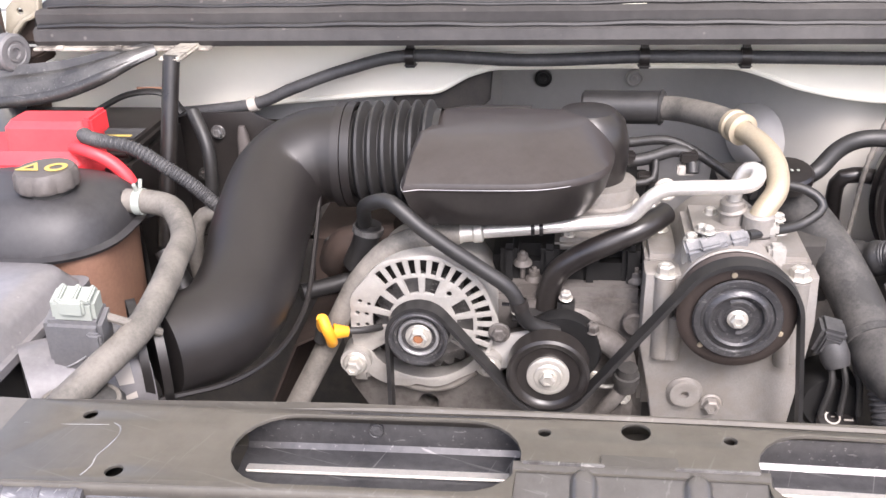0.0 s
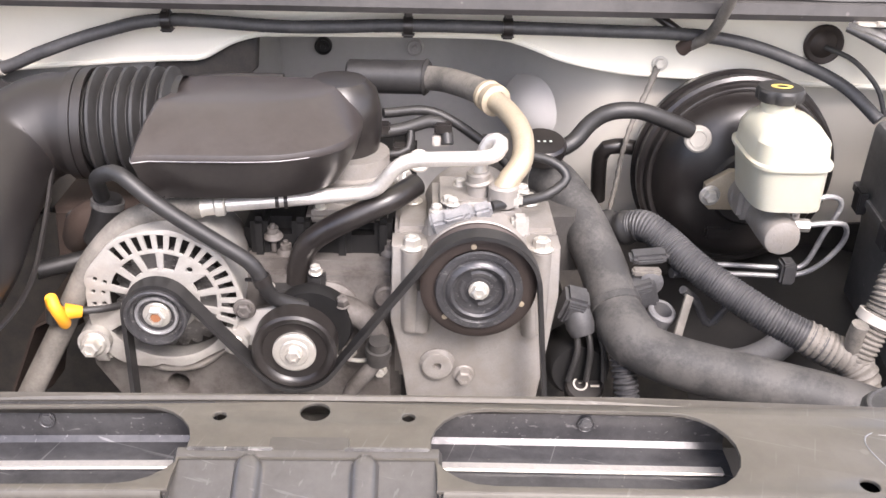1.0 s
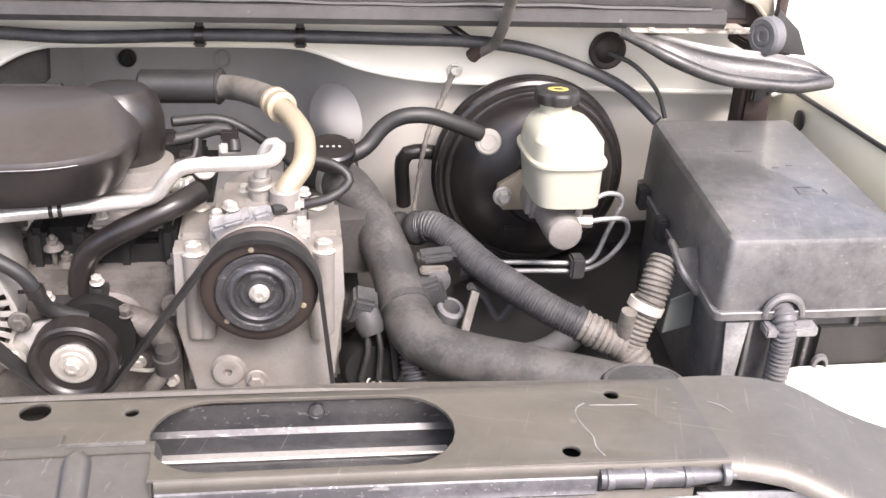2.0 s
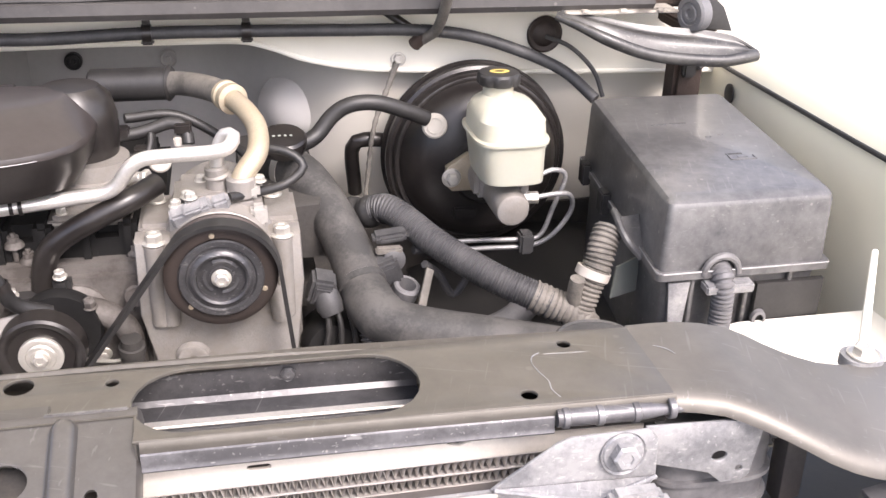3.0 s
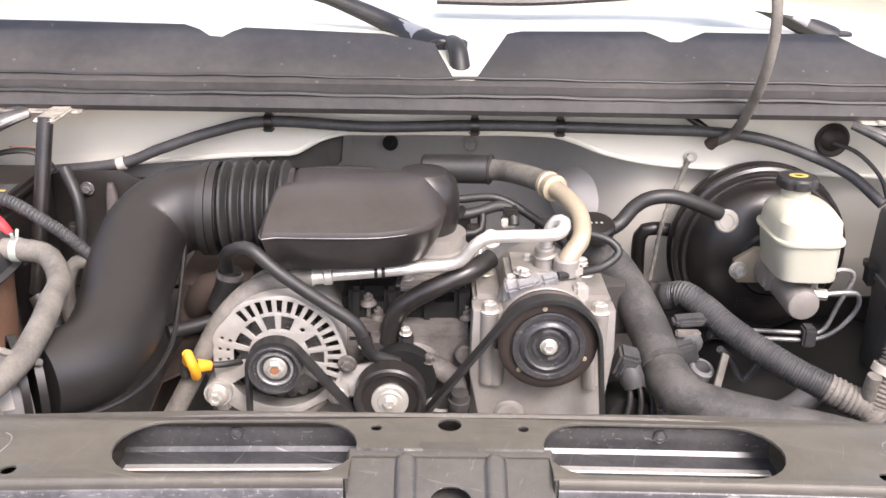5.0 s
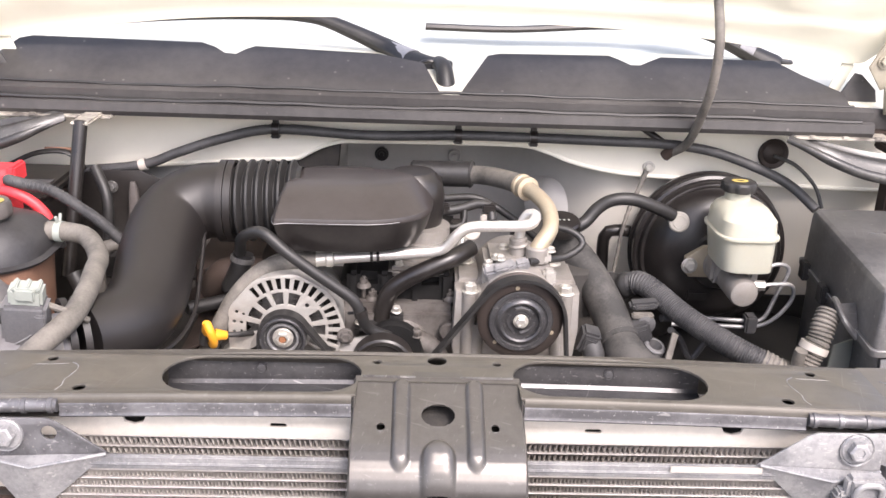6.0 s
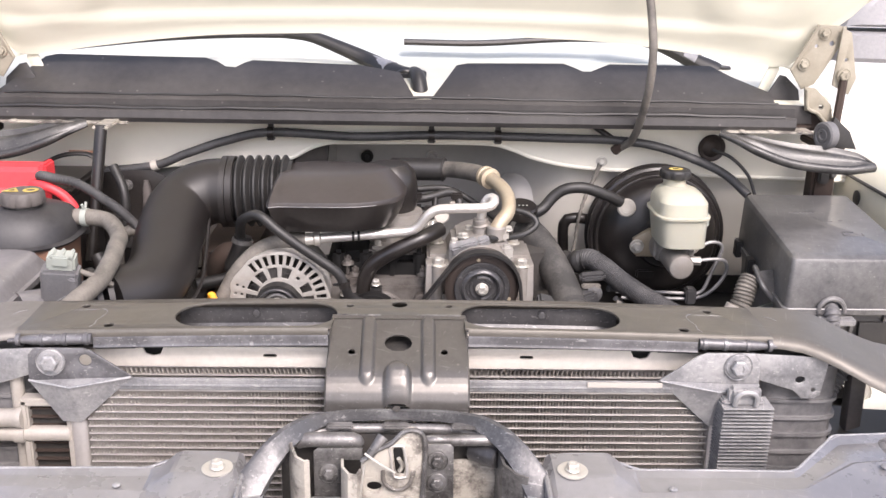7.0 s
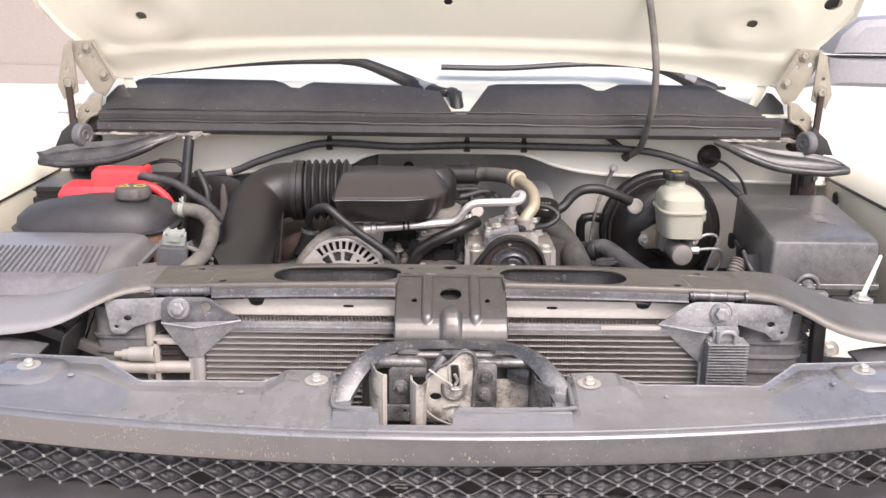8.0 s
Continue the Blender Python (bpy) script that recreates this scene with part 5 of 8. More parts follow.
pipe = part("pipe", bm, ALU_PIPE, line_th)
for x in (-0.0835, -0.0745):
    bm = bmesh.new()
    lathe(bm, [(0, 0.0075), (0, 0.0086), (0.004, 0.0086), (0.004, 0.0075)], (x - 0.002, 0.4207, 1.0867), (0.99, 0.12, 0.03), 16)
    part("band", bm, BLACK, pipe)
bm = bmesh.new()
lathe(bm, [(0, 0.008), (0, 0.0115), (0.006, 0.0115), (0.008, 0.010), (0.018, 0.010), (0.020, 0.0118), (0.028, 0.0118), (0.030, 0.009)], (-0.165, 0.411, 1.0825), (0.99, 0.1, 0.06), 18)
part("ferrule", bm, STEEL, line_th)
bm = bmesh.new()
tube(bm, [(-0.160, 0.411, 1.083), (-0.195, 0.408, 1.081), (-0.235, 0.402, 1.067), (-0.268, 0.392, 1.035), (-0.288, 0.380, 1.000), (-0.310, 0.37, 0.955), (-0.345, 0.35, 0.89), (-0.38, 0.34, 0.82)], 0.0125, 16)
part("hose", bm, HOSE_PALE, line_th, "dusty grey-beige rubber hose")

suction = thing("suction_line", (0.12, 0.55, 1.1), "dull golden aluminium suction pipe with dusty hose and crimped ferrule", "pipe")
bm = bmesh.new()
tube(bm, [(0.065, 0.700, 1.133), (0.095, 0.672, 1.139), (0.125, 0.615, 1.148), (0.145, 0.572, 1.151)], 0.0155, 16)
part("hose", bm, HOSE_PALE, suction)
bm = bmesh.new()
w = Vector((0.4, -0.9, -0.02))
lathe(bm, [(0, 0.012), (0, 0.0185), (0.006, 0.0185), (0.008, 0.0165), (0.013, 0.0165), (0.015, 0.0185), (0.022, 0.0185), (0.024, 0.012)], (0.141, 0.580, 1.151), w, 24)
part("ferrule", bm, ALU_DULL, suction)
bm = bmesh.new()
tube(bm, [(0.147, 0.565, 1.151), (0.163, 0.525, 1.148), (0.174, 0.49, 1.138), (0.172, 0.455, 1.122), (0.158, 0.436, 1.108), (0.152, 0.432, 1.098)], 0.0118, 16, 0.006)
part("pipe", bm, ALU_DULL, suction)
bm = bmesh.new()
rod(bm, (-0.03, 0.71, 1.130), (0.072, 0.698, 1.1335), 0.0215, n=28)
rod(bm, (0.066, 0.70, 1.1335), (0.074, 0.698, 1.1335), 0.0235, n=28)
part("sleeve", bm, BLACK_MATT, suction, "thick black foam sleeve")


def hose(name, pts, r, mat, label, category="hose", clamps=(), cmat=None, n=16, step=0.008):
    th = thing(name, pts[0], label, category)
    bm = bmesh.new()
    tube(bm, pts, r, n, step)
    part("hose", bm, mat, th)
    for at, way, rr in clamps:
        clamp(th, at, way, rr, 0.009, cmat)
    return th


hose("vent_hose", [(-0.270, 0.440, 1.080), (-0.263, 0.412, 1.110), (-0.247, 0.388, 1.127), (-0.226, 0.372, 1.134), (-0.197, 0.364, 1.112), (-0.169, 0.362, 1.091), (-0.134, 0.362, 1.066), (-0.105, 0.362, 1.044), (-0.094, 0.364, 1.022), (-0.085, 0.372, 0.998), (-0.055, 0.385, 0.979)],
     0.0080, RUBBER, "black rubber vent hose crossing over the alternator", clamps=[((-0.0945, 0.3635, 1.024), (0.25, 0.05, -1), 0.0082)], cmat=BLACK)
pcv = thing("vent_elbow", (-0.275, 0.45, 1.04), "dusty grey elbow fitting of the vent hose", "fitting")
bm = bmesh.new()
tube(bm, [(-0.268, 0.452, 1.075), (-0.274, 0.45, 1.05), (-0.288, 0.455, 1.02)], 0.015, 14)
part("elbow", bm, RUBBER, pcv)
bm = bmesh.new()
lathe(bm, [(0, 0.014), (0, 0.0175), (0.007, 0.0175), (0.007, 0.014)], (-0.270, 0.451, 1.063), (0.2, 0.05, 1), 20)
part("ring", bm, GREASE_STEEL, pcv)
neck = thing("water_outlet", (-0.07, 0.42, 0.97), "black water outlet hose on a bolted cast flange", "hose")
bm = bmesh.new()
tube(bm, [(-0.068, 0.43, 0.985), (-0.064, 0.43, 1.009), (-0.054, 0.43, 1.032), (-0.030, 0.43, 1.051), (0.0, 0.432, 1.066), (0.035, 0.442, 1.080), (0.06, 0.47, 1.085)], 0.0128, 18)
part("hose", bm, BLACK, neck)
bm = bmesh.new()
box(bm, (-0.105, 0.402, 0.972), (-0.036, 0.44, 0.986), 0.006)
box(bm, (-0.055, 0.41, 0.982), (-0.036, 0.43, 1.005), 0.005)
part("flange", bm, BLACK_MATT, neck)
for x, z in ((-0.098, 0.986), (-0.046, 1.005)):
    bolt(neck, (x, 0.415, z), (0, -0.2, 1), 0.006, 0.006, 1.3)

hose("upper_radiator_hose", [(0.195, 0.62, 1.045), (0.226, 0.575, 1.045), (0.254, 0.525, 1.018), (0.274, 0.47, 0.985), (0.284, 0.415, 0.958), (0.300, 0.375, 0.944), (0.34, 0.350, 0.938), (0.42, 0.325, 0.930), (0.52, 0.30, 0.915), (0.60, 0.24, 0.905)],
     lambda s, f: 0.0275 + (0.0022 if 0.40 < f < 0.47 else 0), HOSE, "large dusty black upper radiator hose with a moulded elbow", n=24)
clamp(bpy.data.objects["upper_radiator_hose"], (0.214, 0.594, 1.047), (0.6, -0.8, 0), 0.0285, 0.010)
bm = bmesh.new()
lathe(bm, [(-0.006, 0.027), (-0.004, 0.0295), (0.004, 0.0295), (0.006, 0.027)], (0.2825, 0.425, 0.962), (0.2, -0.85, -0.45), 28)
part("moulded_ring", bm, HOSE, bpy.data.objects["upper_radiator_hose"])
oil_cap = thing("oil_filler_cap", (0.21, 0.55, 1.07), "black oil filler cap with worn white symbols", "cap")
bm = bmesh.new()
lathe(bm, [(0, 0), (0, 0.026), (0.008, 0.029), (0.018, 0.029), (0.021, 0.026), (0.021, 0)], (0.206, 0.565, 1.083), (0, -0.25, 1), 20)
part("cap", bm, BLACK, oil_cap)
bm = bmesh.new()
for dx in (-0.011, -0.004, 0.003, 0.010):
    box(bm, (0.206 + dx - 0.0022, 0.5545, 1.1035), (0.206 + dx + 0.0012, 0.5595, 1.1046), 0.0004, None)
part("symbol", bm, PALE_GREY, oil_cap)

dip = thing("dipstick", (-0.292, 0.35, 0.98), "bright yellow plastic dipstick handle", "dipstick")
bm = bmesh.new()
tube(bm, [(-0.301, 0.342, 1.012), (-0.304, 0.350, 0.998), (-0.301, 0.360, 0.984), (-0.295, 0.350, 0.978), (-0.293, 0.340, 0.990), (-0.296, 0.336, 1.004), (-0.301, 0.342, 1.012)], 0.0062, 12, 0.004)
rod(bm, (-0.292, 0.347, 0.994), (-0.276, 0.352, 0.991), 0.0085, 0.006, n=14)
part("loop_handle", bm, YELLOW, dip)
bm = bmesh.new()
tube(bm, [(-0.280, 0.352, 0.992), (-0.262, 0.358, 0.990), (-0.245, 0.375, 0.985)], 0.004, 10)
rod(bm, (-0.305, 0.355, 0.998), (-0.309, 0.358, 0.975), 0.008, n=12)
part("tube_end", bm, BLACK_MATT, dip)


# ---- left of the bay: coolant tank, air box, battery ----
tank = thing("coolant_tank", (-0.62, 0.37, 0.95), "black domed coolant tank over a stained brown translucent lower half", "coolant tank")
bm = bmesh.new()
cx, cy = -0.656, 0.378
loft(bm, [oval(cx, cy, 1.096, 0.148, 0.102, 3, 96), oval(cx, cy, 1.100, 0.151, 0.104, 3, 96), oval(cx, cy, 1.103, 0.143, 0.097, 3, 96),
          oval(cx, cy, 1.120, 0.142, 0.094, 2.8, 96), oval(cx + 0.004, cy - 0.004, 1.136, 0.130, 0.080, 2.6, 96), oval(cx + 0.018, cy - 0.012, 1.147, 0.100, 0.060, 2.4, 96), oval(cx + 0.04, cy - 0.02, 1.152, 0.06, 0.038, 2.2, 96)])
for v in bm.verts:
    if v.co.z > 1.104:
        f = min(1, max(0, (v.co.x + 0.805) / 0.17))
        low = 0.86 + 0.14 * f * f * (3 - 2 * f)
        groove = sum(0.05 * math.exp(-((v.co.x - g) / 0.006) ** 2) for g in (-0.752, -0.700))
        v.co.z = 1.104 + (v.co.z - 1.104) * (low - groove)
part("upper_shell", bm, TANK_BLACK, tank)
bm = bmesh.new()
loft(bm, [oval(-0.578, 0.37, z, a, b, 3, 36) for z, a, b in ((0.90, 0.052, 0.06), (0.95, 0.056, 0.066), (1.07, 0.060, 0.072), (1.098, 0.062, 0.074))])
part("lower_shell", bm, BROWN, tank, "stained brown lower half")
bm = bmesh.new()
lathe(bm, [(0, 0), (0, 0.026), (0.012, 0.026), (0.012, 0)], (-0.58, 0.349, 1.145), (0, 0, 1), 24)
part("neck", bm, BLACK_MATT, tank)
bm = bmesh.new()
t = bmesh.new()
lathe(t, [(0, 0), (0, 0.031), (0.003, 0.033), (0.016, 0.032), (0.020, 0.029), (0.021, 0.0)], (0, 0, 0), (0, 0, 1), 48)
for v in t.verts:
    r = math.hypot(v.co.x, v.co.y)
    if r > 0.028 and v.co.z < 0.018:
        a = math.atan2(v.co.y, v.co.x)
        k = 1 - 0.07 * max(0, math.cos(8 * a)) ** 4
        v.co.x, v.co.y = v.co.x * k, v.co.y * k
merge(bm, t, Matrix.Translation((-0.58, 0.349, 1.156)))
cap = part("cap", bm, WEB, tank, "dusty black cap with yellow symbols")
for dx, s in ((-0.013, 0.0125), (0.014, 0.0115)):
    bm = bmesh.new()
    if dx < 0:
        plate(bm, [(-s, -s * 0.8), (s, -s * 0.8), (0, s)], [[(-s * 0.5, -s * 0.5), (s * 0.5, -s * 0.5), (0, s * 0.45)]], 0.0006, 0.0001, Matrix.Translation((-0.58 + dx, 0.347, 1.1776)))
    else:
        plate(bm, circle(0, 0, s, 16), [circle(0, 0, s * 0.6, 12)], 0.0006, 0.0001, Matrix.Translation((-0.58 + dx, 0.347, 1.1776)))
    part("symbol", bm, YELLOW_INK, cap)
bm = bmesh.new()
rod(bm, (-0.535, 0.388, 1.1240), (-0.508, 0.388, 1.1240), 0.011, n=16)
part("spout", bm, BLACK_MATT, tank)

hose("overflow_hose", [(-0.518, 0.388, 1.124), (-0.485, 0.386, 1.123), (-0.460, 0.375, 1.119), (-0.434, 0.330, 1.110), (-0.421, 0.270, 1.112), (-0.413, 0.215, 1.108), (-0.414, 0.160, 1.099), (-0.430, 0.105, 1.090), (-0.452, 0.055, 1.072), (-0.46, 0.03, 1.04)], 0.0130, HOSE_PALE,
     "dusty grey-beige coolant hose bent down beside the tank", clamps=[((-0.502, 0.387, 1.1235), (1, -0.05, 0), 0.0130)], cmat=PALE_GREY, n=18)

airbox = thing("air_filter_box", (-0.65, 0.13, 0.9), "dark grey plastic air filter box with a ribbed lid", "air filter box")
bm = bmesh.new()
def rect_ring(x0, x1, y0, y1, z, r=0.012, n=5, tilt=0.0):
    out = []
    for cx_, cy_, a0 in ((x1 - r, y1 - r, 0), (x0 + r, y1 - r, 90), (x0 + r, y0 + r, 180), (x1 - r, y0 + r, 270)):
        for a in np.linspace(a0, a0 + 90, n):
            y = cy_ + r * math.sin(radians(a))
            out.append(Vector((cx_ + r * math.cos(radians(a)), y, z + tilt * (y - y0))))
    return out
loft(bm, [rect_ring(-0.86, -0.515, -0.015, 0.285, 1.078), rect_ring(-0.86, -0.515, -0.015, 0.285, 1.086), rect_ring(-0.855, -0.522, -0.008, 0.278, 1.086),
          rect_ring(-0.852, -0.528, 0.0, 0.272, 1.100, 0.02), rect_ring(-0.848, -0.532, 0.004, 0.268, 1.107, 0.02), rect_ring(-0.840, -0.540, 0.012, 0.260, 1.1115, 0.022), rect_ring(-0.828, -0.552, 0.024, 0.248, 1.1125, 0.02)])
lid_ob = part("lid", bm, AIRBOX, airbox)
bm = bmesh.new()
box(bm, (-0.0026, -0.072, -0.002), (0.0026, 0.074, 0.0036), 0.0012)
bm.transform(Matrix.Translation((-0.557, 0.092, 1.1125)) @ pose(0, 0, 0, 0, 0, 10))
rib = part("rib", bm, AIRBOX, lid_ob)
for k in range(1, 20):
    share(rib, "rib", lid_ob, (-0.0093 * k, 0, 0))
bm = bmesh.new()
loft(bm, [rect_ring(-0.85, -0.525, -0.005, 0.275, z) for z in (0.85, 0.86, 1.077)])
part("base", bm, BLACK_MATT, airbox)
maf = thing("air_flow_sensor", (-0.46, 0.16, 1.0), "grey air flow sensor housing with a pale plug on top", "sensor")
bm = bmesh.new()
w = Vector((-0.8, -0.6, 0))
lathe(bm, [(0, 0), (0, 0.047), (0.03, 0.047), (0.032, 0.050), (0.04, 0.050), (0.042, 0.047), (0.10, 0.05), (0.10, 0)], (-0.434, 0.197, 1.040), w, 32)
part("housing", bm, AIRBOX, maf)
bm = bmesh.new()
w2 = Matrix.Translation((-0.456, 0.146, 1.103)) @ pose(0, 0, 0, 12, 6, 8)
box(bm, (-0.026, -0.016, -0.050), (0.022, 0.016, 0.026), 0.004, w2)
box(bm, (0.010, -0.020, -0.012), (0.022, -0.014, 0.018), 0.002, w2)
part("sensor_body", bm, MID_GREY, maf)
bm = bmesh.new()
tube(bm, [w2 @ Vector(q) for q in ((-0.022, -0.0163, -0.030), (-0.006, -0.0164, -0.020), (0.006, -0.0163, -0.010))], 0.0009, 6)
part("scrape", bm, CONNECTOR, maf, "pale scrape")
bm = bmesh.new()
box(bm, (-0.024, -0.0172, -0.046), (0.020, -0.0155, -0.042), 0.0006, w2)
part("lower_rim", bm, CONNECTOR, maf)
bm = bmesh.new()
box(bm, (-0.018, -0.012, 0.024), (0.018, 0.012, 0.046), 0.003, w2)
box(bm, (-0.010, -0.016, 0.034), (0.011, -0.010, 0.050), 0.002, w2)
for k in (-0.014, -0.002, 0.010):
    box(bm, (k + 0.001, -0.013, 0.045), (k + 0.006, 0.008, 0.0505), 0.0015, w2)
part("plug", bm, PALE_GREY, maf, "pale grey plug")
bm = bmesh.new()
tube(bm, [(-0.435, 0.152, 1.118), (-0.415, 0.16, 1.106), (-0.40, 0.175, 1.09)], 0.004, 8)
part("wire", bm, HOSE_PALE, maf)
bm = bmesh.new()
plate(bm, [(-0.008, -0.022), (0.008, -0.022), (0.007, 0.020), (-0.007, 0.020)], [], 0.001, 0.0002, Matrix.Translation((-0.428, 0.1475, 1.060)) @ pose(0, 0, 0, 80, 0, 36))
part("sticker", bm, WHITE_PLASTIC, maf, "white paper sticker")

battery = thing("battery", (-0.70, 0.60, 0.93), "black car battery with a yellow-striped label", "battery")
bm = bmesh.new()
box(bm, (-0.84, 0.52, 0.93), (-0.575, 0.70, 1.118), 0.008)
part("case", bm, BLACK, battery)
bm = bmesh.new()
box(bm, (-0.84, 0.525, 1.118), (-0.572, 0.698, 1.132), 0.006)
lid_b = part("lid", bm, BLACK, battery)
bm = bmesh.new()
box(bm, (-0.64, 0.56, 1.1325), (-0.582, 0.600, 1.1335), 0.0003)
part("label", bm, SLATE, lid_b)
bm = bmesh.new()
box(bm, (-0.634, 0.566, 1.1338), (-0.588, 0.572, 1.1346), 0.0002)
part("label_stripe", bm, YELLOW_INK, lid_b, "yellow label stripe")
bm = bmesh.new()
tube(bm, [(-0.68, 0.66, 1.135), (-0.63, 0.665, 1.158), (-0.58, 0.665, 1.160), (-0.555, 0.66, 1.135)], 0.008, 10, squash=0.5)
part("strap", bm, BLACK_MATT, battery)
bm = bmesh.new()
box(bm, (-0.62, 0.672, 1.160), (-0.575, 0.675, 1.166), 0.0005)
part("strap_mark", bm, BROWN, battery)

red = thing("battery_terminal_cover", (-0.67, 0.53, 1.11), "bright red plastic battery terminal cover with a red cable", "terminal cover")
bm = bmesh.new()
loft(bm, [rect_ring(-0.772, -0.605, 0.470, 0.56, 1.085, 0.01), rect_ring(-0.770, -0.607, 0.472, 0.558, 1.130, 0.01), rect_ring(-0.762, -0.612, 0.482, 0.55, 1.144, 0.01)])
loft(bm, [rect_ring(-0.706, -0.604, 0.478, 0.545, 1.11, 0.008), rect_ring(-0.705, -0.606, 0.486, 0.540, 1.170, 0.008), rect_ring(-0.700, -0.610, 0.494, 0.534, 1.177, 0.006)])
part("cover", bm, RED, red, sharp=30)
bm = bmesh.new()
box(bm, (-0.608, 0.490, 1.155), (-0.596, 0.535, 1.182), 0.003)
part("hinge_ear", bm, RED, red)
bm = bmesh.new()
tube(bm, [(-0.615, 0.478, 1.150), (-0.588, 0.452, 1.157), (-0.565, 0.450, 1.148), (-0.549, 0.450, 1.134), (-0.539, 0.450, 1.117), (-0.534, 0.452, 1.09)], 0.0080, 12)
part("cable", bm, RED, red)
bm = bmesh.new()
rod(bm, (-0.540, 0.450, 1.120), (-0.528, 0.455, 1.075), 0.0092, n=12)
part("cable_boot", bm, BLACK_MATT, red)

hose("battery_loom", [(-0.610, 0.50, 1.160), (-0.592, 0.462, 1.171), (-0.570, 0.450, 1.170), (-0.531, 0.450, 1.161), (-0.492, 0.450, 1.136), (-0.463, 0.452, 1.112), (-0.434, 0.460, 1.074), (-0.41, 0.48, 1.02)], ridged(0.0080, 0.0026, 0.0004), SLATE, "dusty corrugated battery loom", "wiring loom", n=12, step=0.001)
hose("heater_tube", [(-0.525, 0.62, 1.150), (-0.505, 0.60, 1.115), (-0.50, 0.59, 1.075), (-0.505, 0.585, 1.02)], 0.0085, RUBBER, "thin black heater tube")
hose("pale_vacuum_hose", [(-0.440, 0.46, 1.082), (-0.462, 0.455, 1.078), (-0.473, 0.45, 1.055), (-0.476, 0.45, 1.02), (-0.470, 0.45, 0.97)], 0.0095, HOSE_PALE, "short pale dusty vacuum hose")
hose("grooved_sensor_tube", [(-0.425, 0.62, 1.09), (-0.445, 0.60, 1.07), (-0.465, 0.60, 1.03), (-0.47, 0.66, 0.95), (-0.47, 0.775, 0.92)], ridged(0.009, 0.008, 0.001), HOSE_PALE, "pale grooved sensor tube", "tube", step=0.002)
hose("lower_dark_hose", [(-0.50, 0.42, 1.05), (-0.47, 0.40, 1.0), (-0.44, 0.37, 0.95)], 0.012, RUBBER, "dark rubber hose behind the tank")

brace = thing("hood_brace", (-0.54, 0.57, 1.0), "glossy black round steel brace below the cowl", "brace")
bm = bmesh.new()
rod(bm, (-0.533, 0.60, 1.228), (-0.550, 0.53, 1.00), 0.0105, n=18)
part("rod", bm, BLACK, brace)
bm = bmesh.new()
box(bm, (-0.548, 0.59, 1.2215), (-0.518, 0.665, 1.2275), 0.003)
part("foot", bm, GREASE, brace)
plate_l = thing("relay_bracket", (-0.52, 0.72, 1.0), "black steel relay bracket with a zinc nut", "bracket")
bm = bmesh.new()
plate(bm, [(-0.610, 1.105), (-0.560, 1.118), (-0.480, 1.120), (-0.435, 1.100), (-0.430, 0.98), (-0.60, 0.96)], [], 0.004, 0.001, Matrix.Translation((0, 0.71, 0)) @ pose(0, 0, 0, 90, 0, 0))
part("plate", bm, BLACK, plate_l)
bolt(plate_l, (-0.528, 0.706, 1.093), (0, -1, 0), 0.007, 0.006, 1.5, GREASE_STEEL)
bolt(plate_l, (-0.555, 0.706, 1.03), (0, -1, 0), 0.007, 0.006, 1.5, IRON)
bm = bmesh.new()
loft(bm, [rect_ring(-0.500, -0.480, 0.685, 0.705, 1.03, 0.006), rect_ring(-0.497, -0.482, 0.688, 0.703, 1.09, 0.005), rect_ring(-0.494, -0.486, 0.691, 0.700, 1.105, 0.003)])
part("stay", bm, WEB, plate_l)

# dark clutter low between the duct and the engine
low = thing("exhaust_heat_shield", (-0.35, 0.55, 0.8), "rusty exhaust heat shield low beside the engine", "heat shield")
bm = bmesh.new()
sheet(bm, [[(-0.40 + 0.02 * math.sin(y * 40), y, 0.80), (-0.36, y, 0.93), (-0.31, y, 0.955), (-0.26, y, 0.93)] for y in np.linspace(0.42, 0.70, 9)], 0.003)
part("shield", bm, RUST, low)
hose("lower_loom", [(-0.345, 0.42, 1.0), (-0.30, 0.45, 1.0), (-0.25, 0.48, 1.01)], 0.010, RUBBER, "dusty black loom behind the alternator", "wiring loom")
hose("fuel_hose", [(-0.33, 0.50, 1.03), (-0.28, 0.47, 0.99), (-0.24, 0.47, 0.93)], 0.007, RUBBER, "thin black hose behind the alternator")

# ---- right of the bay: booster, reservoir, fuse box ----
CHECK = surf("beige_valve_plastic", (0.30, 0.285, 0.255), 0.45, dust=0.4, scale=60, var=0.08, dust_col=(0.22, 0.195, 0.165))
booster = thing("brake_booster", (0.485, 0.73, 0.87), "large round glossy black brake booster", "brake booster")
bm = bmesh.new()
way = (0, -1, 0.05)
lathe(bm, [(-0.06, 0), (-0.06, 0.10), (-0.02, 0.128), (0.0, 0.134), (0.010, 0.136), (0.013, 0.134), (0.013, 0.130), (0.020, 0.129), (0.023, 0.132), (0.032, 0.132), (0.035, 0.1275), (0.0345, 0.1235), (0.040, 0.1225), (0.0445, 0.1205), (0.0455, 0.1175), (0.0445, 0.1145), (0.050, 0.1125), (0.060, 0.108), (0.070, 0.100), (0.080, 0.085), (0.086, 0.060), (0.088, 0.050), (0.094, 0.046), (0.096, 0.0)], (0.486, 0.728, 1.008), way, 72)
part("shell", bm, BLACK, booster)
bm = bmesh.new()
lathe(bm, [(0, 0), (0, 0.017), (0.006, 0.0172), (0.008, 0.015), (0.0085, 0.006), (0.0075, 0.0)], (0.411, 0.640, 1.079), (-0.05, -1, 0.25), 28)
rod(bm, (0.411, 0.665, 1.074), (0.411, 0.640, 1.079), 0.012)
valve = part("check_valve", bm, CHECK, booster, "pale beige round check valve")
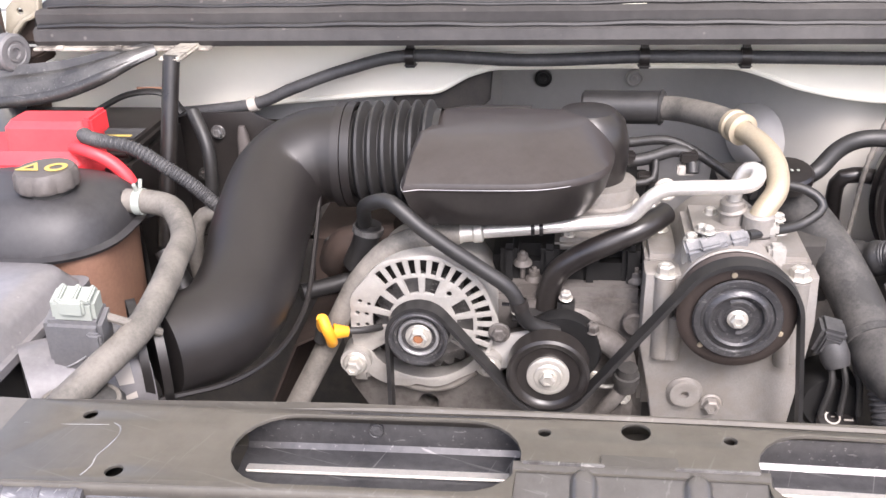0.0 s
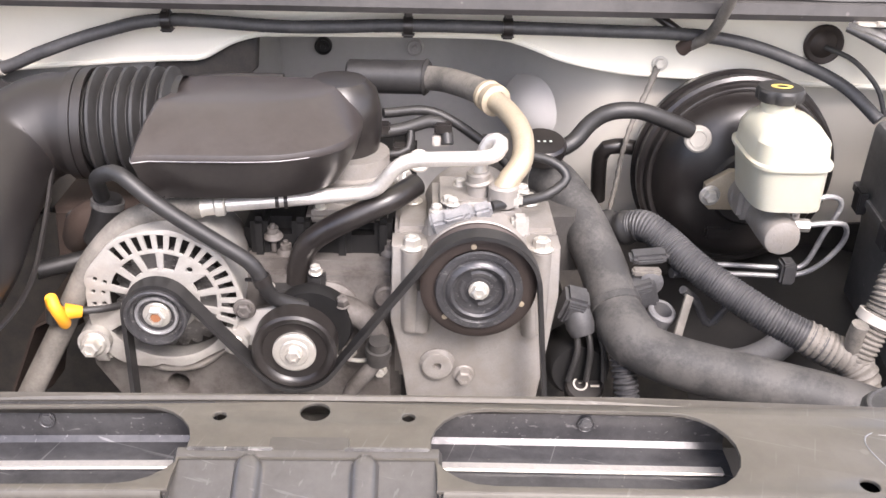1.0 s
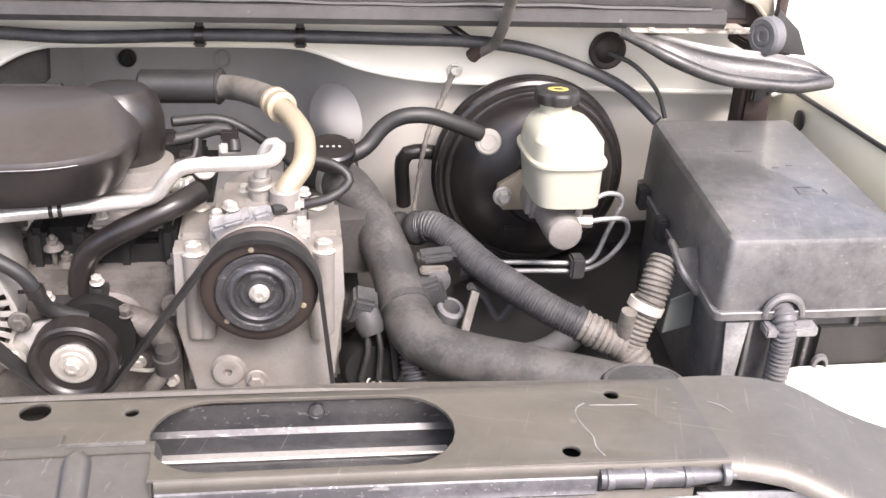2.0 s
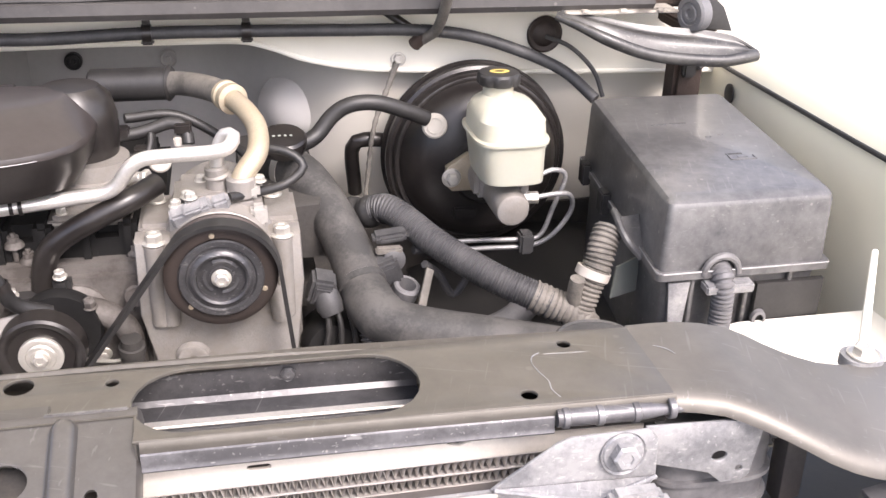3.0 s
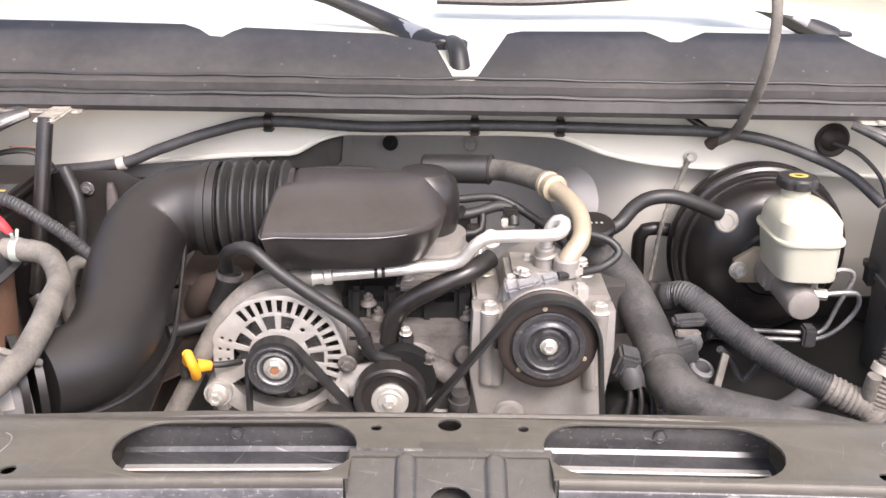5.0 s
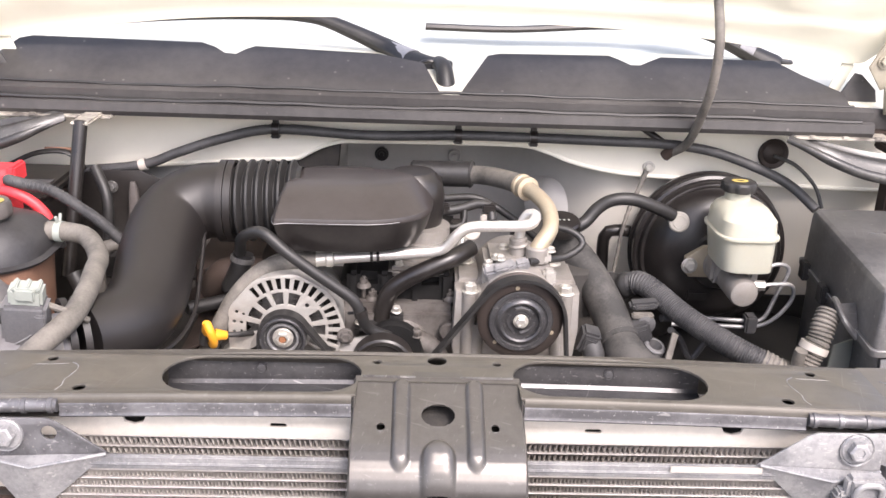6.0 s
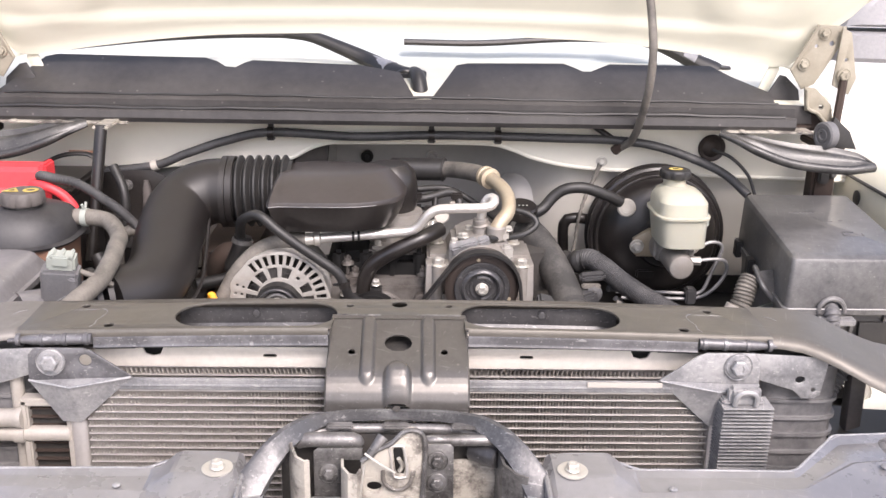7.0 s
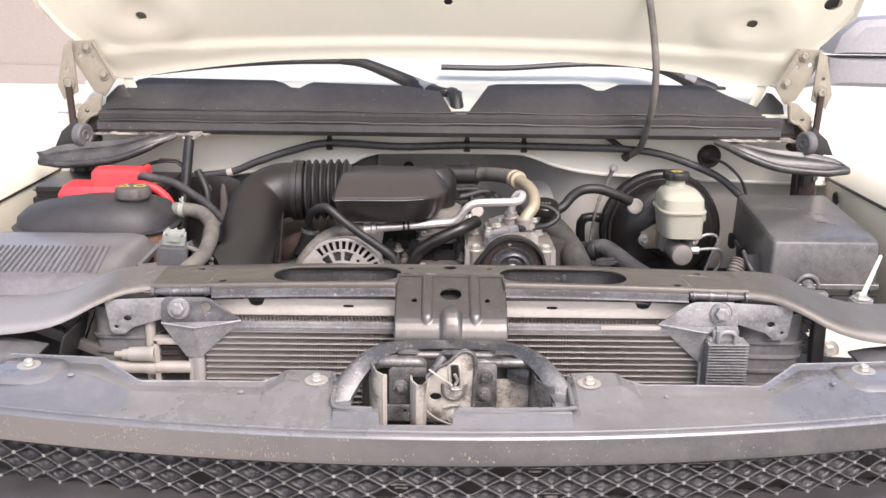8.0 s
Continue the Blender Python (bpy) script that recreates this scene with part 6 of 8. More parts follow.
bm = bmesh.new()
lathe(bm, [(0.0072, 0.0095), (0.0092, 0.0098), (0.0092, 0.0108), (0.0072, 0.0112)], (0.411, 0.640, 1.079), (-0.05, -1, 0.25), 24)
part("face_ring", bm, CHECK, valve)
bm = bmesh.new()
box(bm, (0.44, 0.636, 0.94), (0.475, 0.660, 0.957), 0.003)
part("relief", bm, BLACK, booster)

hose("vacuum_hose", [(0.19, 0.59, 1.075), (0.225, 0.60, 1.075), (0.250, 0.612, 1.082), (0.272, 0.62, 1.105), (0.295, 0.62, 1.119), (0.33, 0.622, 1.120), (0.372, 0.63, 1.104), (0.400, 0.638, 1.090)], 0.0105, RUBBER, "black rubber vacuum hose to the brake booster", n=16)

master = thing("brake_master_cylinder", (0.48, 0.55, 0.99), "pale aluminium master cylinder with a milky plastic fluid reservoir", "brake master cylinder")
bm = bmesh.new()
lathe(bm, [(0, 0), (0, 0.030), (0.02, 0.030), (0.022, 0.024), (0.105, 0.023), (0.126, 0.0225), (0.131, 0.0205), (0.132, 0.018), (0.1325, 0)], (0.486, 0.632, 1.012), (0, -1, -0.02), 32)
part("cylinder", bm, ALU, master)
bm = bmesh.new()
plate(bm, [(-0.058, -0.012), (-0.05, -0.02), (0.05, -0.02), (0.058, -0.012), (0.058, 0.012), (0.03, 0.03), (-0.03, 0.03), (-0.058, 0.012)], [], 0.012, 0.002, Matrix.Translation((0.486, 0.630, 1.010)) @ pose(0, 0, 0, 90, 0, 0))
part("flange", bm, ALU_DULL, master)
for x in (0.433, 0.538):
    bolt(master, (x, 0.624, 1.009), (0, -1, 0.05), 0.009, 0.009, 1.5)
bm = bmesh.new()
box(bm, (0.452, 0.565, 1.0), (0.475, 0.60, 1.06), 0.006)
box(bm, (0.50, 0.53, 1.0), (0.515, 0.59, 1.05), 0.004)
part("saddle", bm, ALU, master)
bm = bmesh.new()
rx, ry = 0.483, 0.548
loft(bm, [oval(rx + 0.006, ry, 1.042, 0.034, 0.045, 4, 40), oval(rx + 0.004, ry, 1.046, 0.041, 0.054, 4, 40), oval(rx, ry, 1.097, 0.0445, 0.058, 4, 40), oval(rx, ry, 1.0985, 0.0485, 0.0625, 4, 40), oval(rx, ry, 1.1020, 0.0485, 0.0625, 4, 40),
          oval(rx, ry, 1.1035, 0.0445, 0.058, 4, 40), oval(rx, ry, 1.125, 0.043, 0.055, 4, 40), oval(rx - 0.001, ry + 0.004, 1.136, 0.036, 0.046, 3.4, 40), oval(rx - 0.004, ry + 0.015, 1.142, 0.024, 0.028, 2.5, 40), oval(rx - 0.006, ry + 0.02, 1.143, 0.0195, 0.0195, 2, 40), oval(rx - 0.006, ry + 0.02, 1.158, 0.0190, 0.0190, 2, 40)])
res = part("reservoir", bm, RESERVOIR, master, "milky yellowed fluid reservoir", sharp=30)
bm = bmesh.new()
t = bmesh.new()
lathe(t, [(0, 0), (0, 0.026), (0.002, 0.0275), (0.012, 0.0275), (0.015, 0.025), (0.0155, 0)], (0, 0, 0), (0, 0, 1), 48)
for v in t.verts:
    r = math.hypot(v.co.x, v.co.y)
    if r > 0.02 and v.co.z < 0.013:
        k = 1 - 0.10 * max(0, math.cos(6 * math.atan2(v.co.y, v.co.x))) ** 3
        v.co.x, v.co.y = v.co.x * k, v.co.y * k
merge(bm, t, Matrix.Translation((rx - 0.006, ry + 0.02, 1.156)))
capm = part("cap", bm, BLACK_MATT, res, "black cap with a yellow symbol")
bm = bmesh.new()
plate(bm, [(x * 1.5, y) for x, y in circle(0, 0, 0.0085, 18)], [[(x * 1.5, y) for x, y in circle(0, 0, 0.0045, 14)]], 0.0006, 0.0001, Matrix.Translation((rx - 0.006, ry + 0.018, 1.1722)))
part("symbol", bm, YELLOW_INK, res)
for pts in ([(0.500, 0.535, 1.012), (0.52, 0.53, 1.013), (0.545, 0.53, 1.016), (0.572, 0.535, 1.012), (0.580, 0.545, 0.985), (0.56, 0.55, 0.95), (0.53, 0.555, 0.932), (0.47, 0.56, 0.930), (0.40, 0.57, 0.926)],
            [(0.52, 0.545, 1.03), (0.55, 0.55, 1.042), (0.572, 0.555, 1.03), (0.560, 0.56, 0.985), (0.545, 0.56, 0.945), (0.52, 0.56, 0.940), (0.46, 0.565, 0.940), (0.39, 0.575, 0.936)]):
    bm = bmesh.new()
    tube(bm, pts, 0.0033, 10, 0.006)
    part("brake_line", bm, WORN, master)
bm = bmesh.new()
box(bm, (0.513, 0.545, 0.922), (0.532, 0.568, 0.952), 0.003)
part("line_clip", bm, SLATE, master)
bm = bmesh.new()
rod(bm, (0.503, 0.535, 1.012), (0.528, 0.530, 1.013), 0.008, n=6)
part("fitting", bm, STEEL, master)
bm = bmesh.new()
box(bm, (0.527, 0.56, 1.065), (0.545, 0.585, 1.082), 0.003)
part("level_plug", bm, PALE_GREY, master)


def fuse_box():
    th = thing("fuse_box", (0.73, 0.47, 0.92), "large dusty dark grey plastic fuse box with a clipped lid", "fuse box")
    bm = bmesh.new()
    loft(bm, [rect_ring(0.598, 0.842, 0.283, 0.650, 1.012, 0.010), rect_ring(0.598, 0.842, 0.283, 0.650, 1.020, 0.010), rect_ring(0.604, 0.836, 0.290, 0.644, 1.020, 0.010),
              rect_ring(0.607, 0.834, 0.293, 0.642, 1.093, 0.008, tilt=0.008), rect_ring(0.6078, 0.8330, 0.2955, 0.641, 1.0978, 0.008, tilt=0.010), rect_ring(0.6105, 0.8300, 0.301, 0.639, 1.1012, 0.008, tilt=0.014), rect_ring(0.616, 0.824, 0.314, 0.634, 1.1032, 0.006, tilt=0.018)])
    lid = part("lid", bm, GREY_PLASTIC, th, sharp=28)
    for lo, hi in (((0.735, 0.395, 1.1030), (0.775, 0.398, 1.1056)), ((0.735, 0.412, 1.1030), (0.760, 0.415, 1.1060)), ((0.735, 0.395, 1.1030), (0.738, 0.415, 1.1058)), ((0.772, 0.395, 1.1030), (0.775, 0.408, 1.1058)), ((0.748, 0.401, 1.1030), (0.764, 0.407, 1.1056)),
                   ((0.665, 0.520, 1.1045), (0.690, 0.524, 1.1078)), ((0.695, 0.522, 1.1045), (0.722, 0.526, 1.1078)), ((0.730, 0.470, 1.1040), (0.740, 0.474, 1.1070)), ((0.752, 0.476, 1.1040), (0.762, 0.479, 1.1070))):
        bm = bmesh.new()
        box(bm, lo, hi, 0.0008)
        part("moulded_mark", bm, GREY_PLASTIC, lid)
    bm = bmesh.new()
    loft(bm, [rect_ring(0.616, 0.828, 0.300, 0.636, 0.86, 0.010), rect_ring(0.616, 0.828, 0.300, 0.636, 0.97, 0.010), rect_ring(0.612, 0.832, 0.297, 0.64, 1.011, 0.010)])
    base = part("base", bm, GREY_PLASTIC, th)
    for x in (0.628, 0.652, 0.73, 0.79):
        bm = bmesh.new()
        box(bm, (x - 0.003, 0.290, 0.93), (x + 0.003, 0.305, 1.009), 0.001)
        part("rib", bm, GREY_PLASTIC, base)
    for line in ([(0.599, 0.645, 1.0205), (0.599, 0.292, 1.0205), (0.607, 0.2835, 1.0205), (0.838, 0.2835, 1.0205)],):
        bm = bmesh.new()
        tube(bm, line, 0.0009, 6, smooth=False)
        part("scuffed_edge", bm, WORN, lid, "pale edge line")
    bm = bmesh.new()
    plate(bm, [(0.618, 1.006), (0.646, 1.006), (0.640, 0.92), (0.628, 0.92)], [], 0.004, 0.001, Matrix.Translation((0, 0.289, 0)) @ pose(0, 0, 0, 90, 0, 0))
    part("corner_web", bm, WORN, base, "pale rubbed corner web")
    bm = bmesh.new()
    a = [(0.686 + 0.024 * math.cos(t), 0.284, 1.016 + 0.022 * math.sin(t)) for t in np.linspace(0, math.pi, 12)]
    tube(bm, a, 0.0045, 8, smooth=False)
    part("cable_arch", bm, GREY_PLASTIC, th)
    bm = bmesh.new()
    box(bm, (0.662, 0.268, 0.998), (0.728, 0.290, 1.009), 0.002)
    part("clip_tab", bm, WORN, th)
    bm = bmesh.new()
    tube(bm, [(0.687, 0.30, 1.02), (0.687, 0.278, 1.010), (0.689, 0.275, 0.98), (0.686, 0.27, 0.945), (0.676, 0.26, 0.90)], ridged(0.0135, 0.0052, 0.0014), 16, 0.00125)
    part("conduit", bm, MID_GREY, th, "grey corrugated conduit")
    bm = bmesh.new()
    plate(bm, [(0.745, 0.995), (0.838, 0.995), (0.838, 0.935), (0.80, 0.918), (0.735, 0.922), (0.745, 0.945)], [], 0.01, 0.002, Matrix.Translation((0, 0.292, 0)) @ pose(0, 0, 0, 90, 0, 0))
    part("mounting_tab", bm, BLACK_MATT, th)
    bm = bmesh.new()
    lathe(bm, [(0, 0.006), (0, 0.011), (0.005, 0.010), (0.006, 0.006)], (0.750, 0.286, 0.955), n=20)
    part("tab_bush", bm, MID_GREY, th)
    bm = bmesh.new()
    tube(bm, [(0.600, 0.345, 1.012), (0.578, 0.352, 1.034), (0.570, 0.380, 1.052), (0.580, 0.406, 1.040), (0.602, 0.415, 1.016)], 0.005, 8, 0.006)
    sheet(bm, [[(0.604, 0.350, 1.016), (0.604, 0.380, 1.050), (0.604, 0.412, 1.018)], [(0.582, 0.354, 1.030), (0.574, 0.380, 1.048), (0.584, 0.406, 1.034)]], 0.003)
    part("side_arch", bm, GREY_PLASTIC, th)
    for y in (0.50, 0.60):
        bm = bmesh.new()
        box(bm, (0.588, y - 0.012, 1.000), (0.602, y + 0.012, 1.030), 0.002)
        part("side_clip", bm, BLACK_MATT, th)
    bm = bmesh.new()
    sheet(bm, [[(0.572, 0.375, 0.945), (0.578, 0.378, 0.985)], [(0.622, 0.392, 0.945), (0.626, 0.394, 0.992)]], 0.003)
    part("side_flap", bm, PALE_GREY, th, "pale plastic flap below the lid")
    # the whole box narrows slightly and is skewed along the fender
    for ob in th.children_recursive:
        if ob.type == "MESH":
            for v in ob.data.vertices:
                x, y = v.co.x + 0.73, v.co.y + 0.47
                v.co.x = 0.594 + (x - 0.607) * 0.863 + 0.105 * (y - 0.29) - 0.73
    return th


fuse_box()

tee = hose("engine_loom", [(0.300, 0.52, 1.012), (0.322, 0.50, 1.025), (0.345, 0.48, 1.016), (0.372, 0.45, 1.000), (0.405, 0.42, 0.985), (0.440, 0.39, 0.972), (0.475, 0.37, 0.960), (0.510, 0.355, 0.945)],
     ridged(0.0172, 0.0034, 0.0006), SLATE, "thick corrugated black engine wiring loom with a dusty taped branch", "wiring loom", n=20, step=0.0009)
bm = bmesh.new()
tube(bm, [(0.475, 0.37, 0.960), (0.500, 0.36, 0.950), (0.522, 0.352, 0.942), (0.535, 0.345, 0.925), (0.54, 0.34, 0.89)], ridged(0.0185, 0.007, 0.0008), 16, 0.002)
part("taped_trunk", bm, HOSE_PALE, tee)
bm = bmesh.new()
tube(bm, [(0.525, 0.350, 0.940), (0.536, 0.356, 0.970), (0.549, 0.362, 1.000), (0.556, 0.370, 1.020), (0.566, 0.380, 1.036)], ridged(0.0165, 0.0055, 0.0012), 16, 0.0014)
branch = part("corrugated_branch", bm, HOSE_PALE, tee)
bm = bmesh.new()
lathe(bm, [(0, 0.016), (0, 0.0205), (0.010, 0.0205), (0.010, 0.016)], (0.541, 0.359, 0.984), (0.35, 0.15, 0.9), 24)
part("tape_collar", bm, WHITE_PLASTIC, tee, "white tape collar")
bm = bmesh.new()
tube(bm, [(0.520, 0.35, 0.95), (0.517, 0.345, 0.975), (0.518, 0.342, 0.992)], 0.009, 12)
part("stub", bm, HOSE_PALE, tee)

# small parts between hose and booster
steer = thing("steering_pump", (0.30, 0.45, 0.85), "dusty black steering pump and brackets low beside the hose", "steering pump")
bm = bmesh.new()
lathe(bm, [(0, 0), (0, 0.03), (0.01, 0.036), (0.05, 0.036), (0.06, 0.03), (0.06, 0)], (0.245, 0.46, 0.885), (0, -1, 0.1), 28)
part("pump_body", bm, OILY, steer)
for lo, hi, tilt in (((-0.014, -0.015, -0.018), (0.014, 0.015, 0.018), (0.234, 0.415, 0.968, 15)), ((-0.018, -0.015, -0.020), (0.018, 0.015, 0.016), (0.312, 0.445, 0.972, -18)), ((-0.022, -0.010, -0.006), (0.022, 0.010, 0.006), (0.322, 0.46, 1.007, -6))):
    bm = bmesh.new()
    x, y, z, turn = tilt
    w3 = Matrix.Translation((x, y, z)) @ pose(0, 0, 0, 10, turn, 0)
    box(bm, lo, hi, 0.004, w3)
    box(bm, (lo[0] * 0.7, lo[1] - 0.003, lo[2] * 0.6), (hi[0] * 0.7, 0, hi[2] * 0.6), 0.002, w3)
    part("connector", bm, SLATE, steer)
bm = bmesh.new()
lathe(bm, [(0, 0.010), (0, 0.016), (0.03, 0.017), (0.032, 0.015), (0.032, 0.011), (0.01, 0.010)], (0.330, 0.44, 0.925), (0.25, -0.3, 0.9), 20)
part("open_stub", bm, MID_GREY, steer)
bm = bmesh.new()
lathe(bm, [(-0.03, 0), (-0.03, 0.018), (0, 0.019), (0, 0.0225), (0.010, 0.0225), (0.013, 0.020), (0.013, 0)], (0.252, 0.402, 0.866), (0, -0.55, 1), 24)
pump_cap = part("fluid_cap", bm, BLACK, steer, "black fluid cap with worn white symbols")
bm = bmesh.new()
lathe(bm, [(0, 0.0065), (0.0006, 0.0065), (0.0006, 0.0085), (0, 0.0085)], (0.247, 0.3945, 0.8778), (0, -0.55, 1), 18)
box(bm, (0.258, 0.390, 0.8765), (0.268, 0.392, 0.8785), 0.0003)
box(bm, (0.245, 0.394, 0.8782), (0.249, 0.3955, 0.8792), 0.0003)
part("symbol", bm, WHITE_PLASTIC, pump_cap)
bm = bmesh.new()
lathe(bm, [(0, 0.0), (0, 0.013), (0.004, 0.015), (0.030, 0.016), (0.040, 0.013), (0.040, 0.010), (0.03, 0.0095), (0.03, 0)], (0.233, 0.415, 0.975), (0.35, -0.45, -1), 18)
part("rubber_boot", bm, SLATE, steer, "grey rubber boot")
bm = bmesh.new()
tube(bm, [(0.284, 0.385, 0.935), (0.290, 0.365, 0.90), (0.296, 0.345, 0.85), (0.30, 0.335, 0.80)], ridged(0.0125, 0.006, 0.0012), 14, 0.0015)
part("ribbed_hose", bm, SLATE, steer, "black ribbed hose")
bm = bmesh.new()
tube(bm, [(0.262, 0.545, 1.0), (0.28, 0.535, 1.006), (0.300, 0.52, 1.012), (0.318, 0.505, 1.022)], lambda d, f: 0.0195 + 0.0015 * math.sin(d * 260), 14, 0.002)
part("taped_sleeve", bm, BLACK_MATT, steer, "black taped wiring bundle")
bm = bmesh.new()
box(bm, (0.302, 0.440, 0.990), (0.334, 0.452, 0.998), 0.002)
part("tag", bm, HOSE_PALE, steer, "pale plastic tag")
bm = bmesh.new()
lathe(bm, [(0, 0), (0, 0.013), (0.006, 0.014), (0.016, 0.014), (0.018, 0.011), (0.018, 0)], (0.322, 0.455, 0.980), (0.1, -1, 0.2), 20)
part("round_connector", bm, SLATE, steer)
for k in range(3):
    bm = bmesh.new()
    tube(bm, [(0.235 + 0.012 * k, 0.41, 0.955), (0.240 + 0.014 * k, 0.395, 0.925), (0.232 + 0.02 * k, 0.39, 0.885)], 0.0035, 8)
    part("wire", bm, BLACK_MATT, steer)
bm = bmesh.new()
plate(bm, [(-0.0042, -0.04), (0.0042, -0.04), (0.0042, 0.038), (-0.0042, 0.038)], [], 0.004, 0.001, Matrix.Translation((0.352, 0.405, 0.945)) @ pose(0, 0, 0, 60, 28, 10))
part("stay", bm, HOSE_PALE, steer)
bm = bmesh.new()
tube(bm, [(0.36, 0.44, 0.975), (0.38, 0.45, 0.955), (0.40, 0.45, 0.925), (0.425, 0.45, 0.965)], 0.005, 8)
part("wire", bm, SLATE, steer)
bm = bmesh.new()
tube(bm, [(0.35, 0.46, 0.985), (0.385, 0.47, 0.98), (0.40, 0.47, 0.972)], 0.006, 8)
part("wire", bm, SLATE, steer)
strut_t = thing("wheel_arch_liner", (0.55, 0.55, 0.7), "dark grey domed wheel arch liner below the booster", "liner")
bm = bmesh.new()
sheet(bm, [[(0.40 + 0.46 * f, y, 0.80 + 0.07 * math.sin(math.pi * f) - 0.1 * (y - 0.55) ** 2) for f in np.linspace(0, 1, 14)] for y in np.linspace(0.20, 0.78, 10)], 0.004)
part("liner", bm, BLACK_MATT, strut_t)
bm = bmesh.new()
tube(bm, [(0.36, 0.47, 0.865), (0.42, 0.475, 0.850), (0.48, 0.48, 0.860), (0.53, 0.49, 0.90)], 0.018, 12)
part("grey_hose", bm, MID_GREY, strut_t)

# ---- cables on the firewall ----
cable = thing("firewall_cable", (0, 0.72, 1.18), "black sheathed cable clipped along the firewall with a white tape mark", "cable")
bm = bmesh.new()
tube(bm, [(-0.76, 0.70, 1.115), (-0.66, 0.715, 1.112), (-0.576, 0.725, 1.115), (-0.479, 0.725, 1.127), (-0.418, 0.722, 1.151), (-0.343, 0.722, 1.177), (-0.256, 0.722, 1.195), (-0.103, 0.722, 1.189), (0.047, 0.720, 1.194), (0.176, 0.718, 1.194), (0.30, 0.718, 1.192), (0.393, 0.718, 1.190), (0.474, 0.718, 1.180), (0.551, 0.715, 1.156), (0.61, 0.70, 1.13), (0.645, 0.66, 1.10)], ridged(0.0082, 0.0045, 0.0003), 14, 0.0022)
part("sheath", bm, SLATE, cable)
for x, z in ((-0.256, 1.195), (0.047, 1.194), (0.173, 1.194)):
    bm = bmesh.new()
    lathe(bm, [(-0.006, 0.009), (-0.006, 0.0115), (0.006, 0.0115), (0.006, 0.009)], (x, 0.720, z), (1, 0, 0), 16)
    box(bm, (x - 0.005, 0.718, z + 0.008), (x + 0.005, 0.728, z + 0.032), 0.002, None)
    box(bm, (x - 0.008, 0.712, z - 0.014), (x + 0.008, 0.728, z - 0.009), 0.002, None)
    part("clip", bm, BLACK, cable)
bm = bmesh.new()
tube(bm, [(0.395, 0.72, 1.19), (0.375, 0.725, 1.203), (0.360, 0.735, 1.212)], 0.006, 10)
part("clip", bm, BLACK, cable)
bm = bmesh.new()
lathe(bm, [(-0.006, 0.009), (-0.006, 0.0105), (0.006, 0.0105), (0.006, 0.009)], (-0.479, 0.725, 1.127), (1, 0, 0.3), 18)
part("tape_mark", bm, WHITE_PLASTIC, cable, "white tape mark")
gro = thing("grommet", (0.60, 0.76, 1.17), "brown rubber grommet with a thin lead through the firewall", "grommet")
bm = bmesh.new()
lathe(bm, [(0, 0), (0, 0.026), (0.004, 0.027), (0.006, 0.024), (0.004, 0.018), (0.008, 0.012), (0.008, 0)], (0.598, 0.766, 1.168), n=28)
part("ring", bm, CLUTCH, gro)
bm = bmesh.new()
tube(bm, [(0.598, 0.757, 1.166), (0.63, 0.735, 1.155), (0.66, 0.715, 1.125), (0.672, 0.70, 1.09)], 0.0032, 10)
part("lead", bm, HOSE, gro)
strap = thing("ground_strap", (0.38, 0.75, 1.0), "braided ground strap bolted to the firewall", "ground strap")
bm = bmesh.new()
tube(bm, [(0.381, 0.765, 1.133), (0.366, 0.745, 1.105), (0.347, 0.725, 1.07), (0.336, 0.715, 1.03), (0.330, 0.71, 0.98), (0.32, 0.70, 0.92)], lambda s, f: 0.0048 - 0.0015 * min(1, f * 2) + 0.0006 * math.sin(s * 420), 8, 0.004)
part("braid", bm, HOSE_PALE, strap)
bolt(strap, (0.383, 0.766, 1.138), (0, -1, 0.1), 0.0075, 0.006, 1.5)
tray = thing("pedal_bracket", (0.33, 0.75, 0.95), "black steel bracket on the firewall beside the booster", "bracket")
bm = bmesh.new()
tube(bm, [(0.318, 0.76, 0.94), (0.312, 0.74, 1.015), (0.33, 0.735, 1.030), (0.365, 0.74, 1.025)], 0.011, 10)
part("hoop", bm, BLACK, tray)

# cream inner bodywork in front of the fuse box
shelf_r = thing("inner_wing_shelf", (0.75, 0.2, 0.95), "cream painted inner wing shelf in front of the fuse box", "bodywork")
bm = bmesh.new()
sheet(bm, [[(x, y, 0.948 - 0.02 * max(0, (0.70 - x) / 0.06) ** 2 + 0.004 * math.sin(y * 30)) for x in np.linspace(0.655, 0.865, 12)] for y in np.linspace(0.06, 0.285, 8)], 0.003)
part("panel", bm, CREAM_IN, shelf_r)


# ---- header panel, latch, grille ----
header = thing("grille_header_panel", (0, -0.28, 1.0), "dusty grey plastic header panel above the grille", "header panel")
def front_y(x):
    return -0.345 + 0.19 * x * x
def back_y(x):
    a = abs(x)
    pts = ((0, -0.235), (0.148, -0.235), (0.152, -0.215), (0.222, -0.213), (0.236, -0.230), (0.409, -0.232), (0.475, -0.165), (0.62, -0.152), (0.9, -0.13))
    return float(np.interp(a, [p[0] for p in pts], [p[1] for p in pts]))
def top_z(x):
    a = abs(x)
    return float(np.interp(a, [0, 0.152, 0.156, 0.218, 0.238, 0.40, 0.48, 0.9], [1.046, 1.048, 1.056, 1.056, 1.047, 1.047, 1.051, 1.050]))
rows, lips, beads = [], [], []
spots = [*np.linspace(-0.86, -0.149, 150), *np.linspace(-0.1475, -0.0915, 8), *np.linspace(-0.0900, -0.0005, 10), *np.linspace(0.001, 0.1475, 14), *np.linspace(0.149, 0.86, 150)]
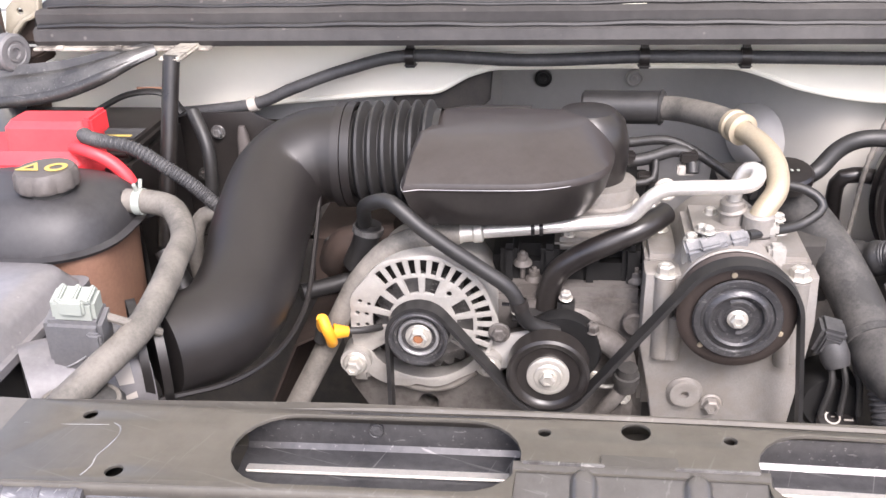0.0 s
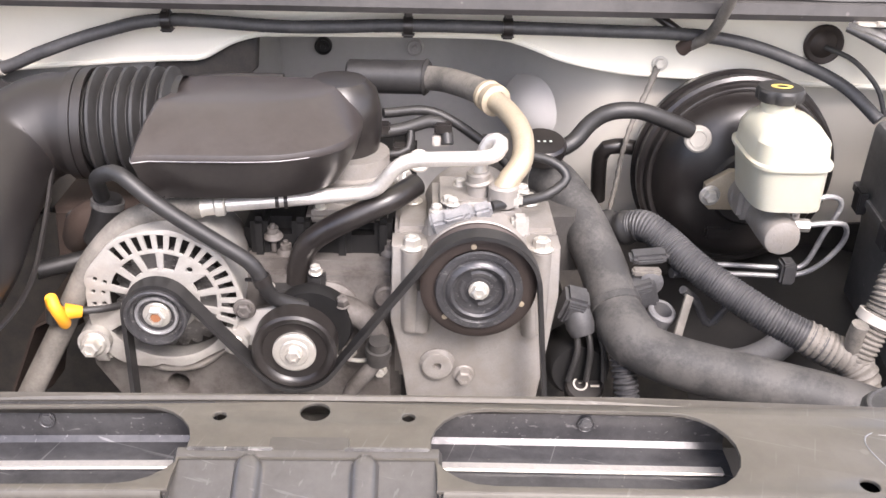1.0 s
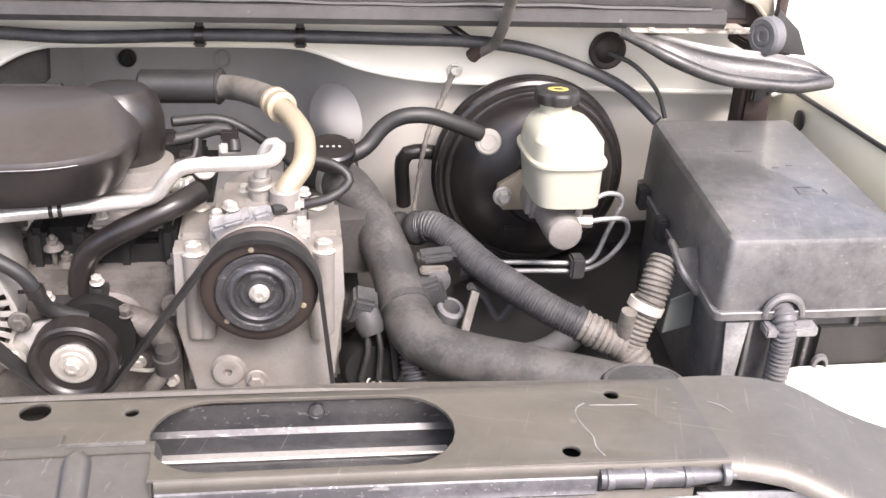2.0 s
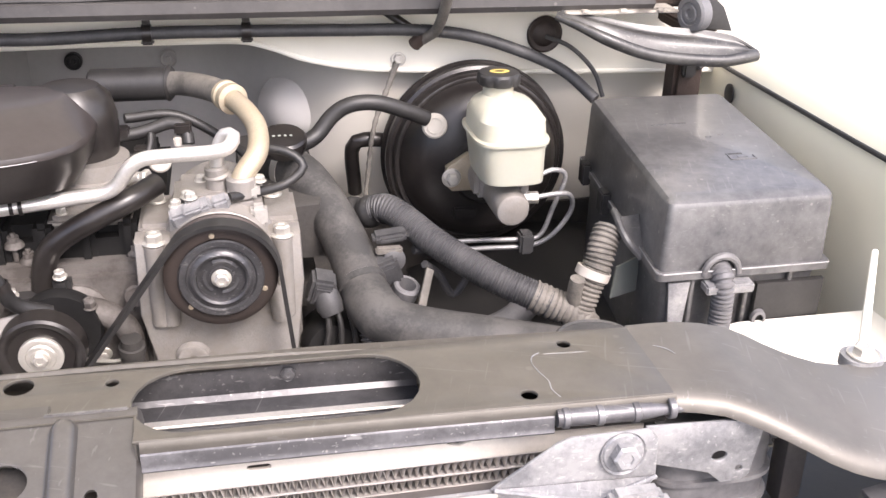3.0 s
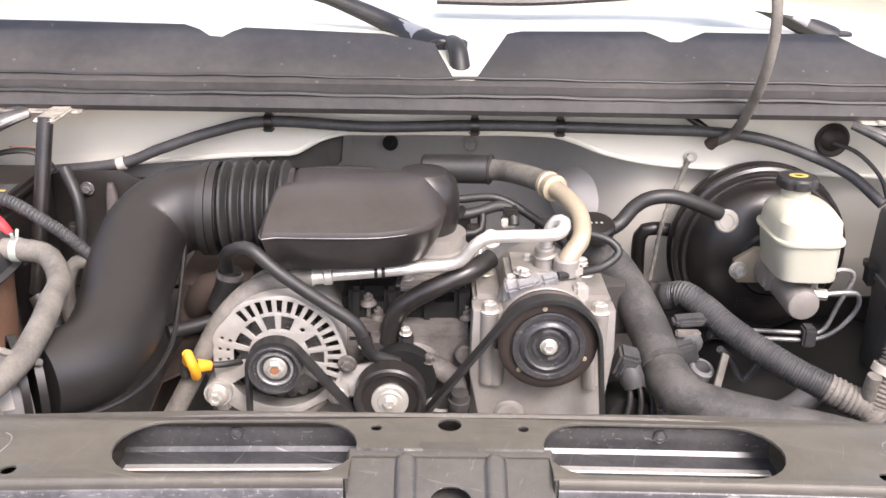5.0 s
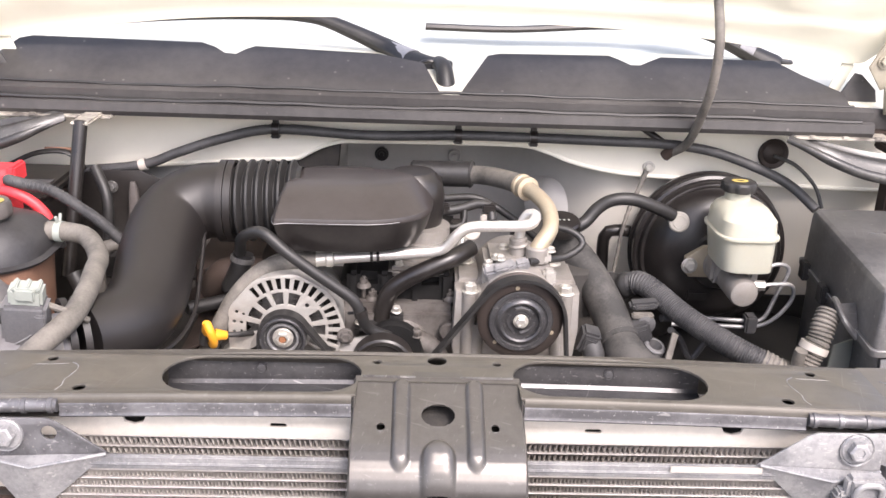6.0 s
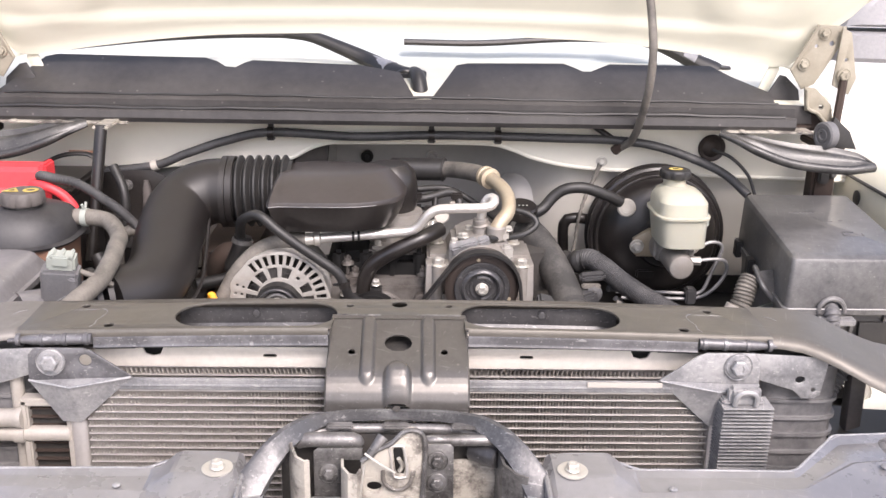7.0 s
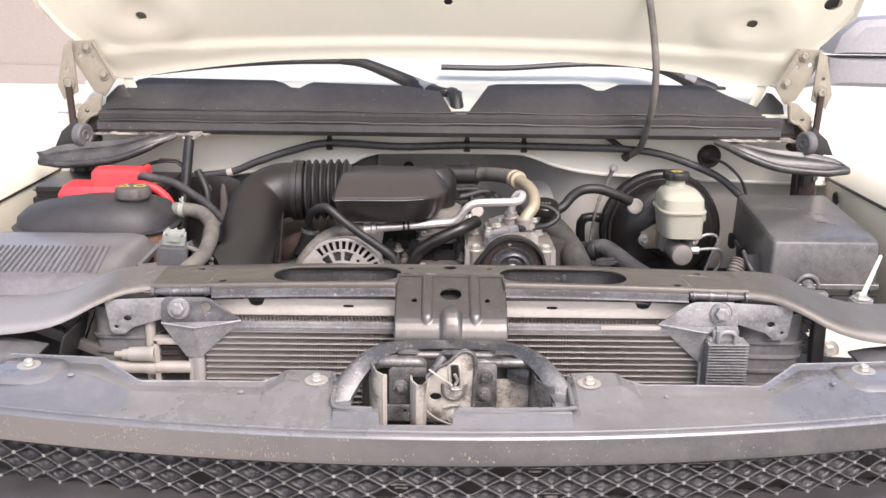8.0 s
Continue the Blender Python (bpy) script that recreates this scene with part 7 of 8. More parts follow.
for x in spots:
    yf, z = front_y(x), top_z(x)
    yb = -0.300 if abs(x) < 0.148 else back_y(x)
    notch_x = -0.0905 < x < 0
    yb = -0.3275 if notch_x else yb
    z = 1.043 if abs(x) < 0.148 else z
    z = 1.0348 if notch_x else z
    row = [(x, yb + 0.002, z - 0.02), (x, yb + 0.0005, z - 0.003)]
    sag = 0.003 if abs(x) > 0.24 else 0
    for f in np.linspace(0, 1, 11) if notch_x else (0, 0.02, 0.12, 0.25, 0.36, 0.40, 0.44, 0.55, 0.7, 0.85, 1.0):
        drop = 0.0 if f < 0.38 else (f - 0.38) / 0.62
        wave = (0.0 if notch_x else 0.0007) * math.sin(x * 41 + f * 3) * math.sin(x * 13 + 1 + f * 5) * math.sin(math.pi * f)
        row.append((x, yb + (yf + 0.012 - yb) * f, wave + z - sag * min(1, f * 10) * (f < 0.42) + (1.0335 - z) * drop))
    row += [(x, yf + 0.006, 1.0322), (x, yf + 0.004, 1.028)]
    rows.append(row)
    beads.append([(x, yf + 0.0030, 1.0255), (x, yf + 0.0026, 1.0290), (x, yf + 0.0010, 1.0306), (x, yf - 0.0020, 1.0306), (x, yf - 0.0046, 1.0290), (x, yf - 0.0060, 1.0262)])
    lips.append([(x, yf - 0.0060, 1.0262), (x, yf - 0.0072, 1.0230), (x, yf - 0.010, 1.015), (x, yf - 0.016, 1.003), (x, yf - 0.017, 0.998), (x, yf - 0.008, 0.992)])
bm = bmesh.new()
sheet(bm, rows, 0.003)
part("shell", bm, PANEL, header, sharp=9)
bm = bmesh.new()
sheet(bm, lips, 0.003)
part("front_lip", bm, PANEL_LIP, header, "brownish dusty front lip")
bm = bmesh.new()
sheet(bm, beads, 0.002)
part("edge_bead", bm, PANEL, header, "rubbed pale rounded front edge")
bm = bmesh.new()
tube(bm, [(x, front_y(x) + 0.0046, 1.0296) for x in np.linspace(-0.85, 0.85, 60)], 0.0012, 8)
part("seam_strip", bm, MID_GREY, header, "grey rubber seam behind the front edge")
# thin pale tubes draw the highlight on the shell's rear edge
for a, b in ((-0.85, -0.24), (-0.215, -0.155), (0.155, 0.215), (0.24, 0.85)):
    bm = bmesh.new()
    tube(bm, [(x, back_y(x) + 0.0002, top_z(x) - 0.0012) for x in np.linspace(a, b, max(4, int((b - a) * 60)))], 0.0014, 6)
    part("rubbed_edge", bm, EDGE_GLINT, header)
# dried mud thrown against the lip
mud = random.Random(41)
clumps = [(mud.gauss(-0.30, 0.10), mud.random()) for k in range(26)] + [(mud.uniform(-0.62, 0.12), 0.95) for k in range(14)]
bm = bmesh.new()
for k in range(520):
    cx_, cf = mud.choice(clumps)
    x = min(0.5, max(-0.82, cx_ + mud.gauss(0, 0.009)))
    f = min(1.0, max(0.05, cf + mud.gauss(0, 0.12)))
    r = 0.0003 + 0.0011 * mud.random() ** 3
    y, z = front_y(x) - 0.0062 - 0.0100 * f, 1.0250 - 0.0220 * f
    blob = bmesh.ops.create_icosphere(bm, subdivisions=1, radius=r)["verts"]
    wide, tall = 0.6 + 0.8 * mud.random(), 1 + 2.0 * mud.random() ** 2
    for v in blob:
        v.co = Vector((x + v.co.x * wide, y + v.co.y * 0.6, z + v.co.z * tall))
tagged(part("mud_splatter", bm, MUD, header, "pale dried mud specks"), kind="stuff")
for line in ([(-0.150, -0.245, 1.052), (-0.150, -0.292, 1.047), (-0.140, -0.301, 1.045), (-0.1, -0.301, 1.043)],
             [(0.150, -0.245, 1.052), (0.150, -0.292, 1.047), (0.140, -0.301, 1.045), (0.006, -0.301, 1.043)]):
    bm = bmesh.new()
    tube(bm, line, 0.003, 8)
    part("opening_rim", bm, PANEL, header)
for s in (-1, 1):
    # second pale line, also a painted highlight on the rear rim
    bm = bmesh.new()
    tube(bm, [(s * x, back_y(x) + 0.0005, top_z(x) - 0.0008) for x in (*np.linspace(0.230, 0.405, 10), *np.linspace(0.415, 0.475, 6), *np.linspace(0.49, 0.80, 8))], 0.0016, 8, 0.02)
    part("worn_rim", bm, WORN, header, "pale line painted as the rim's highlight")
    for x in (0.565,):
        # raised seat of each outer bolt
        bm = bmesh.new()
        y = -0.246 if x < 0.3 else -0.192
        zt = top_z(x) - 0.002
        loft(bm, [oval(s * x, y - 0.004, zt + h, a, c, 3.5, 32) for h, a, c in ((-0.006, 0.052, 0.042), (0.000, 0.046, 0.036), (0.0022, 0.041, 0.031), (0.003, 0.036, 0.027))])
        part("bolt_seat", bm, PANEL, header)
for x, y, z in ((-0.175, -0.247, 1.056), (0.177, -0.249, 1.056), (-0.565, -0.195, 1.051), (0.560, -0.187, 1.051)):
    bm = bmesh.new()
    lathe(bm, [(0, 0), (0, 0.0150), (0.0015, 0.0154), (0.0022, 0.0128), (0.0015, 0.0095), (0.0015, 0)], (x, y, z), (0, -0.05, 1), 24)
    part("washer", bm, STEEL, header)
    bolt(header, (x, y, z + 0.002), (0, -0.05, 1), 0.0062, 0.005, 1.25)
for x, y in ((-0.50, -0.222), (0.503, -0.228), (-0.27, -0.262), (0.275, -0.266)):
    bm = bmesh.new()
    lathe(bm, [(0, 0), (0, 0.0042), (0.0012, 0.0042), (0.002, 0.003), (0.002, 0)], (x, y, top_z(x) - 0.001), (0, 0, 1), 14)
    part("plug", bm, WORN, header)

grille = thing("grille", (0, -0.35, 0.85), "dusty dark plastic grille with a diamond mesh", "grille")
GRILLE = surf("grille_plastic", (0.046, 0.044, 0.044), 0.34, dust=0.4, scale=60, dust_col=(0.14, 0.132, 0.123), edge=(0.46, 0.68), speck=0.4)
GRILLE_CELL = surf("grille_cell_plastic", (0.052, 0.050, 0.052), 0.26, dust=0.5, scale=40, dust_col=(0.12, 0.113, 0.107), edge=(0.44, 0.70), speck=0.3, bump=0.1)
GRILLE_NODE = surf("rubbed_grille_node", (0.085, 0.082, 0.08), 0.4, dust=0.7, scale=80, dust_col=(0.27, 0.255, 0.235), edge=(0.42, 0.62))
CELL, ROW = 0.0410, 0.0110
def mesh_point(i, j):
    """Node i of the mesh's row j; the mesh follows the bow of the front and leans back."""
    x = (i + 0.5 * (j % 2)) * CELL - 0.0010
    return Vector((x, front_y(x) + 0.001 - 0.0012 * j, 1.0060 - ROW * j))
odd = random.Random(12)
for j in range(7):
    for i in range(-15, 15):
        a = mesh_point(i, j)
        if abs(a.x) > 0.60:
            continue
        down = [mesh_point(i + d, j + 1) for d in ((-1, 0) if j % 2 == 0 else (0, 1))]
        for b in down:
            bm = bmesh.new()
            bow = Vector((0, 0.0015, odd.uniform(-0.0022, 0.0004)))
            tube(bm, [a, (a + b) / 2 + bow, b], odd.uniform(0.0007, 0.0012), 6, 0.006, squash=1.6)
            part("mesh_bar", bm, GRILLE, grille)
        if j:
            bm = bmesh.new()
            box(bm, (-0.0022, -0.0022, -0.0022), (0.0022, 0.002, 0.0022), 0.0008, Matrix.Translation(a) @ pose(0, 0, 0, -30, 0, odd.uniform(-20, 20)))
            part("mesh_node", bm, GRILLE_NODE, grille)
        # dished cell between four nodes; a few are broken out, a few are slatted
        low_n = mesh_point(i, j + 2)
        mid = (a + low_n + down[0] + down[1]) / 4
        pick = odd.random()
        if j == 0 or pick < 0.09:
            continue
        if pick < 0.20 and -0.12 < a.x < 0.35:
            for k in (-1, 0, 1):
                bm = bmesh.new()
                w = 0.013 - 0.005 * abs(k)
                box(bm, (mid.x - w, mid.y + 0.004, mid.z + 0.0048 * k - 0.0006), (mid.x + w, mid.y + 0.008, mid.z + 0.0048 * k + 0.0006), 0.0003)
                part("slat", bm, GRILLE_NODE, grille)
            continue
        ring = [mid.lerp(q, 0.98) + Vector((0, 0.0015, 0)) for q in (a, down[1], low_n, down[0])]
        ring = [q for k in range(4) for q in (ring[k], ring[k].lerp(ring[(k + 1) % 4], 0.5))]
        bm = bmesh.new()
        loops = [[bm.verts.new(mid.lerp(q, f) + Vector((0, d + odd.uniform(-0.0006, 0.0006), -d * 0.2))) for q in ring] for f, d in ((1.0, 0.0), (0.74, 0.0035), (0.36, 0.0060))]
        for p, q in zip(loops, loops[1:]):
            for k in range(8):
                bm.faces.new((p[k], p[(k + 1) % 8], q[(k + 1) % 8], q[k]))
        bm.faces.new(loops[-1])
        bmesh.ops.solidify(bm, geom=bm.faces[:], thickness=0.0012)
        part("mesh_cell", bm, GRILLE_CELL, grille)
bm = bmesh.new()
sheet(bm, [[(x, front_y(x) + dy, z) for dy, z in ((0.012, 0.9395), (-0.020, 0.9385), (-0.050, 0.935), (-0.060, 0.927), (-0.062, 0.905), (-0.05, 0.88))] for x in np.linspace(-0.86, 0.86, 50)], 0.004)
part("lower_bar", bm, COWL, grille)
# added dark sheet stands for the shade behind the mesh
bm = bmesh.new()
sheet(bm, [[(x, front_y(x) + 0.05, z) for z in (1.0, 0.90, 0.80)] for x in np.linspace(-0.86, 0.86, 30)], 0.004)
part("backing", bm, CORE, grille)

hoop = thing("latch_hoop", (0, -0.21, 1.03), "worn black steel hoop over the hood latch", "hoop")
bm = bmesh.new()
path = spline([(-0.150, -0.262, 1.028), (-0.143, -0.250, 1.040), (-0.131, -0.236, 1.056), (-0.113, -0.215, 1.071), (-0.088, -0.190, 1.0775), (-0.055, -0.176, 1.0785), (0, -0.172, 1.0785), (0.055, -0.176, 1.0785), (0.088, -0.190, 1.0775), (0.113, -0.215, 1.071), (0.131, -0.236, 1.056), (0.143, -0.250, 1.040), (0.150, -0.262, 1.028)], 0.008)
rings = []
for i, p in enumerate(path):
    d = (path[min(i + 1, len(path) - 1)] - path[max(0, i - 1)]).normalized()
    side = Vector((0, -1, 0.35)).normalized()
    side = (side - d * side.dot(d)).normalized()
    nrm = d.cross(side)
    w, h = 0.0105, float(np.interp(abs(p.x), [0, 0.07, 0.115, 0.15], [0.0062, 0.0072, 0.0125, 0.0165]))
    rings.append([p + side * w * a + nrm * h * b for a, b in ((-1, -0.5), (-0.8, 0.9), (0, 1.1), (0.8, 0.9), (1, -0.6), (0.75, -0.9), (0.7, -0.2), (-0.7, -0.2))])
loft(bm, rings)
part("bar", bm, HOOP, hoop)
for s in (-1, 1):
    bm = bmesh.new()
    box(bm, (s * 0.146 - 0.017, -0.283, 1.030), (s * 0.146 + 0.017, -0.240, 1.036), 0.0025)
    part("foot", bm, WORN, hoop)
bm = bmesh.new()
tube(bm, [(-0.105, -0.196, 1.064), (-0.06, -0.186, 1.067), (0, -0.184, 1.067), (0.06, -0.186, 1.067), (0.105, -0.196, 1.064)], 0.0055, 10)
part("inner_bar", bm, GREASE_STEEL, hoop)
bm = bmesh.new()
lathe(bm, [(0, 0.0035), (0.0008, 0.0045), (0.0012, 0.0035), (0.0, 0.0)], (0, -0.182, 1.0880), (0, -0.35, 1), 12)
part("rivet_hole", bm, CORE, hoop)

latch = thing("hood_latch", (0, -0.24, 0.98), "worn zinc hood latch with bolted plates and a spring", "hood latch")
up90 = lambda y: Matrix.Translation((0, y, 0)) @ pose(0, 0, 0, 90, 0, 0)
# near-black wall carries the shade deep in the latch pocket
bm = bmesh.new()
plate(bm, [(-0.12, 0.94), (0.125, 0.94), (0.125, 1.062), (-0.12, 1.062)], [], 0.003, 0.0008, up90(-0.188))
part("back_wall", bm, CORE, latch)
for x0, x1, r in ((-0.100, -0.040, 0.0080), (0.031, 0.101, 0.0060)):
    bm = bmesh.new()
    tube(bm, [(x0, -0.206, 1.064), (x0 + 0.008, -0.208, 1.0668), ((x0 + x1) / 2, -0.208, 1.067), (x1 - 0.004, -0.208, 1.0668), (x1, -0.206, 1.062)], r, 14, 0.006)
    part("rolled_edge", bm, GREASE_STEEL, latch, "rubbed rolled edge")
bm = bmesh.new()
plate(bm, [(-0.082, 1.008), (-0.054, 1.008), (-0.054, 1.053), (-0.034, 1.053), (-0.034, 1.0645), (-0.078, 1.0645), (-0.082, 1.061)], [], 0.003, 0.0008, up90(-0.222))
part("mounting_plate", bm, GREASE_STEEL, latch)
bolt(latch, (-0.067, -0.2235, 1.038), (0, -1, 0.15), 0.0062, 0.005, 1.75, GREASE_STEEL)
# curved walls on both sides of the mounting plate
bm = bmesh.new()
sheet(bm, [[(-0.110, -0.205, z), (-0.106, -0.228, z), (-0.099, -0.246, z - 0.003), (-0.089, -0.252, z - 0.005), (-0.084, -0.248, z - 0.006)] for z in np.linspace(1.072, 0.940, 10)], 0.003)
part("cheek", bm, GREASE, latch)
bm = bmesh.new()
rows = []
for z in np.linspace(1.056, 0.935, 14):
    bulge = 0.006 * math.sin((1.056 - z) / 0.12 * math.pi)
    rows.append([(-0.055, -0.226, z), (-0.0535, -0.243 - bulge, z), (-0.046, -0.253 - bulge, z - 0.002), (-0.037, -0.255 - bulge, z - 0.002), (-0.0325, -0.247, z)])
sheet(bm, rows, 0.0028)
part("cheek", bm, GREASE, latch)
bm = bmesh.new()
plate(bm, [(-0.088, 1.022), (-0.0545, 1.022), (-0.0545, 1.001), (-0.090, 1.001)], [circle(-0.061, 1.0145, 0.0035, 10)], 0.003, 0.0008, up90(-0.245))
part("lower_tab", bm, GREASE_STEEL, latch)
for x0, x1 in ((-0.087, -0.0545), (-0.0325, 0.008)):
    bm = bmesh.new()
    box(bm, (x0, -0.235, 0.94), (x1, -0.232, 1.000), 0.0005)
    part("slat_backing", bm, CORE, latch)
    for k in range(5):
        bm = bmesh.new()
        box(bm, (x0, -0.242, 0.9955 - 0.0058 * k), (x1, -0.234, 0.9975 - 0.0058 * k), 0.0006)
        part("slat", bm, DARK_STEEL, latch, "dark slat below the latch")
# catch plate with hook, slot and boss
bm = bmesh.new()
shape = [(p.x, p.y) for p in spline([(-0.033, 1.060, 0), (-0.018, 1.073, 0), (-0.003, 1.081, 0), (0.006, 1.091, 0), (0.016, 1.0965, 0), (0.026, 1.092, 0), (0.030, 1.080, 0), (0.029, 1.040, 0), (0.027, 1.004, 0)], 0.004)]
slot = [(0.004 + 0.0058 * x + 0.10 * (1.060 - z), z) for x, z in ((-1, 1.072), (-0.7, 1.076), (0.7, 1.076), (1, 1.072), (1, 1.048), (0.6, 1.0435), (-0.6, 1.0435), (-1, 1.048))]
plate(bm, shape + [(0.016, 0.994), (0.004, 0.984), (-0.012, 0.986), (-0.026, 0.996), (-0.033, 1.004)], [slot, [(-0.021 + x * 1.1, 1.031 + z * 0.8) for x, z in circle(0, 0, 0.0078, 14)]], 0.004, 0.001, up90(-0.236))
catch = part("catch_plate", bm, GREASE, latch, "greasy cream catch plate")
bm = bmesh.new()
tube(bm, [(x, -0.2395, z) for x, z in shape[::2]], 0.0026, 8, 0.004)
part("hook_rim", bm, GREASE_STEEL, catch)
bm = bmesh.new()
tube(bm, [(x * 1.0 + (x - 0.005) * 0.25, -0.239, 1.060 + (z - 1.060) * 1.1) for x, z in slot + slot[:1]], 0.0013, 8, 0.003)
part("slot_rim", bm, ALU_PIPE, catch, "bright worn slot rim")
bm = bmesh.new()
tube(bm, [(-0.012, -0.240, 1.050), (-0.010, -0.2405, 1.036), (0.002, -0.241, 1.029), (0.014, -0.2405, 1.034), (0.019, -0.240, 1.050)], 0.0022, 8, 0.004)
part("pressed_rib", bm, GREASE, catch)
bm = bmesh.new()
tube(bm, [(-0.010, -0.240, 1.016), (0.0, -0.241, 1.020), (0.012, -0.241, 1.020), (0.022, -0.240, 1.016)], 0.0022, 8, 0.004)
part("pressed_rib", bm, GREASE, catch)
bolt(latch, (0.005, -0.2385, 1.005), (0, -1, 0.2), 0.0072, 0.005, 1.6)
bm = bmesh.new()
tube(bm, [(0.0035, -0.236, 1.062), (0.0075, -0.233, 1.052), (0.004, -0.232, 1.045)], 0.0022, 8, 0.003)
part("striker_pawl", bm, STEEL, latch)
for pts in ([(-0.030, -0.244, 1.072), (-0.016, -0.246, 1.062), (0.0, -0.244, 1.050)], [(-0.030, -0.246, 1.060), (-0.0335, -0.250, 1.035), (-0.033, -0.250, 1.018), (-0.018, -0.248, 1.004), (0.002, -0.246, 0.994)]):
    bm = bmesh.new()
    tube(bm, pts, 0.0013, 8, 0.004)
    part("spring_wire", bm, STEEL, latch)
bm = bmesh.new()
tube(bm, [(-0.026, -0.240, 1.066), (-0.017, -0.236, 1.078), (-0.012, -0.232, 1.084)], lambda s, f: 0.0045 + 0.002 * f, 10, 0.004)
part("release_lever", bm, GREASE_STEEL, latch)
bm = bmesh.new()
plate(bm, [(0.031, 1.010), (0.056, 1.008), (0.059, 1.012), (0.058, 1.070), (0.055, 1.073), (0.031, 1.073)], [], 0.003, 0.0008, up90(-0.228))
part("bolt_plate", bm, GREASE_STEEL, latch)
for z in (1.056, 1.031):
    bolt(latch, (0.0425, -0.2295, z), (0, -1, 0.1), 0.0062, 0.005, 1.75, GREASE_STEEL)
bm = bmesh.new()
sheet(bm, [[(0.058, -0.200, z), (0.085, -0.197, z), (0.106, -0.200, z), (0.118, -0.215, z - 0.002), (0.122, -0.245, z - 0.006)] for z in np.linspace(1.040, 0.945, 9)], 0.003)
part("side_wall", bm, GREASE, latch, "cream side wall streaked with grease")
bm = bmesh.new()
rod(bm, (0.078, -0.196, 1.050), (0.106, -0.214, 1.050), 0.0105, 0.012, n=18)
part("stop", bm, DARK_STEEL, latch)
bm = bmesh.new()
sheet(bm, [[(0.104, -0.205, z), (0.108, -0.240, z - 0.004), (0.120, -0.252, z - 0.008), (0.132, -0.256, z - 0.010)] for z in np.linspace(1.062, 0.960, 8)], 0.003)
part("frame_wall", bm, GREASE_STEEL, latch)
for x in (-0.058, 0.0, 0.072):
    bm = bmesh.new()
    box(bm, (x - 0.014, -0.200, 1.0730), (x + 0.014, -0.188, 1.0775), 0.0018)
    part("rail_clip", bm, GREASE_STEEL, latch)

# refrigerant fittings beside the condenser
fit_th = thing("condenser_fittings", (-0.44, -0.07, 0.98), "pale dusty aluminium condenser pipes and fittings", "pipe fittings")
PIPE = surf("dusty_pale_aluminium", (0.42, 0.39, 0.35), 0.5, metal=0.2, dust=0.5, scale=30, dust_col=(0.30, 0.265, 0.225))
for a, b, r in (((-0.505, -0.085, 1.0035), (-0.376, -0.085, 1.0045), 0.0092), ((-0.437, -0.072, 1.085), (-0.439, -0.072, 0.93), 0.0075)):
    bm = bmesh.new()
    rod(bm, a, b, r, n=16)
    part("pipe", bm, PIPE, fit_th)
bm = bmesh.new()
lathe(bm, [(0, 0), (0, 0.0045), (0.010, 0.0045), (0.011, 0.0075), (0.020, 0.0080), (0.021, 0.0105), (0.050, 0.0110), (0.052, 0.0125), (0.058, 0.0125), (0.059, 0)], (-0.486, -0.088, 1.0245), (1, 0, 0.02), 20)
part("service_valve", bm, PIPE, fit_th)
bm = bmesh.new()
lathe(bm, [(0, 0.009), (0, 0.0112), (0.012, 0.0112), (0.012, 0.009)], (-0.440, -0.085, 1.004), (1, 0, 0), 20)
part("collar", bm, PIPE, fit_th)
bm = bmesh.new()
tube(bm, [(-0.50, -0.085, 1.0035), (-0.514, -0.083, 1.0), (-0.518, -0.08, 0.98)], 0.0090, 12)
part("bend", bm, PIPE, fit_th)
for p, q in (((-0.430, 0.93), (-0.422, 1.048)), ((-0.380, 0.93), (-0.371, 1.048)), ((-0.430, 1.040), (-0.371, 1.050))):
    bm = bmesh.new()
    box(bm, (p[0], -0.090, p[1]), (q[0], -0.072, q[1]), 0.002)
    part("core_frame", bm, PIPE, fit_th)
bm = bmesh.new()
box(bm, (-0.424, -0.078, 0.93), (-0.378, -0.068, 1.042), 0.001)
part("auxiliary_core", bm, CORE, fit_th)
for k in range(9):
    bm = bmesh.new()
    box(bm, (-0.423, -0.083, 0.945 + 0.011 * k), (-0.379, -0.077, 0.9472 + 0.011 * k), 0.0006)
    part("core_fin", bm, RUST, fit_th)

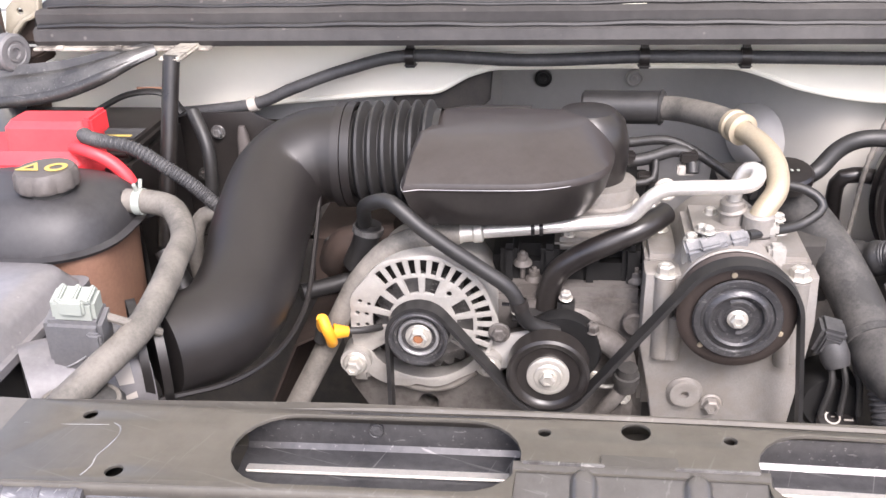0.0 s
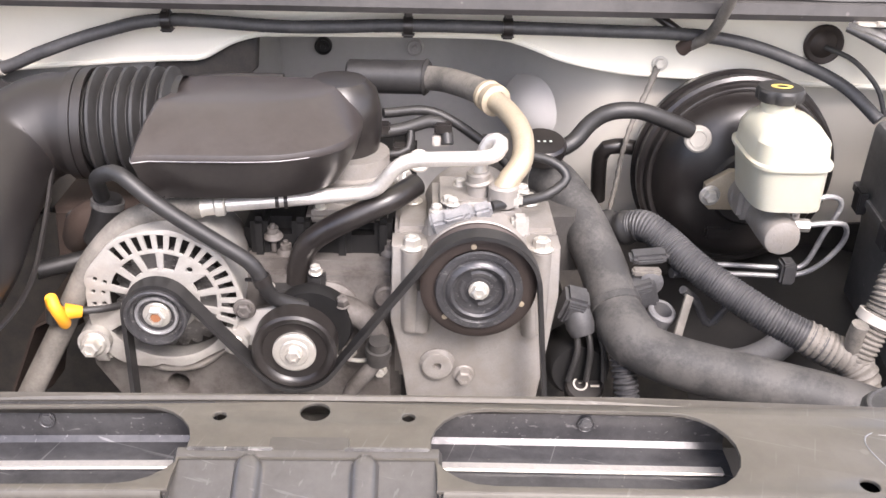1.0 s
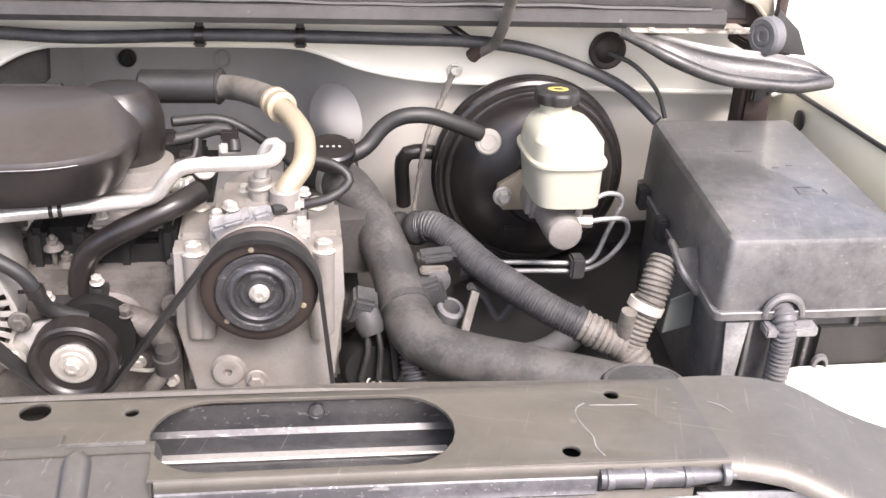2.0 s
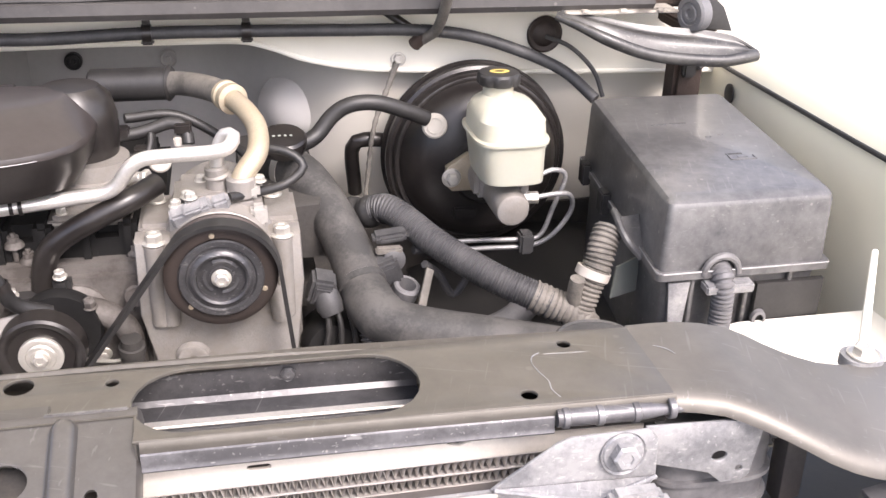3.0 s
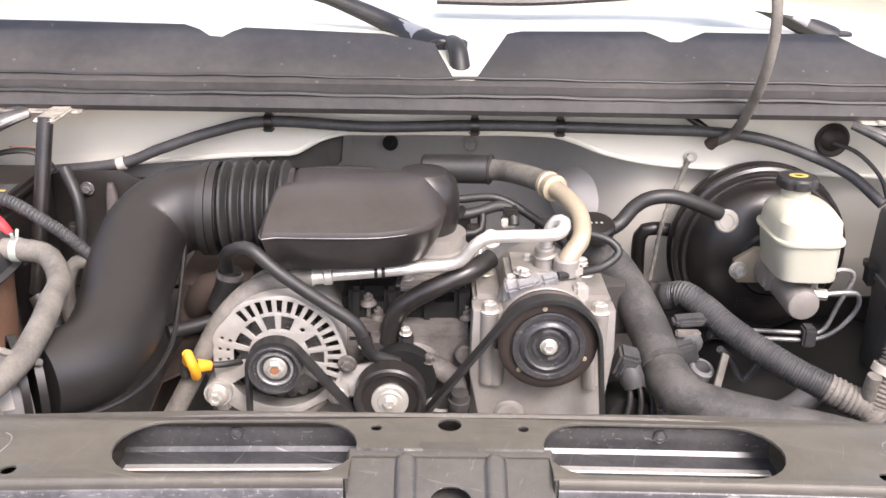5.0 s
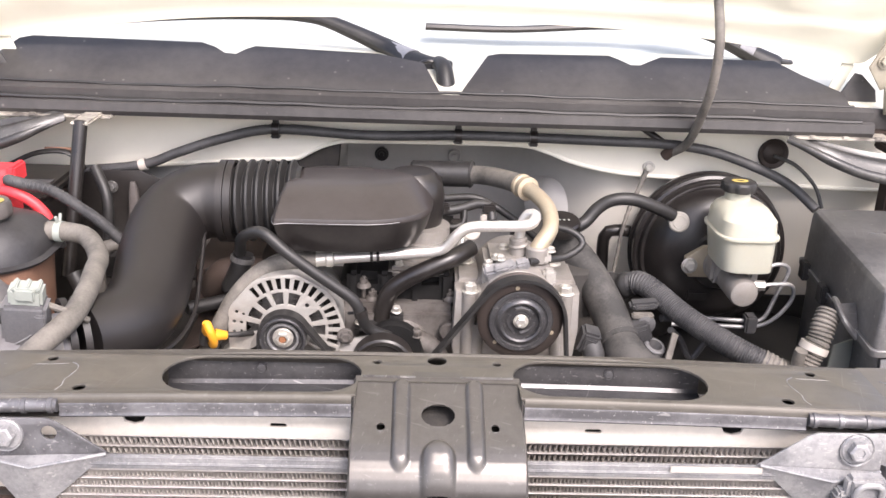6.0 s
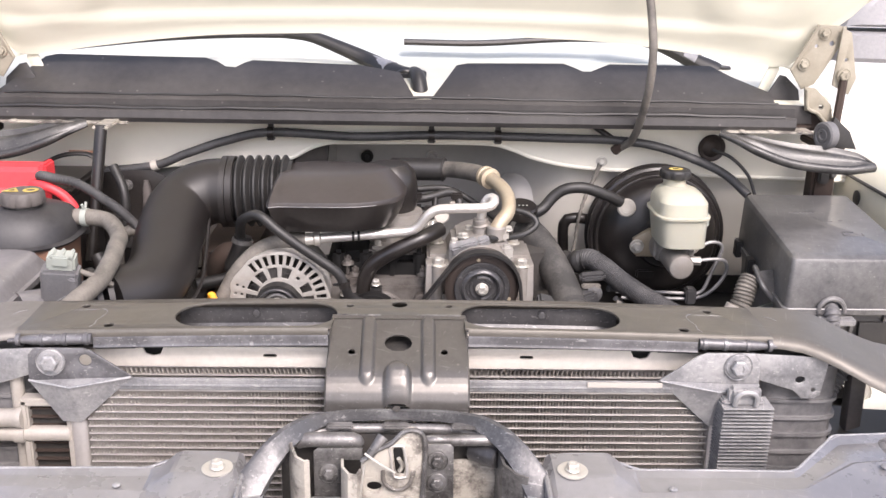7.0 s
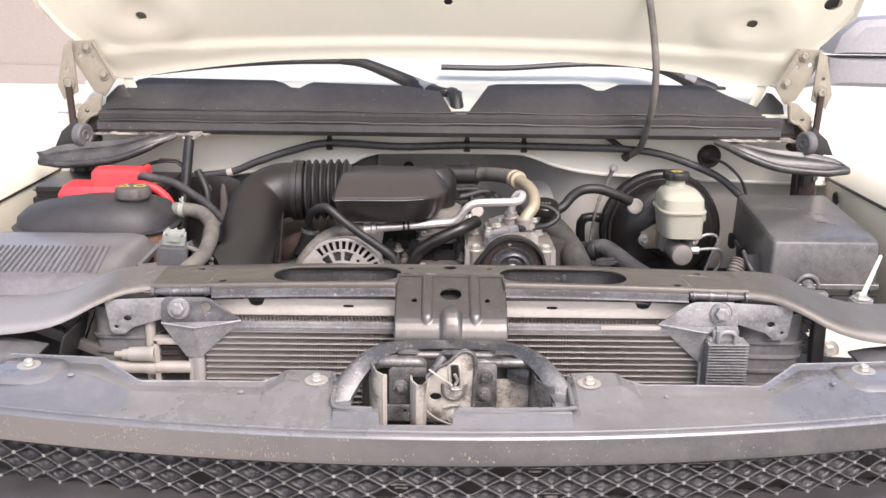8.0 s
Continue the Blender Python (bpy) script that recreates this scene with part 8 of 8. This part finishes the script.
# headlamp pockets beside the radiator
for s in (-1, 1):
    hp = thing("headlamp_bracket", (s * 0.60, -0.08, 0.95), "black plastic headlamp bracket beside the radiator", "bracket", "headlamp brackets")
    bm = bmesh.new()
    sheet(bm, [[(s * x, y, z) for x, z in (((0.535, 1.075), (0.545, 1.04), (0.56, 1.00)) if s < 0 else ((0.52, 0.992), (0.56, 0.99))) + ((0.60, 0.985), (0.70, 0.98), (0.86, 0.98))] for y in (-0.15, -0.12, -0.08, -0.03 if s < 0 else 0.025)], 0.003)
    part("tray", bm, BLACK_MATT, hp)
    if s < 0:
        for line in ([(-0.505, 1.084), (-0.520, 1.080), (-0.540, 1.030), (-0.508, 1.014)], [(-0.524, 1.079), (-0.541, 1.074), (-0.560, 1.040), (-0.545, 1.032)], [(-0.545, 1.072), (-0.572, 1.064), (-0.580, 1.050), (-0.564, 1.042)]):
            bm = bmesh.new()
            plate(bm, line, [], 0.008, 0.001, Matrix.Translation((0, -0.045, 0)) @ pose(0, 0, 0, 90, 0, 0))
            part("web", bm, WEB, hp)
        bm = bmesh.new()
        plate(bm, [(-0.640, 1.064), (-0.636, 1.079), (-0.505, 1.020), (-0.500, 1.006)], [], 0.012, 0.002, up90(-0.062))
        part("sill_rail", bm, WEB, hp)
    else:
        bm = bmesh.new()
        plate(bm, [(0.545, 1.080), (0.560, 1.075), (0.562, 1.0), (0.548, 0.995)], [], 0.02, 0.002, up90(-0.04))
        part("web", bm, WEB, hp)
        bm = bmesh.new()
        tube(bm, [(0.552, -0.02, 1.085), (0.538, -0.028, 1.066), (0.520, -0.034, 1.040), (0.508, -0.038, 1.015)], ridged(0.013, 0.006, 0.0012), 14, 0.0015)
        part("ribbed_tube", bm, MID_GREY, hp, "grey ribbed tube")
    bm = bmesh.new()
    sheet(bm, [[(s * x, y, z) for x, z in ((0.575, 1.045), (0.600, 1.050), (0.640, 1.055))] for y in (-0.165, -0.14, -0.10)], 0.004)
    sheet(bm, [[(s * x, y, z) for x, z in ((0.520, 1.012), (0.545, 1.030), (0.575, 1.046))] for y in (-0.165, -0.155)], 0.004)
    part("lug", bm, DUSTY_TANK, hp)
side_br = thing("washer_bracket", (0.656, 0.15, 0.93), "cream steel bracket with a large zinc bolt", "bracket")
bm = bmesh.new()
plate(bm, [(0.6313, 0.99), (0.6818, 0.99), (0.6836, 0.962), (0.6687, 0.9601), (0.6762, 0.9264), (0.6668, 0.9143), (0.6462, 0.9143), (0.6388, 0.9405)], [], 0.004, 0.001, up90(0.150))
part("plate", bm, CREAM_IN, side_br)
bolt(side_br, (0.6556, 0.147, 0.947), (0, -1, 0.1), 0.010, 0.006, 1.8)
stay = thing("headlamp_stay", (0.64, 0.0, 1.09), "pale steel stay rod bolted to the support end", "stay rod")
bm = bmesh.new()
loft(bm, [oval(0.632, 0.002, z, a, c, 2.6, 24) for z, a, c in ((1.080, 0.017, 0.014), (1.090, 0.017, 0.014), (1.0915, 0.015, 0.012))])
part("foot", bm, WORN, stay)
bolt(stay, (0.630, -0.001, 1.0915), (0, 0, 1), 0.0085, 0.006, 1.5)
bm = bmesh.new()
rod(bm, (0.636, 0.008, 1.092), (0.700, 0.10, 1.130), 0.0042, 0.0028, n=10)
part("rod", bm, CREAM_IN, stay)

# ---- hood, hinges, seals ----
SEAL = surf("glossy_grey_rubber", (0.024, 0.023, 0.0225), 0.34, dust=0.4, scale=26, dust_col=(0.10, 0.098, 0.09), edge=(0.42, 0.66), coat=0.2, scratch=0.3, pale=(0.22, 0.22, 0.20))
hood = thing("hood", (0, 0.75, 1.38), "open cream painted hood with a pressed inner frame", "hood")
HOOD = Matrix.Translation((0, 0.738, 1.372)) @ pose(0, 0, 0, 180 - 52, 0, 0)
# in the hood's plane: x across, y up along the raised hood, z towards the sky side
inner = spline([(-0.84, 0.16, 0), (-0.805, 0.075, 0), (-0.765, 0.02, 0), (-0.725, -0.045, 0), (-0.66, -0.040, 0), (-0.57, -0.022, 0), (-0.40, 0.005, 0), (-0.25, 0.016, 0), (0, 0.022, 0), (0.25, 0.016, 0), (0.40, 0.005, 0), (0.57, -0.022, 0), (0.66, -0.040, 0), (0.725, -0.045, 0), (0.765, 0.02, 0), (0.805, 0.075, 0), (0.84, 0.16, 0)], 0.03)
outline = [(p.x, p.y) for p in inner] + [(0.84, 0.6), (0.80, 1.10), (0.4, 1.17), (0, 1.19), (-0.4, 1.17), (-0.80, 1.10), (-0.84, 0.6)]
hood_holes = [(s * 0.634, 0.120, 0.0115) for s in (-1, 1)] + [(s * 0.786, 0.174, 0.018) for s in (-1, 1)] + [(0.0, 0.166, 0.010)]
edge_x, edge_v = [p.x for p in inner], [p.y for p in inner]
def hood_h(x, v):
    """Pressed relief of the inner panel: a rolled rear edge, a flat band, a step and dished corners."""
    e = v - float(np.interp(x, edge_x, edge_v))
    h = 0.004 + 0.005 * math.exp(-(e / 0.010) ** 2) - 0.007 * ease((v - 0.052 + 0.06 * x * x) / 0.022)
    for s in (-1, 1):
        d = math.hypot((x - s * 0.634) / 1.15, v - 0.125)
        h += 0.006 * ease((0.115 - d) / 0.045)
        h -= 0.004 * ease((0.050 - d) / 0.03)
    return h
t = bmesh.new()
xs = np.linspace(-0.835, 0.835, 170)
grid = []
for x in xs:
    e0 = float(np.interp(x, edge_x, edge_v))
    grid.append([t.verts.new((x, v, hood_h(x, v))) for v in (e0 + (0.36 - e0) * k / 40 for k in range(41))])
for p, q in zip(grid, grid[1:]):
    for k in range(40):
        c = (p[k].co + q[k + 1].co) / 2
        if all(math.hypot(c.x - hx, c.y - hy) > hr for hx, hy, hr in hood_holes):
            t.faces.new((p[k], q[k], q[k + 1], p[k + 1]))
for v in [v for v in t.verts if not v.link_faces]:
    t.verts.remove(v)
for v in t.verts:
    for hx, hy, hr in hood_holes:
        d = Vector((v.co.x - hx, v.co.y - hy))
        if v.is_boundary and d.length < hr + 0.012:
            d = d.normalized() * hr
            v.co.x, v.co.y = hx + d.x, hy + d.y
bmesh.ops.recalc_face_normals(t, faces=t.faces[:])
bmesh.ops.solidify(t, geom=t.faces[:], thickness=0.0025)
bm = merge(bmesh.new(), t, HOOD)
part("inner_panel", bm, CREAM_HOOD, hood, sharp=60)
bm = bmesh.new()
plate(bm, [(-0.835, 0.36), (0.835, 0.36)] + outline[-7:], [stadium(-0.55, -0.25, 0.56, 0.12), stadium(0.25, 0.55, 0.56, 0.12), circle(0, 0.6, 0.12)], 0.004, 0.0012, HOOD)
part("upper_frame", bm, CREAM_HOOD, hood)
bm = bmesh.new()
cols = []
for x in np.linspace(-0.845, 0.845, 44):
    a = abs(x) / 0.845
    cols.append([HOOD @ Vector((x * (1 - 0.03 * max(0, v - 0.6)), v + (0.025 if v < 0.1 else 0) * (1 - a) + (0.16 * max(0, a - 0.90) / 0.10 if v < 0.1 else 0) - (0.06 * a ** 4 if v > 1 else 0), -0.028 - 0.022 * math.sin(math.pi * min(1, v / 1.2)) * (1 - a ** 4) + 0.028 * a ** 10)) for v in (-0.02, 0.0, 0.05, 0.2, 0.4, 0.6, 0.8, 1.0, 1.15, 1.2)])
sheet(bm, cols, 0.003)
part("outer_skin", bm, CREAM, hood)
bm = bmesh.new()
for p in ([(-0.60, 0.172), (-0.50, 0.162), (-0.385, 0.164), (-0.365, 0.156), (-0.339, 0.148), (-0.270, 0.149), (-0.206, 0.156), (-0.185, 0.175)],
          [(-0.155, 0.175), (-0.140, 0.162), (-0.085, 0.163)], [(0.075, 0.163), (0.140, 0.162), (0.193, 0.160), (0.270, 0.156), (0.325, 0.149), (0.345, 0.149), (0.362, 0.158), (0.389, 0.166)],
          [(0.437, 0.160), (0.470, 0.157), (0.498, 0.168), (0.508, 0.185)]):
    tube(bm, [HOOD @ Vector((x, y, hood_h(x, y) + 0.0006)) for x, y in p], 0.0016, 6)
for x in (-0.639, 0.639):
    rod(bm, HOOD @ Vector((x, 0.068, hood_h(x, 0.068) - 0.002)), HOOD @ Vector((x, 0.068, hood_h(x, 0.068) + 0.0012)), 0.0042, n=12)
part("sealer_line", bm, SEALER, hood, "brown sealer along the pressed pockets")
# added dark discs stand for the shade inside the hood's holes
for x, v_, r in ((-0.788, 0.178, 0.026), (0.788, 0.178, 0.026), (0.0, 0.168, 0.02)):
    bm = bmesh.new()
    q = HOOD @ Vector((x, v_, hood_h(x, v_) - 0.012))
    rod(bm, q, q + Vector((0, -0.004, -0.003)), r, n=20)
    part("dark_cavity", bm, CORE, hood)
HP = surf("dirty_hinge_paint", (0.30, 0.275, 0.215), 0.45, dust=0.5, scale=40, dust_col=(0.17, 0.14, 0.10))
for s in (-1, 1):
    hinge = thing("hinge", (s * 0.79, 0.70, 1.22), "cream painted hood hinge with slotted arm and pivot bolts", "hinge", "hood hinges")
    bm = bmesh.new()
    arm = [(0.753, 1.412), (0.803, 1.410), (0.800, 1.385), (0.757, 1.306), (0.735, 1.296), (0.711, 1.330)]
    plate(bm, [(s * x, z) for x, z in arm], [circle(s * 0.752, 1.375, 0.0045, 10), circle(s * 0.780, 1.380, 0.006, 10)], 0.005, 0.0012, up90(0.702))
    part("upper_arm", bm, HP, hinge)
    bm = bmesh.new()
    tube(bm, [(s * 0.711, 0.700, 1.330), (s * 0.752, 0.699, 1.412)], 0.0035, 8, smooth=False)
    part("folded_edge", bm, HP, hinge)
    for x, z in ((0.764, 1.398), (0.732, 1.341)):
        bolt(hinge, (s * x, 0.699, z), (0, -1, 0.15), 0.0075, 0.005, 1.5, HP)
    bm = bmesh.new()
    plate(bm, [(s * x, z) for x, z in ((0.793, 1.408), (0.808, 1.400), (0.828, 1.318), (0.818, 1.290), (0.788, 1.306))], [circle(s * 0.806, 1.352, 0.005, 10)], 0.006, 0.0015, up90(0.690))
    part("side_arm", bm, HP, hinge)
    bm = bmesh.new()
    tube(bm, [(s * 0.805, 0.684, 1.330), (s * 0.803, 0.682, 1.29), (s * 0.800, 0.678, 1.25), (s * 0.797, 0.672, 1.205)], 0.0080, 8)
    part("lower_arm", bm, RUST, hinge, "dirty brown lower arm")
    bolt(hinge, (s * 0.803, 0.684, 1.324), (0, -1, 0), 0.009, 0.006, 1.4, HP)
    bm = bmesh.new()
    plate(bm, [(s * x, z) for x, z in ((0.738, 1.300), (0.758, 1.297), (0.789, 1.268), (0.797, 1.238), (0.784, 1.231), (0.762, 1.256), (0.744, 1.258))], [circle(s * 0.772, 1.264, 0.006, 10)], 0.006, 0.0015, up90(0.692))
    part("body_plate", bm, HP, hinge)
    bm = bmesh.new()
    tube(bm, [(s * 0.742, 0.688, 1.296), (s * 0.746, 0.686, 1.262), (s * 0.764, 0.684, 1.254), (s * 0.788, 0.684, 1.230)], 0.0035, 8)
    part("rolled_flange", bm, HP, hinge)
    bm = bmesh.new()
    box(bm, (min(s * 0.728, s * 0.800), 0.700, 1.216), (max(s * 0.728, s * 0.800), 0.745, 1.262), 0.006)
    part("pivot_block", bm, RUST, hinge, "dark greasy pivot block")
    bm = bmesh.new()
    box(bm, (s * 0.79 - 0.03, 0.66, 1.19), (s * 0.79 + 0.03, 0.74, 1.205), 0.003)
    part("base", bm, RUST, hinge)
    # weather flap and bumper
    seal = thing("hood_corner_seal", (s * 0.72, 0.60, 1.19), "grey rubber corner seal lip under the hood edge", "seal", "hood corner seals")
    bm = bmesh.new()
    back_l = spline([(0.590, 0.668, 1.222), (0.625, 0.664, 1.215), (0.67, 0.658, 1.207), (0.72, 0.650, 1.201), (0.80, 0.638, 1.196), (0.848, 0.626, 1.188), (0.874, 0.614, 1.174)], 0.012)
    front_l = spline([(0.572, 0.648, 1.222), (0.600, 0.625, 1.212), (0.640, 0.607, 1.194), (0.70, 0.600, 1.173), (0.765, 0.598, 1.164), (0.82, 0.598, 1.162), (0.852, 0.602, 1.167), (0.875, 0.611, 1.172)], 0.012)
    count = 40
    for q in (*back_l, *front_l):
        q.x = 0.58 + (q.x - 0.58) * 0.925
    front_l = [along(back_l, k / 29).lerp(along(front_l, k / 29), 0.80) for k in range(30)]
    pairs = [(along(back_l, k / (count - 1)), along(front_l, k / (count - 1))) for k in range(count)]
    rows = []
    for k, (b0, f0) in enumerate(pairs):
        g = k / (count - 1)
        full = min(1, 0.35 + g * 3) * (1 - 0.5 * ease((g - 0.8) / 0.2))
        row = []
        for t_ in np.linspace(0, 1, 22):
            p = b0.lerp(f0, t_)
            rise = 0.006 * math.exp(-((t_ - 0.10) / 0.07) ** 2) + 0.0045 * math.exp(-((t_ - 0.42) / 0.12) ** 2) * (1 - g) + 0.009 * math.exp(-((t_ - 0.86) / 0.10) ** 2) - 0.004 * math.exp(-((t_ - 0.66) / 0.08) ** 2)
            row.append((s * p.x, p.y, p.z + rise * full))
        row.append((s * f0.x, f0.y - 0.003, f0.z - 0.007))
        rows.append(row)
    sheet(bm, rows, 0.003 * s)
    part("lip", bm, SEAL, seal)
    bm = bmesh.new()
    tube(bm, [(s * q.x, q.y + 0.001, q.z - 0.004) for q in front_l], lambda d, g: 0.0085 * (0.5 + 0.5 * min(1, g * 4)), 12)
    part("bead", bm, SEAL, seal)
    post = thing("wing_corner_bracket", (s * 0.80, 0.70, 1.08), "dark greasy steel bracket below the hood corner", "bracket", "wing corner brackets")
    bm = bmesh.new()
    box(bm, (min(s * 0.778, s * 0.822), 0.694, 1.02), (max(s * 0.778, s * 0.822), 0.735, 1.165), 0.006)
    part("post", bm, RUST, post)
    bm = bmesh.new()
    box(bm, (min(s * 0.786, s * 0.806), 0.684, 1.118), (max(s * 0.786, s * 0.806), 0.696, 1.150), 0.003)
    part("buffer", bm, BLACK_MATT, post)
    bolt(post, (s * 0.814, 0.694, 1.135), (0, -1, 0.1), 0.006, 0.005, 1.4, GREASE_STEEL)
    bump = thing("hood_bumper", (s * 0.765, 0.64, 1.20), "round grey rubber hood bumper", "bumper", "hood bumpers")
    bm = bmesh.new()
    lathe(bm, [(-0.011, 0), (-0.011, 0.020), (-0.008, 0.025), (0.007, 0.025), (0.010, 0.022), (0.010, 0.016), (0.0085, 0.015), (0.0085, 0.012), (0.010, 0.011), (0.010, 0.007), (0.007, 0.006), (0.007, 0)], (s * 0.770, 0.645, 1.220), (s * -0.93, -0.36, 0), 28)
    part("wheel", bm, MID_GREY, bump)
    bm = bmesh.new()
    plate(bm, [(s * 0.775, 1.20), (s * 0.83, 1.195), (s * 0.815, 1.225), (s * 0.785, 1.25)], [], 0.01, 0.002, up90(0.655))
    part("wedge", bm, BLACK_MATT, bump)
    # cowl end cap
    bm = bmesh.new()
    plate(bm, [(s * x, z) for x, z in ((0.668, 1.240), (0.680, 1.268), (0.706, 1.314), (0.716, 1.312), (0.742, 1.288), (0.748, 1.262), (0.740, 1.236))], [], 0.006, 0.002, Matrix.Translation((0, 0.738, 0)) @ pose(0, 0, 0, 90, 0, 0))
    part("end_cap", bm, COWL, cowl)
    bm = bmesh.new()
    plate(bm, [(s * x, z) for x, z in ((0.668, 1.258), (0.682, 1.300), (0.696, 1.336), (0.706, 1.344), (0.712, 1.322), (0.690, 1.272), (0.676, 1.250))], [], 0.004, 0.001, up90(0.765))
    part("body_edge", bm, CREAM, cowl, "cream body edge beside the cowl")
    bm = bmesh.new()
    plate(bm, [(s * 0.635, 1.232), (s * 0.76, 1.232), (s * 0.755, 1.262), (s * 0.68, 1.265)], [], 0.006, 0.002, up90(0.70))
    part("end_filler", bm, COWL, cowl)

washer = hose("washer_hose", [(0.410, 0.720, 1.176), (0.424, 0.690, 1.199), (0.426, 0.640, 1.252), (0.425, 0.597, 1.313), (0.422, 0.580, 1.376), (0.417, 0.597, 1.440), (0.408, 0.610, 1.500), (0.402, 0.612, 1.528)], ridged(0.0072, 0.004, 0.00025), HOSE_PALE, "dusty ribbed washer hose hanging from the hood before the cowl", n=12, step=0.002)
bm = bmesh.new()
rod(bm, (0.398, 0.728, 1.166), (0.412, 0.718, 1.184), 0.0095, n=14)
part("end_fitting", bm, RUST, washer, "brown end fitting")

# ---- wipers, mirror ----
MIRROR = surf("pale_grey_mirror_plastic", (0.27, 0.27, 0.28), 0.4, dust=0.3, scale=10, dust_col=(0.36, 0.35, 0.345))
def wiper(pts, blade, name_label):
    th = thing("wiper", pts[0], name_label, "wiper", "wipers")
    bm = bmesh.new()
    tube(bm, pts, lambda s, f: (0.026 - 0.013 * f) * min(1, 0.35 + 14 * f), 12, 0.01, squash=0.75)
    part("arm", bm, BLACK_MATT, th)
    # pale overlay paints the sun's sheen on the black arm
    bm = bmesh.new()
    line = spline(pts, 0.02)
    tube(bm, [p + Vector((0, -0.002, 0.003)) for p in line[3:max(6, len(line) // 2)]], lambda s, f: 0.0215 - 0.006 * f, 12, 0.01, squash=0.75)
    part("arm_base", bm, MIRROR, th, "arm base with the sun's sheen painted pale grey")
    bm = bmesh.new()
    tube(bm, blade, 0.010, 8, 0.02, squash=0.7)
    part("blade", bm, BLACK, th)
    bm = bmesh.new()
    rod(bm, Vector(pts[0]) + Vector((0, 0, -0.05)), Vector(pts[0]) + Vector((0, 0, 0.016)), 0.017, n=16)
    part("pivot_cap", bm, BLACK_MATT, th)
    return th


wiper([(0.020, 0.82, 1.285), (-0.02, 0.84, 1.292), (-0.075, 0.905, 1.307), (-0.14, 0.92, 1.332), (-0.198, 0.925, 1.352), (-0.25, 0.93, 1.357)], [(-0.20, 0.93, 1.354), (-0.36, 0.93, 1.352), (-0.52, 0.93, 1.342), (-0.70, 0.93, 1.322)], "matt black wiper lying at the windshield foot")
wiper([(0.655, 0.93, 1.290), (0.60, 0.945, 1.312), (0.53, 0.965, 1.342), (0.47, 0.975, 1.354), (0.42, 0.98, 1.356)], [(0.52, 0.98, 1.349), (0.34, 0.985, 1.350), (0.15, 0.985, 1.338), (-0.01, 0.985, 1.338)], "matt black wiper with a long straight blade")
bm = bmesh.new()
tube(bm, [(0.03, 0.80, 1.29), (-0.005, 0.79, 1.305), (-0.03, 0.80, 1.29)], 0.004, 8)
part("washer_tube", bm, BLACK, cowl)
bm = bmesh.new()
tube(bm, [(0.012, 0.80, 1.300), (0.020, 0.775, 1.296), (0.024, 0.760, 1.275), (0.026, 0.752, 1.252)], lambda s, f: 0.013 + 0.004 * f, 12, 0.006)
part("pivot_cover", bm, BLACK_MATT, cowl)
s = 1
mirror = thing("door_mirror", (s * 1.25, 1.60, 1.2), "grey plastic door mirror with a split housing", "door mirror")
bm = bmesh.new()
loft(bm, [[Vector((s * (1.30 + ax_ * k), y, 1.365 + az_ * k)) for ax_, az_ in ((-0.13, -0.03), (-0.11, 0.03), (-0.06, 0.075), (0.08, 0.085), (0.12, 0.06), (0.13, -0.03))] for y, k in ((1.54, 0.7), (1.56, 0.95), (1.66, 1.0), (1.68, 0.95))])
part("upper_shell", bm, MIRROR, mirror)
bm = bmesh.new()
loft(bm, [[Vector((s * (1.30 + ax_ * k), y, 1.29 + az_ * k)) for ax_, az_ in ((-0.135, -0.05), (-0.14, 0.036), (0.13, 0.036), (0.12, -0.055))] for y, k in ((1.54, 0.7), (1.56, 0.95), (1.66, 1.0), (1.68, 0.95))])
part("lower_shell", bm, MIRROR, mirror)
bm = bmesh.new()
rod(bm, (s * 1.18, 1.62, 1.27), (s * 0.97, 1.66, 1.22), 0.03, n=14)
part("arm", bm, MIRROR, mirror)
